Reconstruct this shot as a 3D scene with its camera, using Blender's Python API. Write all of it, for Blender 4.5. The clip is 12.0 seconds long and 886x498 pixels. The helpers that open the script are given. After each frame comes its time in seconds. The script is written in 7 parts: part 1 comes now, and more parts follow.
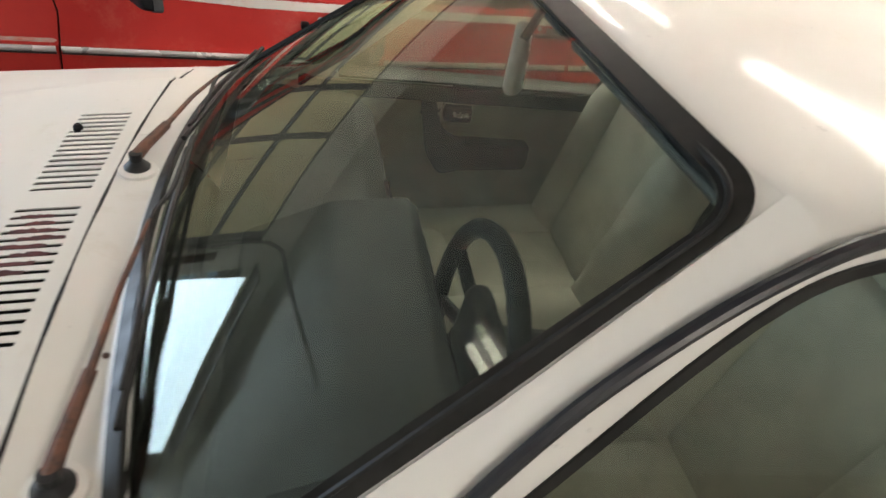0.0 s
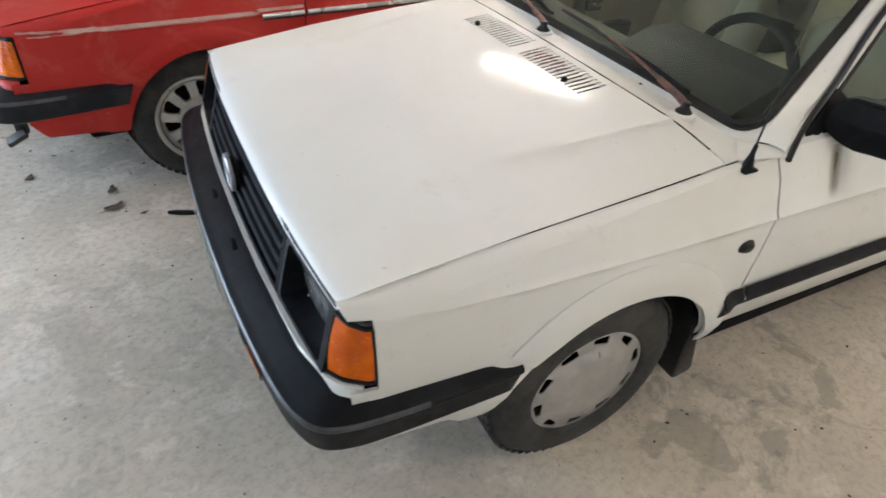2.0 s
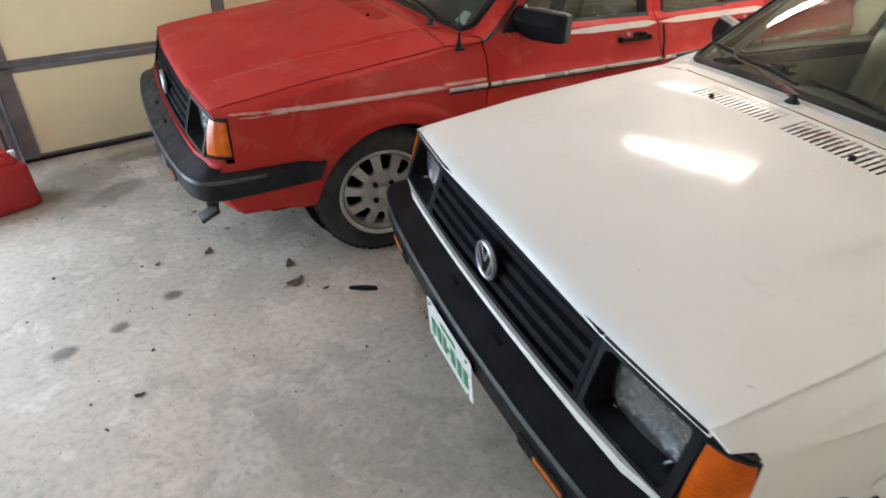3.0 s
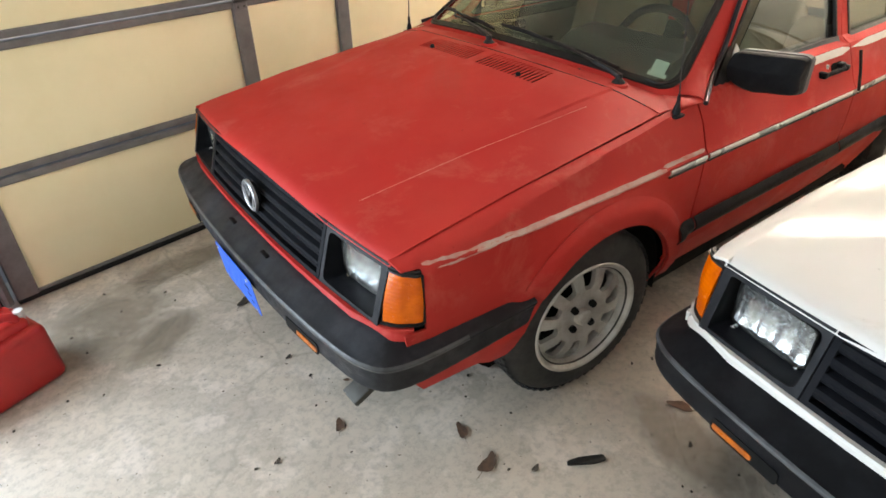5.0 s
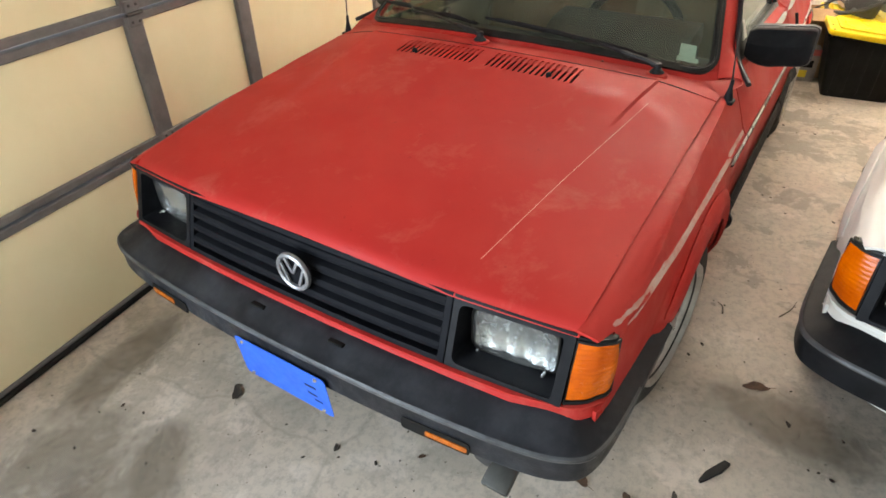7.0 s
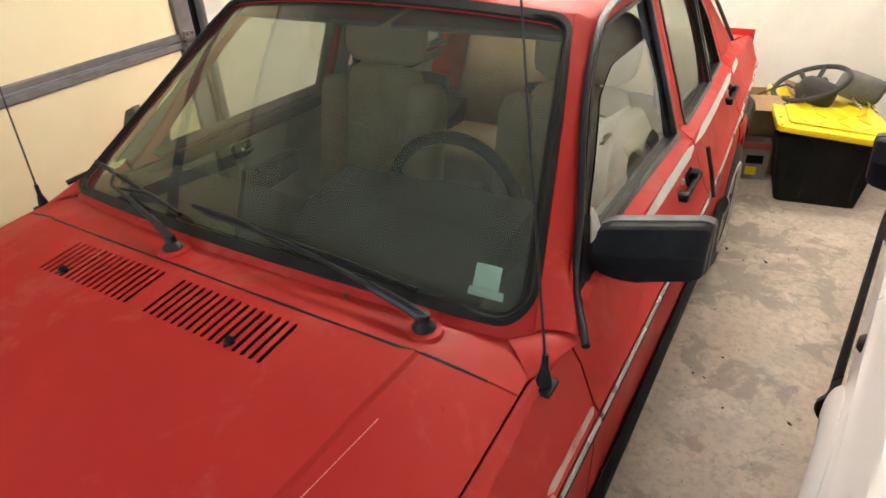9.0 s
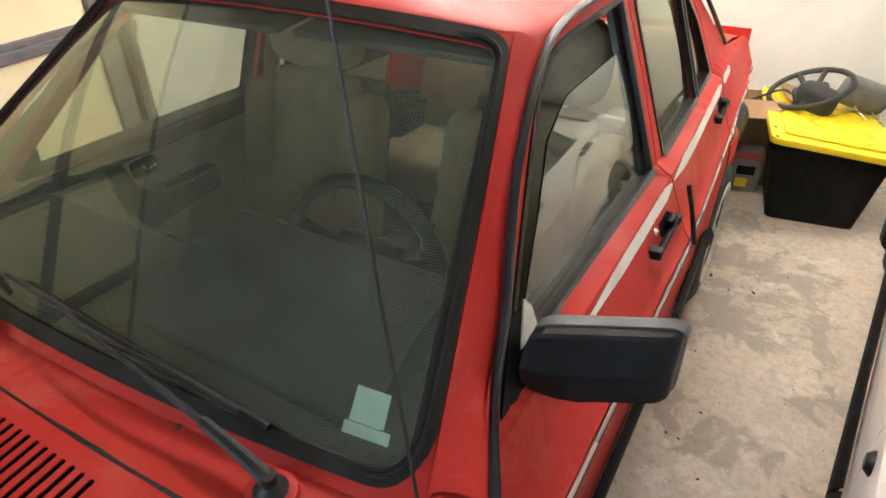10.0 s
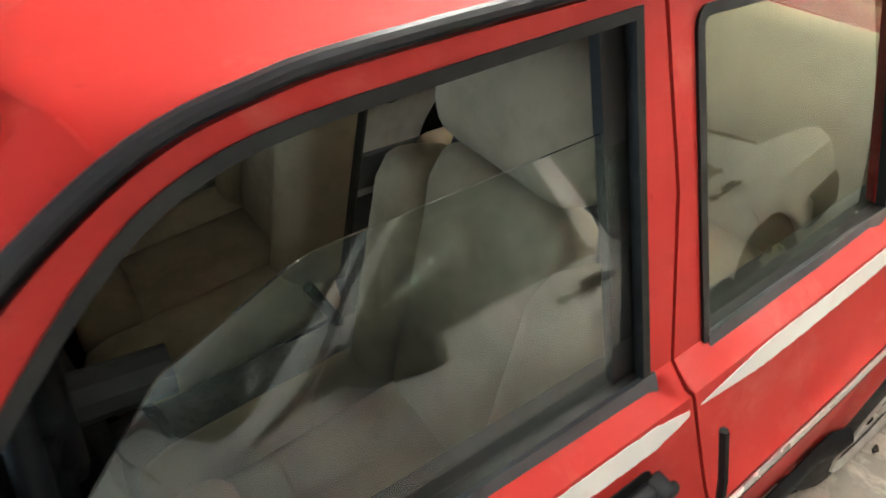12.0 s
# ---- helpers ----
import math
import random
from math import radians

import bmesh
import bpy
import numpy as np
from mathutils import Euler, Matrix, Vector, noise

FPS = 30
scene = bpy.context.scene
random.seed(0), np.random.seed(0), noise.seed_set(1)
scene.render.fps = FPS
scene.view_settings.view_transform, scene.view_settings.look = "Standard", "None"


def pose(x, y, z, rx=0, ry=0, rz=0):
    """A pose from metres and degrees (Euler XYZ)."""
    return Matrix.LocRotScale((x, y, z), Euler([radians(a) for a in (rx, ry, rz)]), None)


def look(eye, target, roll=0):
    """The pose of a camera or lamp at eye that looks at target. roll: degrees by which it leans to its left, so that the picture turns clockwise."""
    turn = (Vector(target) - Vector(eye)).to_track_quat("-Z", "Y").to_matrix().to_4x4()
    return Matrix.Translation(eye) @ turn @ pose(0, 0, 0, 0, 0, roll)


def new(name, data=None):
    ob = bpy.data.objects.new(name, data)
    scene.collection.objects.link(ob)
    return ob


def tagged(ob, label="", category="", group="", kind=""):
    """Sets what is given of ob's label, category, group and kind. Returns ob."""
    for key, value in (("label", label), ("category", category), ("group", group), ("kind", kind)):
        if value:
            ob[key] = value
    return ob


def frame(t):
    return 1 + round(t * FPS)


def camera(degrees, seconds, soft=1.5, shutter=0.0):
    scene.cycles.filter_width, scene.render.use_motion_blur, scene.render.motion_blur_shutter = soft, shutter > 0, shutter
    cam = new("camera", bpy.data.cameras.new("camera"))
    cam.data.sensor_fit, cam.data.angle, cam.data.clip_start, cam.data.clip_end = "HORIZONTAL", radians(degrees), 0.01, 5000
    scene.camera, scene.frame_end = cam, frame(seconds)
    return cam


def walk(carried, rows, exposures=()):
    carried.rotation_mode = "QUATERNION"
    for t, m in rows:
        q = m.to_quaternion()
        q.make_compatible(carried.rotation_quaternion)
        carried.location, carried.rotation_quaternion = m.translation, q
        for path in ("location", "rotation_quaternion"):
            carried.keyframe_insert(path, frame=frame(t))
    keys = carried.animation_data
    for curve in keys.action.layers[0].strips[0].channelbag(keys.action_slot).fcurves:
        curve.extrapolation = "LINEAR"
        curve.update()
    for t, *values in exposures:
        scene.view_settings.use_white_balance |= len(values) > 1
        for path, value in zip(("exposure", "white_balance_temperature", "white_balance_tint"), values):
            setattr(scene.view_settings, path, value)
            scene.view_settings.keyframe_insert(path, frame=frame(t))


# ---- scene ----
cam = camera(71.8, 12.0, 1.6, 0.2)
ROWS = [
    (0, (0.028, 0.018, 1.554), (0.633, 1.505, 0.361), 10.56),
    (0.5, (-0.415, -0.072, 1.573), (0.460, 1.233, 0.335), 9.14),
    (1, (-0.795, -0.204, 1.581), (0.156, 1.007, 0.304), 7.30),
    (1.5, (-1.163, -0.267, 1.547), (-0.207, 0.960, 0.289), 6.23),
    (2, (-1.565, -0.443, 1.573), (-0.631, 0.841, 0.356), 5.12),
    (2.5, (-1.777, -0.323, 1.548), (-0.926, 1.076, 0.401), 2.83),
    (3, (-1.957, -0.018, 1.556), (-1.134, 1.446, 0.470), 1.59),
    (3.5, (-2.128, 0.282, 1.555), (-1.283, 1.784, 0.540), 0.95),
    (3.7, (-2.177, 0.424, 1.566), (-1.324, 1.930, 0.565), 0.51),
    (5.3, (-2.316, 1.398, 1.540), (-1.269, 2.704, 0.446), -1.59),
    (5.5, (-2.354, 1.515, 1.547), (-1.268, 2.779, 0.442), -1.72),
    (6, (-2.419, 1.785, 1.526), (-1.233, 2.912, 0.376), -1.92),
    (6.5, (-2.557, 1.977, 1.537), (-1.264, 2.960, 0.370), -1.17),
    (7, (-2.546, 2.012, 1.558), (-1.175, 2.911, 0.412), -1.05),
    (7.5, (-2.252, 1.919, 1.570), (-0.841, 2.808, 0.467), -1.75),
    (9.3, (-1.201, 2.002, 1.571), (0.260, 2.915, 0.556), -2.59),
    (9.5, (-1.116, 2.014, 1.567), (0.351, 2.913, 0.546), -2.35),
    (10, (-0.941, 2.034, 1.566), (0.493, 2.910, 0.481), -1.27),
    (10.5, (-0.701, 1.994, 1.526), (0.639, 2.928, 0.372), -0.60),
    (11, (-0.435, 2.003, 1.514), (0.779, 3.036, 0.306), -0.31),
    (11.5, (-0.279, 2.027, 1.507), (0.805, 3.172, 0.276), 0.28),
    (12, (0.012, 2.055, 1.485), (0.880, 3.331, 0.213), -0.13),
]
EXPOSURES = [(0, 0.59, 6500, 13), (0.5, 0.62, 6450, 13), (1.5, 0.68, 6300, 13), (2.5, 0.55, 6450, 14), (3.5, 0.4, 6800, 15), (5.5, 0.78, 7100, 13), (6.5, 0.78, 7100, 13), (7.5, 0.65, 7100, 12), (9.5, 0.6, 6500, 12), (11, 0.95, 6400, 6), (11.5, 1.07, 6300, 6), (12, 0.88, 6100, 6)]
walk(cam, [(t, look(eye, target, roll)) for t, eye, target, roll in ROWS], EXPOSURES)

# ---- world, light ----
ROOM = pose(-2.43, 3.96, 0, 0, 0, 9.5)      # origin at the foot of the closed door's end; x along the door wall, y outwards


def room(x, y, z=0.0):
    return ROOM @ Vector((x, y, z))


world = bpy.data.worlds.new("world")
scene.world = world
world.use_nodes = True
wn = world.node_tree.nodes
sky = wn.new("ShaderNodeTexSky")
sky.sky_type, sky.sun_disc = "NISHITA", False
sky.sun_elevation, sky.sun_rotation = radians(40), radians(200)
world.node_tree.links.new(sky.outputs[0], wn["Background"].inputs[0])
wn["Background"].inputs[1].default_value = 0.12
sun = new("sun", bpy.data.lights.new("sun", "SUN"))
sun.data.energy, sun.data.angle, sun.data.color = 2.4, radians(3), (1, 0.95, 0.88)
sun.matrix_world = look((0, 0, 20), (6, 12, 2))

# daylight of the open bay
sky_lamp = new("bay_daylight", bpy.data.lights.new("bay_daylight", "AREA"))
sky_lamp.data.shape, sky_lamp.data.size, sky_lamp.data.size_y = "RECTANGLE", 2.82, 2.12
sky_lamp.data.energy, sky_lamp.data.color = 160, (0.65, 0.82, 1.0)
sky_lamp.matrix_world = look(room(-1.935, 0.05, 1.07), room(-1.935, -3, 0.5))

# four-foot tube lights under the ceiling: place and glow; the last two are added fill
TUBES = [(Vector((1.00, 2.72, 2.45)), 180.0), (Vector((2.45, 1.65, 2.40)), 90.0), (Vector((-0.76, 0.22, 2.40)), 9.0), (Vector((0.5, -1.5, 2.40)), 80.0), (Vector((2.15, 3.45, 2.40)), 110.0)]


# ---- materials ----
def material(name):
    m = bpy.data.materials.new(name)
    m.use_nodes = True
    return m, m.node_tree.nodes, m.node_tree.links, m.node_tree.nodes["Principled BSDF"]


def noise_node(n, l, scale, detail=6.0, rough=0.6, coord="Object", stretch=None, distortion=0.0):
    tc = n.new("ShaderNodeTexCoord")
    tex = n.new("ShaderNodeTexNoise")
    tex.inputs["Scale"].default_value, tex.inputs["Detail"].default_value = scale, detail
    tex.inputs["Roughness"].default_value, tex.inputs["Distortion"].default_value = rough, distortion
    src = tc.outputs[coord]
    if stretch:
        mp = n.new("ShaderNodeMapping")
        mp.inputs["Scale"].default_value = stretch
        l.new(src, mp.inputs[0])
        src = mp.outputs[0]
    l.new(src, tex.inputs["Vector"])
    return tex.outputs["Fac"]


def ramp(n, l, fac, stops):
    r = n.new("ShaderNodeValToRGB")
    while len(r.color_ramp.elements) < len(stops):
        r.color_ramp.elements.new(0.5)
    for e, (p, c) in zip(r.color_ramp.elements, stops):
        e.position, e.color = p, (*c, 1) if not isinstance(c, float) else (c, c, c, 1)
    l.new(fac, r.inputs[0])
    return r.outputs[0]


def mixed(n, l, fac, a, b):
    m = n.new("ShaderNodeMix")
    m.data_type = "RGBA"
    for k, v in ((0, fac), (6, a), (7, b)):
        if isinstance(v, (tuple, float)):
            m.inputs[k].default_value = (*v, 1) if isinstance(v, tuple) else v
        else:
            l.new(v, m.inputs[k])
    return m.outputs[2]


def bumped(n, l, bsdf, height, strength, distance=0.01):
    b = n.new("ShaderNodeBump")
    b.inputs["Strength"].default_value, b.inputs["Distance"].default_value = strength, distance
    l.new(height, b.inputs["Height"])
    l.new(b.outputs[0], bsdf.inputs["Normal"])


def surface(name, base, rough=0.5, metal=0.0, second=None, scale=6.0, grain=0.0, grain_scale=250.0, coat=0.0, lo=0.42, hi=0.62, spec=0.5, rough2=None):
    """A surface of two close tones in broad patches, with fine relief."""
    m, n, l, b = material(name)
    second = second or tuple(c * 0.82 for c in base)
    f = noise_node(n, l, scale, 8, 0.65)
    l.new(ramp(n, l, f, [(lo, base), (hi, second)]), b.inputs["Base Color"])
    b.inputs["Metallic"].default_value = metal
    b.inputs["Coat Weight"].default_value, b.inputs["Coat Roughness"].default_value = coat, 0.08
    b.inputs["Specular IOR Level"].default_value = spec
    r2 = rough if rough2 is None else rough2
    f2 = noise_node(n, l, scale * 3.3, 6, 0.6)
    l.new(ramp(n, l, f2, [(0.35, float(max(rough - 0.06, 0.02))), (0.65, float(min(r2 + 0.06, 1)))]), b.inputs["Roughness"])
    if grain:
        bumped(n, l, b, noise_node(n, l, grain_scale, 3, 0.6), grain, 0.002)
    return m


def car_paint(name, base, faded, dirt, rough, coat, dirt_lo, dirt_hi, spec=0.5):
    m, n, l, b = material(name)
    broad = noise_node(n, l, 1.7, 6, 0.6)
    c = ramp(n, l, broad, [(0.40, base), (0.66, faded)])
    chalk = ramp(n, l, noise_node(n, l, 5.0, 9, 0.72, distortion=0.4), [(dirt_lo, 0.0), (dirt_hi, 1.0)])
    c = mixed(n, l, chalk, c, dirt)
    speck = ramp(n, l, noise_node(n, l, 55.0, 3, 0.5), [(0.70, 0.0), (0.76, 0.7)])
    c = mixed(n, l, speck, c, tuple(0.75 * x for x in base))
    l.new(c, b.inputs["Base Color"])
    l.new(ramp(n, l, noise_node(n, l, 4.0, 6, 0.6), [(0.35, float(rough - 0.07)), (0.65, float(rough + 0.10))]), b.inputs["Roughness"])
    b.inputs["Coat Weight"].default_value, b.inputs["Coat Roughness"].default_value = coat, 0.11
    b.inputs["Specular IOR Level"].default_value = spec
    bumped(n, l, b, noise_node(n, l, 300.0, 2, 0.5), 0.05, 0.001)
    return m


def glass(name, tint, dust, dust_amount, ior=1.5):
    """Clear glass with a thin film of dust."""
    m, n, l, b = material(name)
    n.remove(b)
    clear = n.new("ShaderNodeBsdfGlass")
    clear.inputs["Color"].default_value = (*tint, 1)
    clear.inputs["Roughness"].default_value, clear.inputs["IOR"].default_value = 0.0, ior
    d = n.new("ShaderNodeBsdfDiffuse")
    d.inputs["Color"].default_value = (*dust, 1)
    film = n.new("ShaderNodeMixShader")
    f = ramp(n, l, noise_node(n, l, 7.0, 9, 0.7), [(0.3, dust_amount * 0.4), (0.75, dust_amount * 1.8)])
    l.new(f, film.inputs[0])
    l.new(clear.outputs[0], film.inputs[1])
    l.new(d.outputs[0], film.inputs[2])
    l.new(film.outputs[0], n["Material Output"].inputs["Surface"])
    return m


def concrete():
    m, n, l, b = material("garage_concrete")
    broad = noise_node(n, l, 0.8, 6, 0.6)
    c = ramp(n, l, broad, [(0.30, (0.47, 0.405, 0.33)), (0.52, (0.60, 0.52, 0.425)), (0.74, (0.45, 0.39, 0.32))])
    # worn sealer: grey islands with ragged edges, thick in some zones and rare in others
    zone = noise_node(n, l, 0.75, 4, 0.55)

    def where(tex, gain, stops):
        s = n.new("ShaderNodeMath")
        s.operation = "MULTIPLY_ADD"
        l.new(zone, s.inputs[0])
        s.inputs[1].default_value = gain
        l.new(tex, s.inputs[2])
        return ramp(n, l, s.outputs[0], stops)
    cloud = noise_node(n, l, 2.6, 9, 0.66, distortion=0.5)
    haze = where(cloud, 0.7, [(0.84, 0.0), (0.97, 0.28)])
    patch = noise_node(n, l, 4.2, 12, 0.64, distortion=0.5)
    # the sealer has come off most where the cars drive in and out
    place = n.new("ShaderNodeTexCoord")
    axes = n.new("ShaderNodeSeparateXYZ")
    l.new(place.outputs["Object"], axes.inputs[0])
    worn = n.new("ShaderNodeMapRange")
    worn.inputs["From Min"].default_value, worn.inputs["From Max"].default_value = 0.5, 1.6
    worn.inputs["To Min"].default_value, worn.inputs["To Max"].default_value = 0.45, 1.0
    l.new(axes.outputs["X"], worn.inputs["Value"])
    for tex, tone in ((haze, (0.27, 0.25, 0.218)),):
        part_of = n.new("ShaderNodeMath")
        part_of.operation = "MULTIPLY"
        l.new(tex, part_of.inputs[0])
        l.new(worn.outputs["Result"], part_of.inputs[1])
        c = mixed(n, l, part_of.outputs[0], c, tone)
    share = n.new("ShaderNodeMath")
    share.operation = "MULTIPLY"
    l.new(where(patch, 0.75, [(0.910, 0.0), (0.955, 0.64)]), share.inputs[0])
    l.new(worn.outputs["Result"], share.inputs[1])
    c = mixed(n, l, share.outputs[0], c, (0.28, 0.25, 0.205))
    pale = ramp(n, l, noise_node(n, l, 5.0, 11, 0.66, distortion=0.35), [(0.54, 0.0), (0.60, 0.72)])
    c = mixed(n, l, pale, c, (0.68, 0.595, 0.51))
    fine = ramp(n, l, noise_node(n, l, 34.0, 8, 0.72), [(0.36, 0.50), (0.54, 0.0)])
    c = mixed(n, l, fine, c, (0.27, 0.245, 0.205))
    spots = ramp(n, l, noise_node(n, l, 13.0, 3, 0.45), [(0.725, 0.0), (0.75, 0.55)])
    c = mixed(n, l, spots, c, (0.19, 0.172, 0.152))
    grit = ramp(n, l, noise_node(n, l, 60.0, 2, 0.4), [(0.735, 0.0), (0.755, 0.8)])
    c = mixed(n, l, grit, c, (0.09, 0.075, 0.06))
    tc = n.new("ShaderNodeTexCoord")
    nz = n.new("ShaderNodeTexNoise")
    nz.inputs["Scale"].default_value, nz.inputs["Detail"].default_value = 2.2, 8
    l.new(tc.outputs["Object"], nz.inputs["Vector"])
    mm = n.new("ShaderNodeMix")
    mm.data_type, mm.blend_type = "RGBA", "ADD"
    mm.inputs[0].default_value = 0.42
    l.new(tc.outputs["Object"], mm.inputs[6])
    l.new(nz.outputs["Color"], mm.inputs[7])
    vo = n.new("ShaderNodeTexVoronoi")
    vo.feature = "DISTANCE_TO_EDGE"
    vo.inputs["Scale"].default_value = 0.3
    l.new(mm.outputs[2], vo.inputs["Vector"])
    crack = ramp(n, l, vo.outputs["Distance"], [(0.0008, 0.35), (0.0024, 0.0)])
    c = mixed(n, l, crack, c, (0.24, 0.21, 0.17))
    l.new(c, b.inputs["Base Color"])
    l.new(ramp(n, l, cloud, [(0.35, 0.75), (0.62, 0.42)]), b.inputs["Roughness"])
    bumped(n, l, b, noise_node(n, l, 45.0, 8, 0.7), 0.25, 0.004)
    return m


MAT_FLOOR = concrete()
MAT_RED = car_paint("faded_red_paint", (0.445, 0.021, 0.017), (0.475, 0.034, 0.026), (0.54, 0.12, 0.088), 0.58, 0.03, 0.54, 0.86, 0.22)
MAT_WHITE = car_paint("cream_white_paint", (0.74, 0.725, 0.69), (0.71, 0.685, 0.625), (0.58, 0.53, 0.44), 0.62, 0.27, 0.60, 0.85)
MAT_PRIMER = surface("bare_scuffed_strip", (0.54, 0.37, 0.32), 0.6, second=(0.49, 0.12, 0.09), scale=9, lo=0.46, hi=0.68)
MAT_SCRATCH = surface("pale_scratch", (0.72, 0.38, 0.30), 0.6, second=(0.60, 0.16, 0.12), scale=40)
MAT_CHALK = surface("chalky_white_strip", (0.74, 0.72, 0.68), 0.6, second=(0.62, 0.50, 0.46), scale=14, lo=0.52, hi=0.75)
MAT_PLASTIC = surface("weathered_black_plastic", (0.006, 0.0063, 0.0078), 0.45, second=(0.012, 0.0126, 0.0148), scale=9, grain=0.15, grain_scale=600, spec=0.13)
MAT_BUMPER = surface("scuffed_bumper_plastic", (0.011, 0.0118, 0.015), 0.40, second=(0.040, 0.043, 0.051), scale=5.5, grain=0.15, grain_scale=600, lo=0.44, hi=0.72, spec=0.25, rough2=0.55)
MAT_GRILLE = surface("black_grille_plastic", (0.007, 0.0075, 0.0098), 0.65, second=(0.011, 0.0115, 0.0138), scale=10, spec=0.08)
MAT_RUBBER = surface("black_rubber", (0.010, 0.010, 0.0098), 0.45, second=(0.018, 0.0175, 0.016), scale=18, grain=0.1, spec=0.22)
MAT_RAIL = surface("black_rail_moulding", (0.012, 0.012, 0.015), 0.34, second=(0.018, 0.018, 0.022), scale=8, spec=0.4)
MAT_SEAL = surface("window_rubber", (0.011, 0.0105, 0.010), 0.42, second=(0.020, 0.019, 0.017), scale=12, spec=0.22)
MAT_SURROUND = surface("grey_mirror_rim", (0.075, 0.077, 0.082), 0.55, second=(0.045, 0.046, 0.05), scale=20)
def drip_stain():
    """A brownish upright mark with soft edges."""
    m, n, l, b = material("soft_brown_mark")
    tc = n.new("ShaderNodeTexCoord")
    axes = n.new("ShaderNodeSeparateXYZ")
    l.new(tc.outputs["Generated"], axes.inputs[0])
    across = ramp(n, l, axes.outputs["X"], [(0.05, 0.0), (0.45, 1.0), (0.6, 0.9), (0.95, 0.0)])
    along = ramp(n, l, axes.outputs["Z"], [(0.0, 0.0), (0.25, 0.75), (0.8, 1.0), (1.0, 0.5)])
    fac = mixed(n, l, across, (0.0, 0.0, 0.0), along)
    thin = n.new("ShaderNodeMath")
    thin.operation = "MULTIPLY"
    l.new(fac, thin.inputs[0])
    thin.inputs[1].default_value = 0.62
    b.inputs["Base Color"].default_value = (0.34, 0.27, 0.15, 1)
    b.inputs["Roughness"].default_value = 0.6
    l.new(thin.outputs[0], b.inputs["Alpha"])
    return m


MAT_BROWNMARK = drip_stain()
MAT_TYRE = surface("tyre_rubber", (0.018, 0.0172, 0.0165), 0.75, second=(0.040, 0.038, 0.034), scale=14, grain=0.3, grain_scale=180)
# near-black: shade under and inside the cars is put into this colour
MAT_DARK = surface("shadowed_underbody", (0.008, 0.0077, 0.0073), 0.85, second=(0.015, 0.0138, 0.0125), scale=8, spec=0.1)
MAT_CHROME = surface("chrome", (0.80, 0.80, 0.80), 0.26, 0.9, second=(0.62, 0.61, 0.60), scale=20)
MAT_MOULDING = surface("bright_moulding", (0.74, 0.74, 0.73), 0.28, 0.5, second=(0.62, 0.61, 0.60), scale=2.5)
MAT_EMBLEM = surface("dull_silver", (0.34, 0.34, 0.35), 0.38, 0.6, second=(0.24, 0.24, 0.25), scale=30)
MAT_ALLOY = surface("dusty_alloy", (0.60, 0.585, 0.55), 0.44, 0.55, second=(0.45, 0.42, 0.38), scale=16)
MAT_COVER = surface("silver_wheel_cover", (0.50, 0.49, 0.48), 0.36, 0.65, second=(0.40, 0.39, 0.38), scale=9)
MAT_RUST = surface("rusty_arm", (0.16, 0.065, 0.038), 0.75, second=(0.06, 0.035, 0.028), scale=30, grain=0.3)
MAT_OXIDE = surface("dark_red_rust", (0.105, 0.016, 0.014), 0.7, second=(0.05, 0.014, 0.012), scale=60, grain=0.3)
MAT_ARM = surface("black_wiper_arm", (0.010, 0.010, 0.0105), 0.5, second=(0.022, 0.022, 0.022), scale=25, spec=0.3)
MAT_GLASS = glass("dusty_tinted_glass", (0.76, 0.80, 0.745), (0.40, 0.40, 0.34), 0.017)
# dust film made thicker and greener to paint the haze of reflections
MAT_SCREEN = glass("dust_and_haze_screen", (0.77, 0.81, 0.745), (0.41, 0.44, 0.35), 0.042)
MAT_CLEAR = glass("clear_pane", (0.95, 0.98, 0.96), (0.5, 0.5, 0.46), 0.007, 1.52)
MAT_LENS = glass("headlight_lens", (0.93, 0.94, 0.93), (0.75, 0.75, 0.72), 0.03)
MAT_REFLECT = surface("lamp_reflector", (0.66, 0.67, 0.68), 0.24, 1.0, second=(0.46, 0.47, 0.48), scale=26)
MAT_AMBER = surface("amber_plastic", (0.72, 0.135, 0.001), 0.22, second=(0.55, 0.085, 0.001), scale=12, coat=0.1, spec=0.3)
# amber darkened in colour, as if shaded deep in its slot
MAT_DIMAMBER = surface("dimmed_amber", (0.50, 0.115, 0.003), 0.3, second=(0.32, 0.07, 0.004), scale=30)
MAT_TAIL = surface("red_lens", (0.42, 0.02, 0.015), 0.2, coat=0.5)
MAT_DASH = surface("grey_dashboard", (0.020, 0.0205, 0.020), 0.65, second=(0.030, 0.0305, 0.0295), scale=7, grain=0.2, grain_scale=500)
MAT_CARPET = surface("dark_carpet", (0.045, 0.043, 0.040), 0.95, second=(0.075, 0.07, 0.063), scale=30, grain=0.6)
MAT_GREYSEAT = surface("tan_velour", (0.27, 0.205, 0.132), 0.9, second=(0.21, 0.158, 0.10), scale=11, grain=0.4, grain_scale=700)
MAT_CREAMSEAT = surface("cream_velour", (0.47, 0.435, 0.36), 0.9, second=(0.39, 0.36, 0.30), scale=11, grain=0.4, grain_scale=700)
MAT_CARD = surface("grey_door_card", (0.30, 0.285, 0.245), 0.75, second=(0.24, 0.228, 0.196), scale=9, grain=0.2)
MAT_LINER = surface("pale_headliner", (0.34, 0.33, 0.30), 0.9, second=(0.28, 0.27, 0.245), scale=6)
MAT_PLATE = surface("white_plate", (0.70, 0.71, 0.66), 0.4, second=(0.62, 0.63, 0.58), scale=25)
MAT_GREEN = surface("green_plate_ink", (0.05, 0.26, 0.13), 0.5)
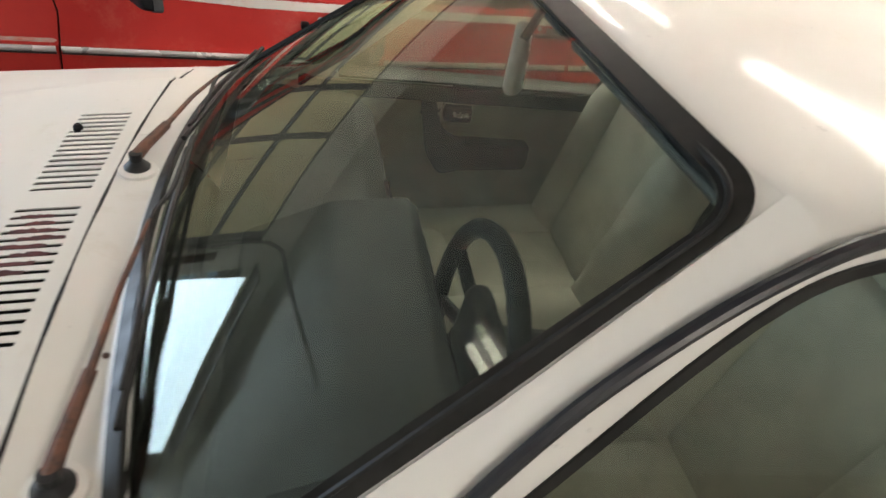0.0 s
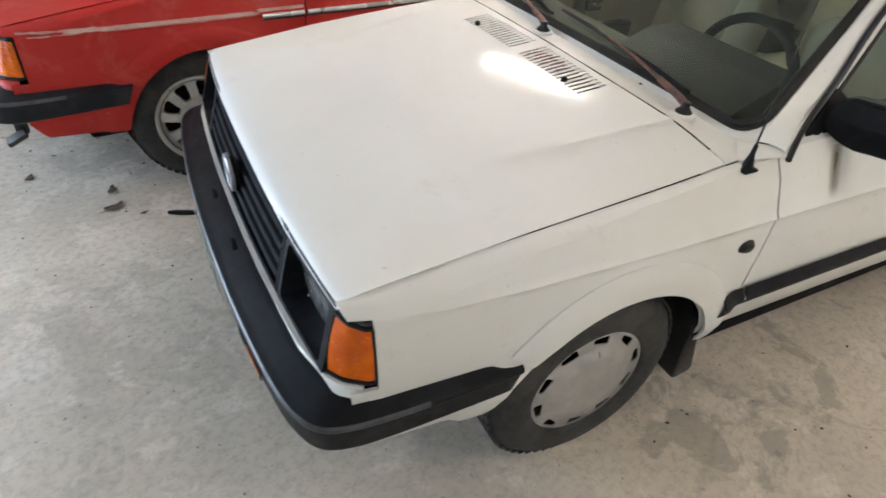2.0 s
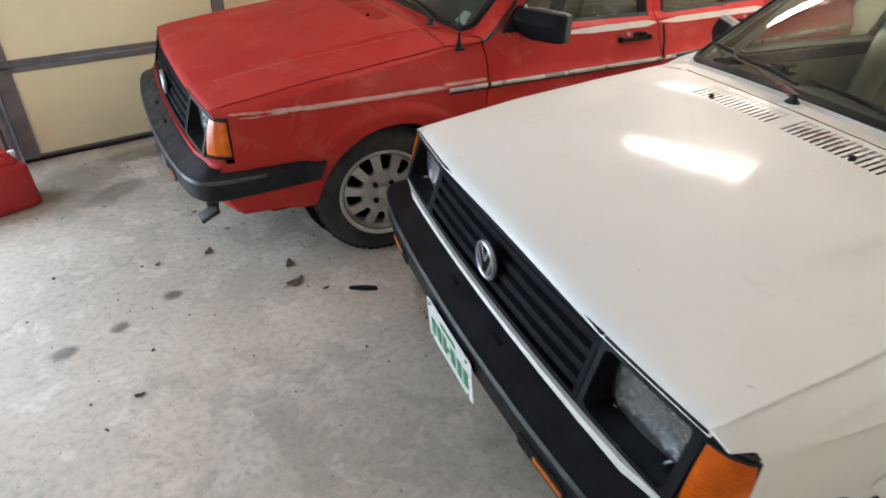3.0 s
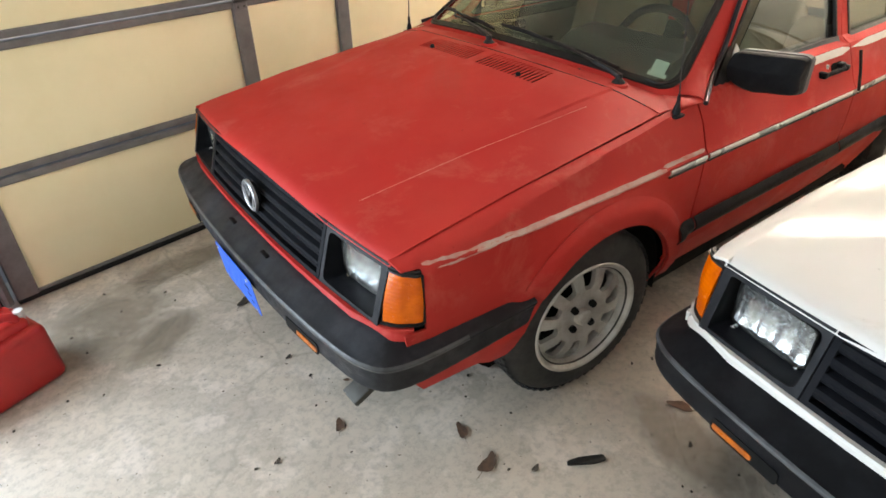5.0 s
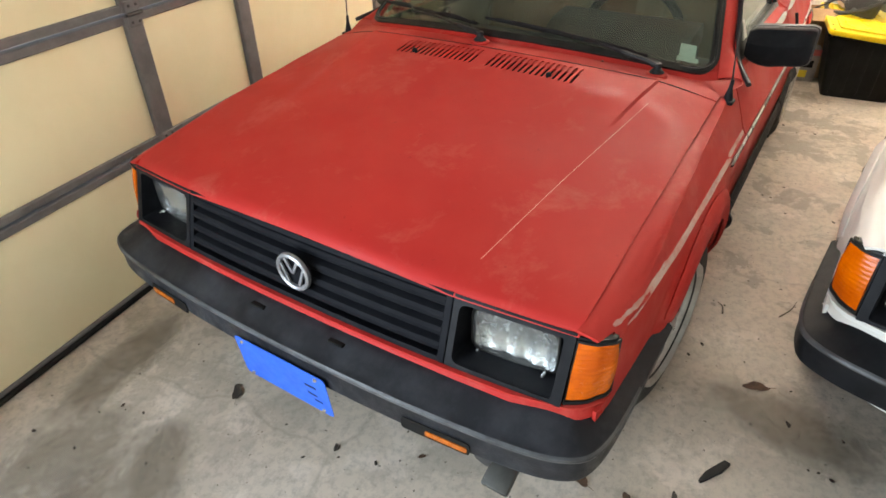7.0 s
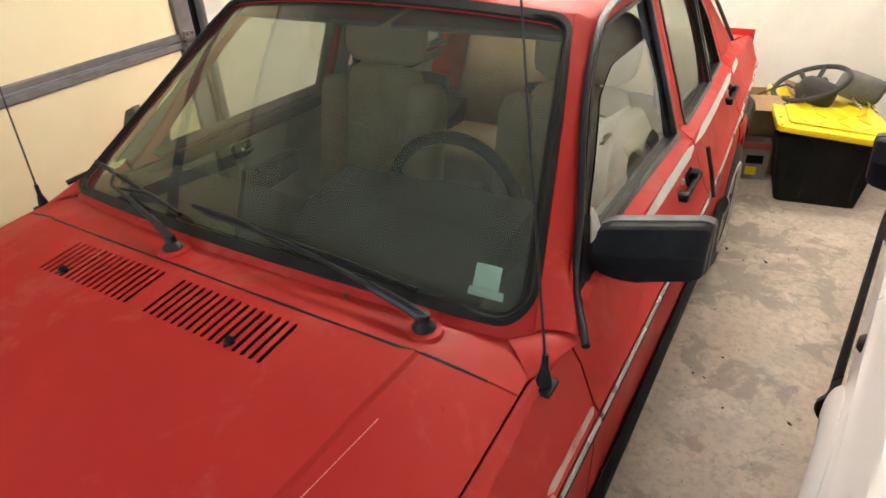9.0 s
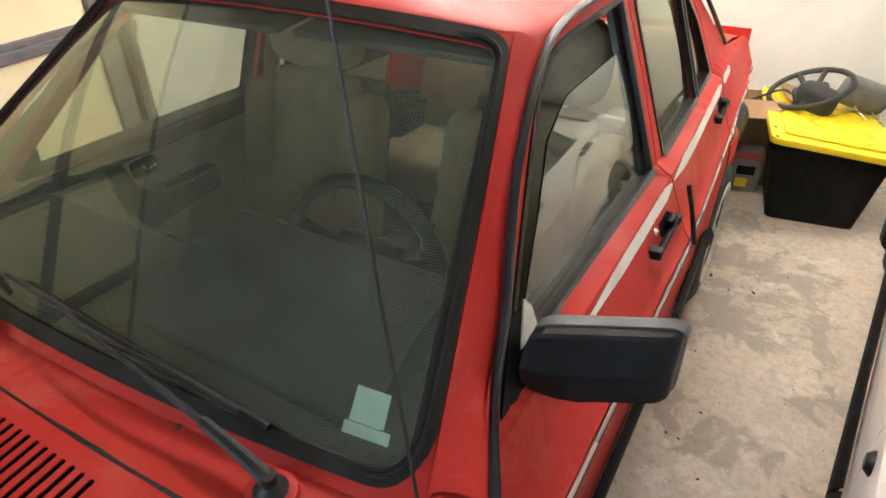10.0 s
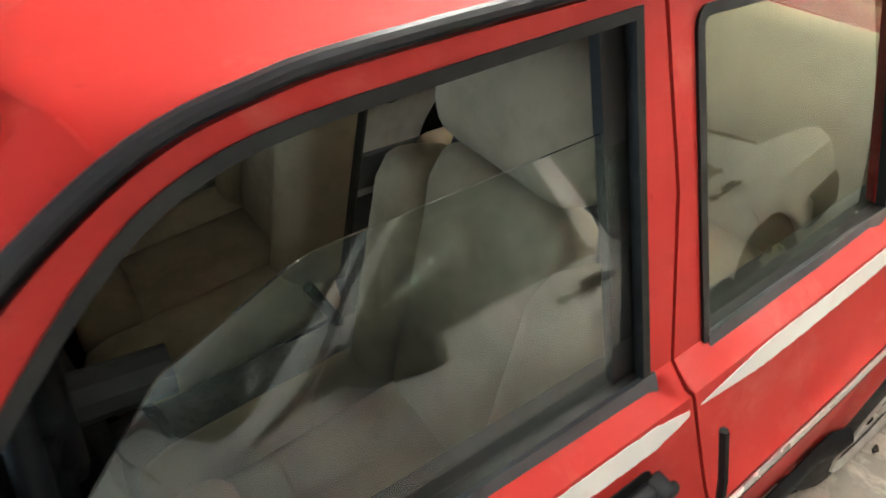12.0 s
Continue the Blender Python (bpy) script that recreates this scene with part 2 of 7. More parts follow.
MAT_BLUE = surface("blue_tape", (0.015, 0.12, 0.62), 0.55, second=(0.012, 0.095, 0.52), scale=14)
MAT_INK = surface("dark_ink", (0.012, 0.02, 0.06), 0.6)
MAT_STICKER = surface("pale_sticker", (0.50, 0.62, 0.56), 0.5, second=(0.42, 0.52, 0.48), scale=40)
MAT_DARKSTEEL = surface("dark_steel", (0.06, 0.06, 0.062), 0.5, 0.5, second=(0.09, 0.085, 0.08), scale=14)


# ---- mesh helpers ----
import functools


def finish(name, bm, mat, smooth=True, angle=32):
    me = bpy.data.meshes.new(name)
    bm.to_mesh(me)
    bm.free()
    for p in me.polygons:
        p.use_smooth = smooth
    if smooth:
        me.set_sharp_from_angle(angle=radians(angle))
    me.materials.append(mat)
    return me


@functools.cache
def crisp_edges(angle):
    """Marks edges sharper than the angle, so that thin sheets keep clean borders."""
    g = bpy.data.node_groups.new("crisp_edges", "GeometryNodeTree")
    g.interface.new_socket("Geometry", in_out="INPUT", socket_type="NodeSocketGeometry")
    g.interface.new_socket("Geometry", in_out="OUTPUT", socket_type="NodeSocketGeometry")
    a, z = g.nodes.new("NodeGroupInput"), g.nodes.new("NodeGroupOutput")
    bend = g.nodes.new("GeometryNodeInputMeshEdgeAngle")
    test = g.nodes.new("FunctionNodeCompare")
    test.data_type, test.operation = "FLOAT", "GREATER_THAN"
    test.inputs[1].default_value = radians(angle)
    mark = g.nodes.new("GeometryNodeSetShadeSmooth")
    mark.domain = "EDGE"
    mark.inputs["Shade Smooth"].default_value = False
    g.links.new(a.outputs[0], mark.inputs["Geometry"])
    g.links.new(bend.outputs[0], test.inputs[0])
    g.links.new(test.outputs[0], mark.inputs["Selection"])
    g.links.new(mark.outputs[0], z.inputs[0])
    return g


def part(name, bm, mat, parent=None, label="", smooth=True, thick=0.0, angle=32):
    """One bmesh as one mesh object under a thing or a part."""
    ob = new(name, finish(name, bm, mat, smooth, angle))
    if parent is not None:
        ob.parent = parent
    if label:
        ob["label"] = label
    if thick:
        s = ob.modifiers.new("thickness", "SOLIDIFY")
        s.thickness, s.offset = thick, -1
        ob.modifiers.new("crisp_edges", "NODES").node_group = crisp_edges(angle)
    return ob


def pane(name, bm, mat, parent, label="", thick=0.004):
    """A sheet of glass that lets daylight and lamplight in."""
    ob = part(name, bm, mat, parent, label, thick=thick)
    ob.modifiers[0].use_rim = False
    ob.visible_shadow = False
    return ob


def thing(name, m=None):
    ob = new(name)
    if m is not None:
        ob.matrix_world = m
    return ob


def join(*bms):
    out = bms[0]
    for b in bms[1:]:
        me = bpy.data.meshes.new("join")
        b.to_mesh(me)
        b.free()
        out.from_mesh(me)
        bpy.data.meshes.remove(me)
    return out


def rpoly(points, n=5):
    """A closed outline; a third number rounds that corner."""
    out, k = [], len(points)
    for i, p in enumerate(points):
        r = p[2] if len(p) > 2 else 0
        a = Vector(p[:2])
        if not r:
            out.append(tuple(a))
            continue
        u = (Vector(points[i - 1][:2]) - a).normalized()
        v = (Vector(points[(i + 1) % k][:2]) - a).normalized()
        half = u.angle(v) / 2
        d = min(r / math.tan(half), (Vector(points[i - 1][:2]) - a).length * 0.48, (Vector(points[(i + 1) % k][:2]) - a).length * 0.48)
        p0, p1 = a + u * d, a + v * d
        for j in range(n + 1):
            t = j / n
            out.append(tuple((1 - t) ** 2 * p0 + 2 * t * (1 - t) * a + t * t * p1))
    return out


def arc(cx, cy, r, a0, a1, n=16):
    return [(cx + r * math.cos(radians(a0 + (a1 - a0) * i / n)), cy + r * math.sin(radians(a0 + (a1 - a0) * i / n))) for i in range(n + 1)]


def sheet(outline, holes=(), step=0.05, fn=None, step_b=None, inside=None, rows=(), cols=()):
    """A flat outline with holes, cut into a grid and bent by fn(a, b) into space; its front looks away from the point inside."""
    bm = bmesh.new()
    for loop in (outline, *holes):
        vs = [bm.verts.new((a, b, 0)) for a, b in loop]
        for i in range(len(vs)):
            bm.edges.new((vs[i - 1], vs[i]))
    bmesh.ops.triangle_fill(bm, use_beauty=True, edges=bm.edges[:])
    lo = [min(p[k] for p in outline) for k in (0, 1)]
    hi = [max(p[k] for p in outline) for k in (0, 1)]
    if step:
        for k, st in ((0, step), (1, step_b or step)):
            cnt = max(1, int(math.ceil((hi[k] - lo[k]) / st)))
            cuts = [lo[k] + (hi[k] - lo[k]) * i / cnt for i in range(1, cnt)]
            extra = rows if k else cols
            if extra:
                cuts = [c for c in cuts if min(abs(c - r) for r in extra) > 0.3 * st] + [r for r in extra if lo[k] < r < hi[k]]
            for cut in cuts:
                co = [0, 0, 0]
                co[k] = cut
                no = [0, 0, 0]
                no[k] = 1
                bmesh.ops.bisect_plane(bm, geom=bm.verts[:] + bm.edges[:] + bm.faces[:], plane_co=co, plane_no=no, dist=1e-6)
    loose = [e for e in bm.edges if len(e.link_faces) == 2 and abs(e.verts[0].co.x - e.verts[1].co.x) > 1e-5 and abs(e.verts[0].co.y - e.verts[1].co.y) > 1e-5]
    bmesh.ops.dissolve_edges(bm, edges=loose, use_verts=False)
    if fn:
        for v in bm.verts:
            v.co = fn(v.co.x, v.co.y)
    bm.normal_update()
    if inside is not None:
        c = Vector(inside)
        if sum(f.normal.dot(f.calc_center_median() - c) * f.calc_area() for f in bm.faces) < 0:
            bmesh.ops.reverse_faces(bm, faces=bm.faces[:])
    return bm


def grid(fn, na, nb, flip=False):
    """A surface fn(s, t), s and t from 0 to 1."""
    bm = bmesh.new()
    vs = [[bm.verts.new(fn(i / na, j / nb)) for j in range(nb + 1)] for i in range(na + 1)]
    for i in range(na):
        for j in range(nb):
            q = (vs[i][j], vs[i + 1][j], vs[i + 1][j + 1], vs[i][j + 1])
            bm.faces.new(q[::-1] if flip else q)
    bmesh.ops.remove_doubles(bm, verts=bm.verts[:], dist=1e-6)
    return bm


def tube(points, r, n=8, closed=False, r2=None):
    """A round bar along points."""
    pts = [Vector(p) for p in points]
    bm, rings, up = bmesh.new(), [], None
    k = len(pts)
    for i, p in enumerate(pts):
        a, b = pts[(i - 1) % k if closed else max(i - 1, 0)], pts[(i + 1) % k if closed else min(i + 1, k - 1)]
        d = (b - a).normalized()
        if up is None:
            up = d.orthogonal().normalized()
        up = (up - d * up.dot(d)).normalized()
        side = d.cross(up)
        rr = r if r2 is None else r + (r2 - r) * i / (k - 1)
        rings.append([bm.verts.new(p + rr * (math.cos(2 * math.pi * j / n) * up + math.sin(2 * math.pi * j / n) * side)) for j in range(n)])
    for i in range(k if closed else k - 1):
        A, B = rings[i], rings[(i + 1) % k]
        for j in range(n):
            bm.faces.new((A[j], A[(j + 1) % n], B[(j + 1) % n], B[j]))
    if not closed:
        bm.faces.new(rings[0][::-1])
        bm.faces.new(rings[-1])
    bmesh.ops.recalc_face_normals(bm, faces=bm.faces[:])
    return bm


def smooth_path(points, n=6):
    """A Catmull-Rom path through points."""
    P = [Vector(p) for p in points]
    out = []
    for i in range(len(P) - 1):
        a, b, c, d = P[max(i - 1, 0)], P[i], P[i + 1], P[min(i + 2, len(P) - 1)]
        for j in range(n):
            t = j / n
            out.append(0.5 * (2 * b + (c - a) * t + (2 * a - 5 * b + 4 * c - d) * t * t + (3 * b - a - 3 * c + d) * t ** 3))
    return out + [P[-1]]


def rbox(c, s, r=0.01, seg=2, m=None):
    """A box with rounded edges: centre and size."""
    bm = bmesh.new()
    bmesh.ops.create_cube(bm, size=1.0)
    for v in bm.verts:
        v.co = Vector((v.co.x * s[0], v.co.y * s[1], v.co.z * s[2]))
    if r:
        bmesh.ops.bevel(bm, geom=bm.edges[:], offset=min(r, min(s) * 0.49), segments=seg, profile=0.5, affect="EDGES")
    for v in bm.verts:
        v.co = (m @ v.co if m else v.co) + Vector(c)
    return bm


def lathe(profile, n=48, axis="y", centre=(0, 0, 0)):
    """A turned form: profile of (radius, along the axis)."""
    bm, rings = bmesh.new(), []
    c = Vector(centre)
    for r, h in profile:
        ring = []
        for j in range(n):
            a = 2 * math.pi * j / n
            u, v = r * math.cos(a), r * math.sin(a)
            ring.append(bm.verts.new(c + Vector((u, h, v) if axis == "y" else (u, v, h) if axis == "z" else (h, u, v))))
        rings.append(ring)
    for A, B in zip(rings, rings[1:]):
        for j in range(n):
            bm.faces.new((A[j], A[(j + 1) % n], B[(j + 1) % n], B[j]))
    bmesh.ops.remove_doubles(bm, verts=bm.verts[:], dist=1e-5)
    bmesh.ops.recalc_face_normals(bm, faces=bm.faces[:])
    return bm


def extrude(outline, lo, hi, axis="y", bevel=0.0, seg=2):
    """An outline carried along an axis, as a closed body. axis y: outline in x, z; x: in y, z; z: in x, y."""
    def at(a, b, h):
        return (a, h, b) if axis == "y" else (h, a, b) if axis == "x" else (a, b, h)
    bm = bmesh.new()
    A = [bm.verts.new(at(a, b, lo)) for a, b in outline]
    B = [bm.verts.new(at(a, b, hi)) for a, b in outline]
    bm.faces.new(A)
    bm.faces.new(B[::-1])
    for i in range(len(A)):
        bm.faces.new((A[i - 1], B[i - 1], B[i], A[i]))
    bmesh.ops.recalc_face_normals(bm, faces=bm.faces[:])
    if bevel:
        bmesh.ops.bevel(bm, geom=bm.edges[:], offset=bevel, segments=seg, profile=0.5, affect="EDGES", clamp_overlap=True)
    return bm


def sweep(path, profile, closed_profile=False):
    """A profile of (outwards, z) carried along a plan path of (x, y); outwards is to the path's right."""
    bm, rings, k = bmesh.new(), [], len(path)
    for i, p in enumerate(path):
        a, b = Vector(path[max(i - 1, 0)]), Vector(path[min(i + 1, k - 1)])
        d = (b - a).normalized()
        n = Vector((d.y, -d.x))
        rings.append([bm.verts.new((p[0] + n.x * o, p[1] + n.y * o, z)) for o, z in profile])
    m = len(profile)
    for A, B in zip(rings, rings[1:]):
        for j in range(m if closed_profile else m - 1):
            bm.faces.new((A[j], B[j], B[(j + 1) % m], A[(j + 1) % m]))
    if closed_profile:
        bm.faces.new(rings[0])
        bm.faces.new(rings[-1][::-1])
    bmesh.ops.recalc_face_normals(bm, faces=bm.faces[:])
    return bm


# ---- the shape of the saloon, in its own metres: x rearwards from the nose, y to its right, z up ----
AXLE_F, AXLE_R, HUB_Z, TYRE_R = 0.752, 3.112, 0.329, 0.300
ARCH_X = {AXLE_F: 0.790, AXLE_R: 3.120}      # the arches sit a little behind the hubs
ARCH_Z, ARCH_R = 0.305, 0.342
BELT = 0.925
CORE = (2.0, 0.0, 0.65)


CREASE = 0.757


def top_edge(x):
    return float(np.interp(x, (0, 0.1, 0.5, 1.0, 1.07, 1.24, 1.33, 3.3, 4.0), (0.766, 0.777, 0.835, 0.893, 0.902, 0.915, BELT, BELT, 0.905)))


def row_z(x, w):
    """Height of a row of the side, so that the upper rows run along the shoulder."""
    if CREASE < w <= BELT:
        return CREASE + (w - CREASE) * (top_edge(x) - CREASE) / (BELT - CREASE)
    return w if w <= CREASE else w + top_edge(x) - BELT


def row_of(x, z):
    t = top_edge(x)
    if z <= CREASE:
        return z
    return CREASE + (z - CREASE) * (BELT - CREASE) / (t - CREASE) if z <= t else z - t + BELT


SIDE_ROWS = (0.300, 0.360, 0.420, 0.500, 0.744, 0.757, 0.770, 0.80, 0.845, 0.870, 0.888, 0.901, 0.911, 0.918, 0.9245)


def half_width(x, z):
    base = float(np.interp(z, (0.18, 0.25, 0.36, 0.42, 0.50, 0.66, 0.744, 0.757, 0.770, 0.86, 0.93), (0.655, 0.69, 0.742, 0.764, 0.772, 0.774, 0.770, 0.774, 0.763, 0.728, 0.702)))
    t = max(top_edge(x) - z, 0.0)
    if t < 0.07:
        base = min(base, 0.693 + 0.085 * math.sqrt(max(0.0, 1 - (1 - t / 0.07) ** 2)))
    base *= float(np.interp(x, (0, 0.15, 0.5, 1.0, 3.0, 3.6, 4.05), (0.955, 0.978, 0.996, 1.0, 1.0, 0.985, 0.95)))
    for ax in (AXLE_F, AXLE_R):
        d = math.hypot(x - ARCH_X[ax], z - ARCH_Z)
        if z > 0.2 and d < 0.46:
            k = min(1, max(0, (0.455 - d) / 0.045))
            base += 0.017 * k * k * (3 - 2 * k)
    return base


def cabin_half(z):
    return 0.672 - 0.350 * (z - BELT)


def side(s):
    def fn(x, w):
        z = row_z(x, w)
        if w <= BELT + 1e-4:
            return Vector((x, s * half_width(x, z), z))
        return Vector((x, s * cabin_half(z), z))
    return fn


def side_sheet(outline, holes, step, s):
    """A body panel of the side, its outline given in x and z."""
    rows = lambda loop: [(x, row_of(x, z)) for x, z in loop]
    return sheet(rows(outline), [rows(h) for h in holes], step, side(s), inside=CORE, rows=SIDE_ROWS)


def hood_z(x, y):
    edge = top_edge(x) + 0.004
    mid = float(np.interp(x, (0, 0.1, 0.5, 0.92, 1.05, 1.1), (0.784, 0.806, 0.884, 0.954, 0.968, 0.970)))
    yc = 0.400 + 0.115 * x
    a = abs(y)
    if a < yc:
        return mid - 0.018 * (a / yc) ** 2
    k = min((a - yc) / max(0.69 - yc, 0.03), 1.0)
    drop = 0.0062 * min(max((x - 0.30) / 0.50, 0), 1) ** 1.5
    step = drop * min(1, k / 0.04)
    return mid - 0.018 - step - (mid - 0.018 - drop - edge) * (0.72 * k + 0.28 * k * k)


def nose_x(y):
    return 0.058 + 0.034 * (abs(y) / 0.69) ** 2.3


def nose_face(y, z, d=0.0):
    """The front face under the hood's lip, which leans forward at its foot."""
    return Vector((nose_x(y) + 0.004 - (0.770 - z) * 0.30 + d, y, z))


def hood_grid(x, y):
    """Grid place of a point of the hood: columns follow its front edge, rows its creases."""
    n = (nose_x(y) - 0.058) / 0.942
    yc, a = 0.400 + 0.115 * x, abs(y)
    w = 0.45 * a / yc if a < yc else 0.45 + 0.24 * (a - yc) / (0.69 - yc)
    return ((x - n) / (1 - n), math.copysign(w, y))


def hood_fn(c, w):
    x, y = c, w
    for _ in range(4):
        yc, a = 0.400 + 0.115 * x, abs(w)
        y = math.copysign(yc * a / 0.45 if a < 0.45 else yc + (0.69 - yc) * (a - 0.45) / 0.24, w)
        n = (nose_x(y) - 0.058) / 0.942
        x = c + n * (1 - c)
    drop = 0.022 * math.exp(-max(x - nose_x(y), 0) / 0.014)
    return Vector((x, y, hood_z(x, y) - drop))


def screen(p, q):
    """The windscreen's surface: p across, q up the glass, both in metres."""
    u, v = p / 0.60, q / 0.68
    half = 0.692 - 0.172 * v
    wrap = max(0.0, abs(u) - 0.90)
    x = 1.095 + 0.085 * u * u + v * (0.620 - 0.025 * u * u) + 9.0 * (1 - 0.75 * min(max((v - 0.55) / 0.4, 0), 1)) * wrap * wrap
    z = 0.962 - 0.047 * u * u + v * (0.434 + 0.008 * u * u) + 0.012 * math.sin(math.pi * min(max(v, 0), 1))
    return Vector((x, half * u, z))


def back_screen(p, q):
    u, v = p / 0.60, q / 0.60
    return Vector((3.50 - 0.06 * u * u - v * 0.52, (0.63 - 0.115 * v) * u, 0.955 - 0.02 * u * u + v * 0.377))


def rail_path(s, off=0.0, up=0.0):
    """The drip rail: up the screen pillar, along the roof, down the rear pillar."""
    pts = [Vector((1.222, s * 0.736, 0.917)), Vector((1.350, s * 0.668, 0.962)), Vector((1.445, s * 0.637, 1.046)), Vector((1.515, s * 0.609, 1.125)), Vector((1.585, s * 0.584, 1.193))]
    pts += [Vector((1.660, s * 0.564, 1.251)), Vector((1.730, s * 0.549, 1.296)), Vector((1.800, s * 0.538, 1.329)), Vector((1.87, s * 0.532, 1.344)), Vector((1.97, s * 0.528, 1.352)), Vector((2.3, s * 0.526, 1.355)), Vector((2.65, s * 0.528, 1.346)),
            Vector((2.86, s * 0.546, 1.318)), Vector((2.99, s * 0.566, 1.258)), Vector((3.2, s * 0.605, 1.12)), Vector((3.42, s * 0.650, 0.965))]
    return smooth_path([Vector((p.x, p.y + s * off, p.z + up)) for p in pts], 4)


ROOF_X, ROOF_Z = (1.66, 1.85, 1.96, 2.3, 2.65, 2.9, 3.02), (1.341, 1.349, 1.353, 1.356, 1.346, 1.311, 1.277)


def roof_fn(a, b):
    u = 2 * b - 1
    flat = lambda t: Vector((1.66 + 1.36 * t, u * 0.516, float(np.interp(1.66 + 1.36 * t, ROOF_X, ROOF_Z)) + 0.042 * (1 - abs(u) ** 2.6)))
    if a < 0.22:
        # leaves the screen along its slope and runs level into the roof
        k = a / 0.22
        p0, p1 = screen(0.60 * u, 0.662), flat(0.22)
        reach = (p1 - p0).length
        t0 = (p0 - screen(0.60 * u, 0.62)).normalized() * reach * 0.55 * (1 - 0.55 * u * u)
        t1 = (flat(0.23) - p1).normalized() * reach
        return p0 * (2 * k ** 3 - 3 * k * k + 1) + t0 * (k ** 3 - 2 * k * k + k) + p1 * (3 * k * k - 2 * k ** 3) + t1 * (k ** 3 - k * k)
    return flat(a)


def wheel_arch(ax, a0, a1, r=ARCH_R, n=20):
    return arc(ARCH_X[ax], ARCH_Z, r, a0, a1, n)


def slot_holes(sgn):
    """The row of louvre slots beside the hood's centre line."""
    out = []
    for i in range(16):
        y = 0.003 + sgn * (0.030 + 0.0188 * i)
        x0 = 0.908 + 0.010 * (y + 0.3) * (-1 if y < 0 else -0.5)
        out.append(rpoly([(x0, y - 0.0042, 0.003), (x0 + 0.098, y - 0.0042, 0.003), (x0 + 0.098, y + 0.0042, 0.003), (x0, y + 0.0042, 0.003)], 2))
    return out


# ---- parts of the saloon ----
def build_wheel(car, x, s, style):
    """A wheel; its face is at the car's side."""
    yo = s * 0.772
    w = 0.165
    hub = Vector((x, s * 0.70, HUB_Z))
    grown = Matrix.Translation(hub) @ Matrix.Diagonal((TYRE_R / 0.2875, 1, TYRE_R / 0.2875, 1)) @ Matrix.Translation(-hub)
    prof = [(0.172, 0.012), (0.180, 0.004), (0.205, -0.001), (0.245, 0.004), (0.268, 0.016), (0.281, 0.030), (0.286, 0.045),
            (0.286, w - 0.045), (0.281, w - 0.03), (0.25, w), (0.18, w - 0.01), (0.172, w - 0.02)]
    c = (x, yo, HUB_Z)
    hold = thing("wheel")
    hold.parent = car
    part("tyre", lathe([(r, -s * h) for r, h in prof], 64, "y", c), MAT_TYRE, hold)
    blocks = bmesh.new()
    for k in range(56):
        a = 2 * math.pi * k / 56
        for j in range(5):
            yy = 0.036 + 0.0245 * j
            tilt = 0.03 if j % 2 else -0.03
            m = Matrix.Rotation(a + (0.05 if j % 2 else 0), 4, "Y") @ Matrix.Translation((0.2875, -s * yy, 0)) @ Matrix.Rotation(tilt * 6, 4, "X")
            geo = bmesh.ops.create_cube(blocks, size=1.0, matrix=Matrix.Translation(c) @ m @ Matrix.Diagonal((0.006, 0.018, 0.023, 1)))
    part("tread", blocks, MAT_TYRE, hold, smooth=False)
    part("brake_drum", lathe([(0.0, -s * 0.075), (0.11, -s * 0.075), (0.12, -s * 0.09), (0.165, -s * 0.11), (0.165, -s * 0.15)], 32, "y", c), MAT_DARK, hold)

    def face(dish):
        return lambda a, b: Vector((x + a, yo - s * dish(math.hypot(a, b)), HUB_Z + b))
    # the red car's front wheels are steered a little
    turn = radians(-6) if style == "alloy" and x == AXLE_F else 0.0
    hold.matrix_basis = Matrix.Translation(hub) @ Matrix.Rotation(turn, 4, "Z") @ Matrix.Translation(-hub) @ grown
    if style == "alloy":
        part("rim", lathe([(0.195, s * 0.001), (0.192, s * 0.006), (0.185, s * 0.004), (0.177, -s * 0.006), (0.170, -s * 0.03), (0.166, -s * 0.09)], 64, "y", c), MAT_ALLOY, hold)
        holes = []
        for k in range(10):
            a = 2 * math.pi * (k + 0.3) / 10
            loop = rpoly([(0.096, -0.013, 0.009), (0.161, -0.031, 0.013), (0.161, 0.031, 0.013), (0.096, 0.013, 0.009)], 4)
            holes.append([(p * math.cos(a) - q * math.sin(a), p * math.sin(a) + q * math.cos(a)) for p, q in loop])
        dish = lambda r: 0.020 + 0.016 * max(0, 1 - r / 0.09) ** 0.5 * 0 + 0.012 * (r / 0.16) ** 2 - 0.012 * max(0, 1 - abs(r - 0.115) / 0.05)
        part("spokes", sheet(arc(0, 0, 0.172, 0, 350, 35), holes, 0.035, face(dish), inside=(x, yo - s, HUB_Z)), MAT_ALLOY, hold, thick=0.016)
        part("hub_cap", lathe([(0.0, s * 0.002), (0.022, s * 0.001), (0.028, -s * 0.004), (0.030, -s * 0.02)], 24, "y", c), MAT_ALLOY, hold)
        for k in range(4):
            a = math.pi / 4 + k * math.pi / 2
            part("wheel_bolt", lathe([(0, -s * 0.004), (0.009, -s * 0.004), (0.012, -s * 0.008), (0.012, -s * 0.022)], 6, "y", (x + 0.05 * math.cos(a), yo, HUB_Z + 0.05 * math.sin(a))), MAT_DARK, hold)
    else:
        holes = []
        for k in range(10):
            a = 2 * math.pi * (k + 0.5) / 10
            loop = rpoly([(0.137, -0.026, 0.004), (0.163, -0.031, 0.008), (0.163, 0.022, 0.008), (0.148, 0.020, 0.006)], 3)
            holes.append([(p * math.cos(a) - q * math.sin(a), p * math.sin(a) + q * math.cos(a)) for p, q in loop])
        dish = lambda r: 0.004 + 0.010 * (r / 0.18) ** 3 - 0.010 * max(0, min(1, (0.125 - r) / 0.012))
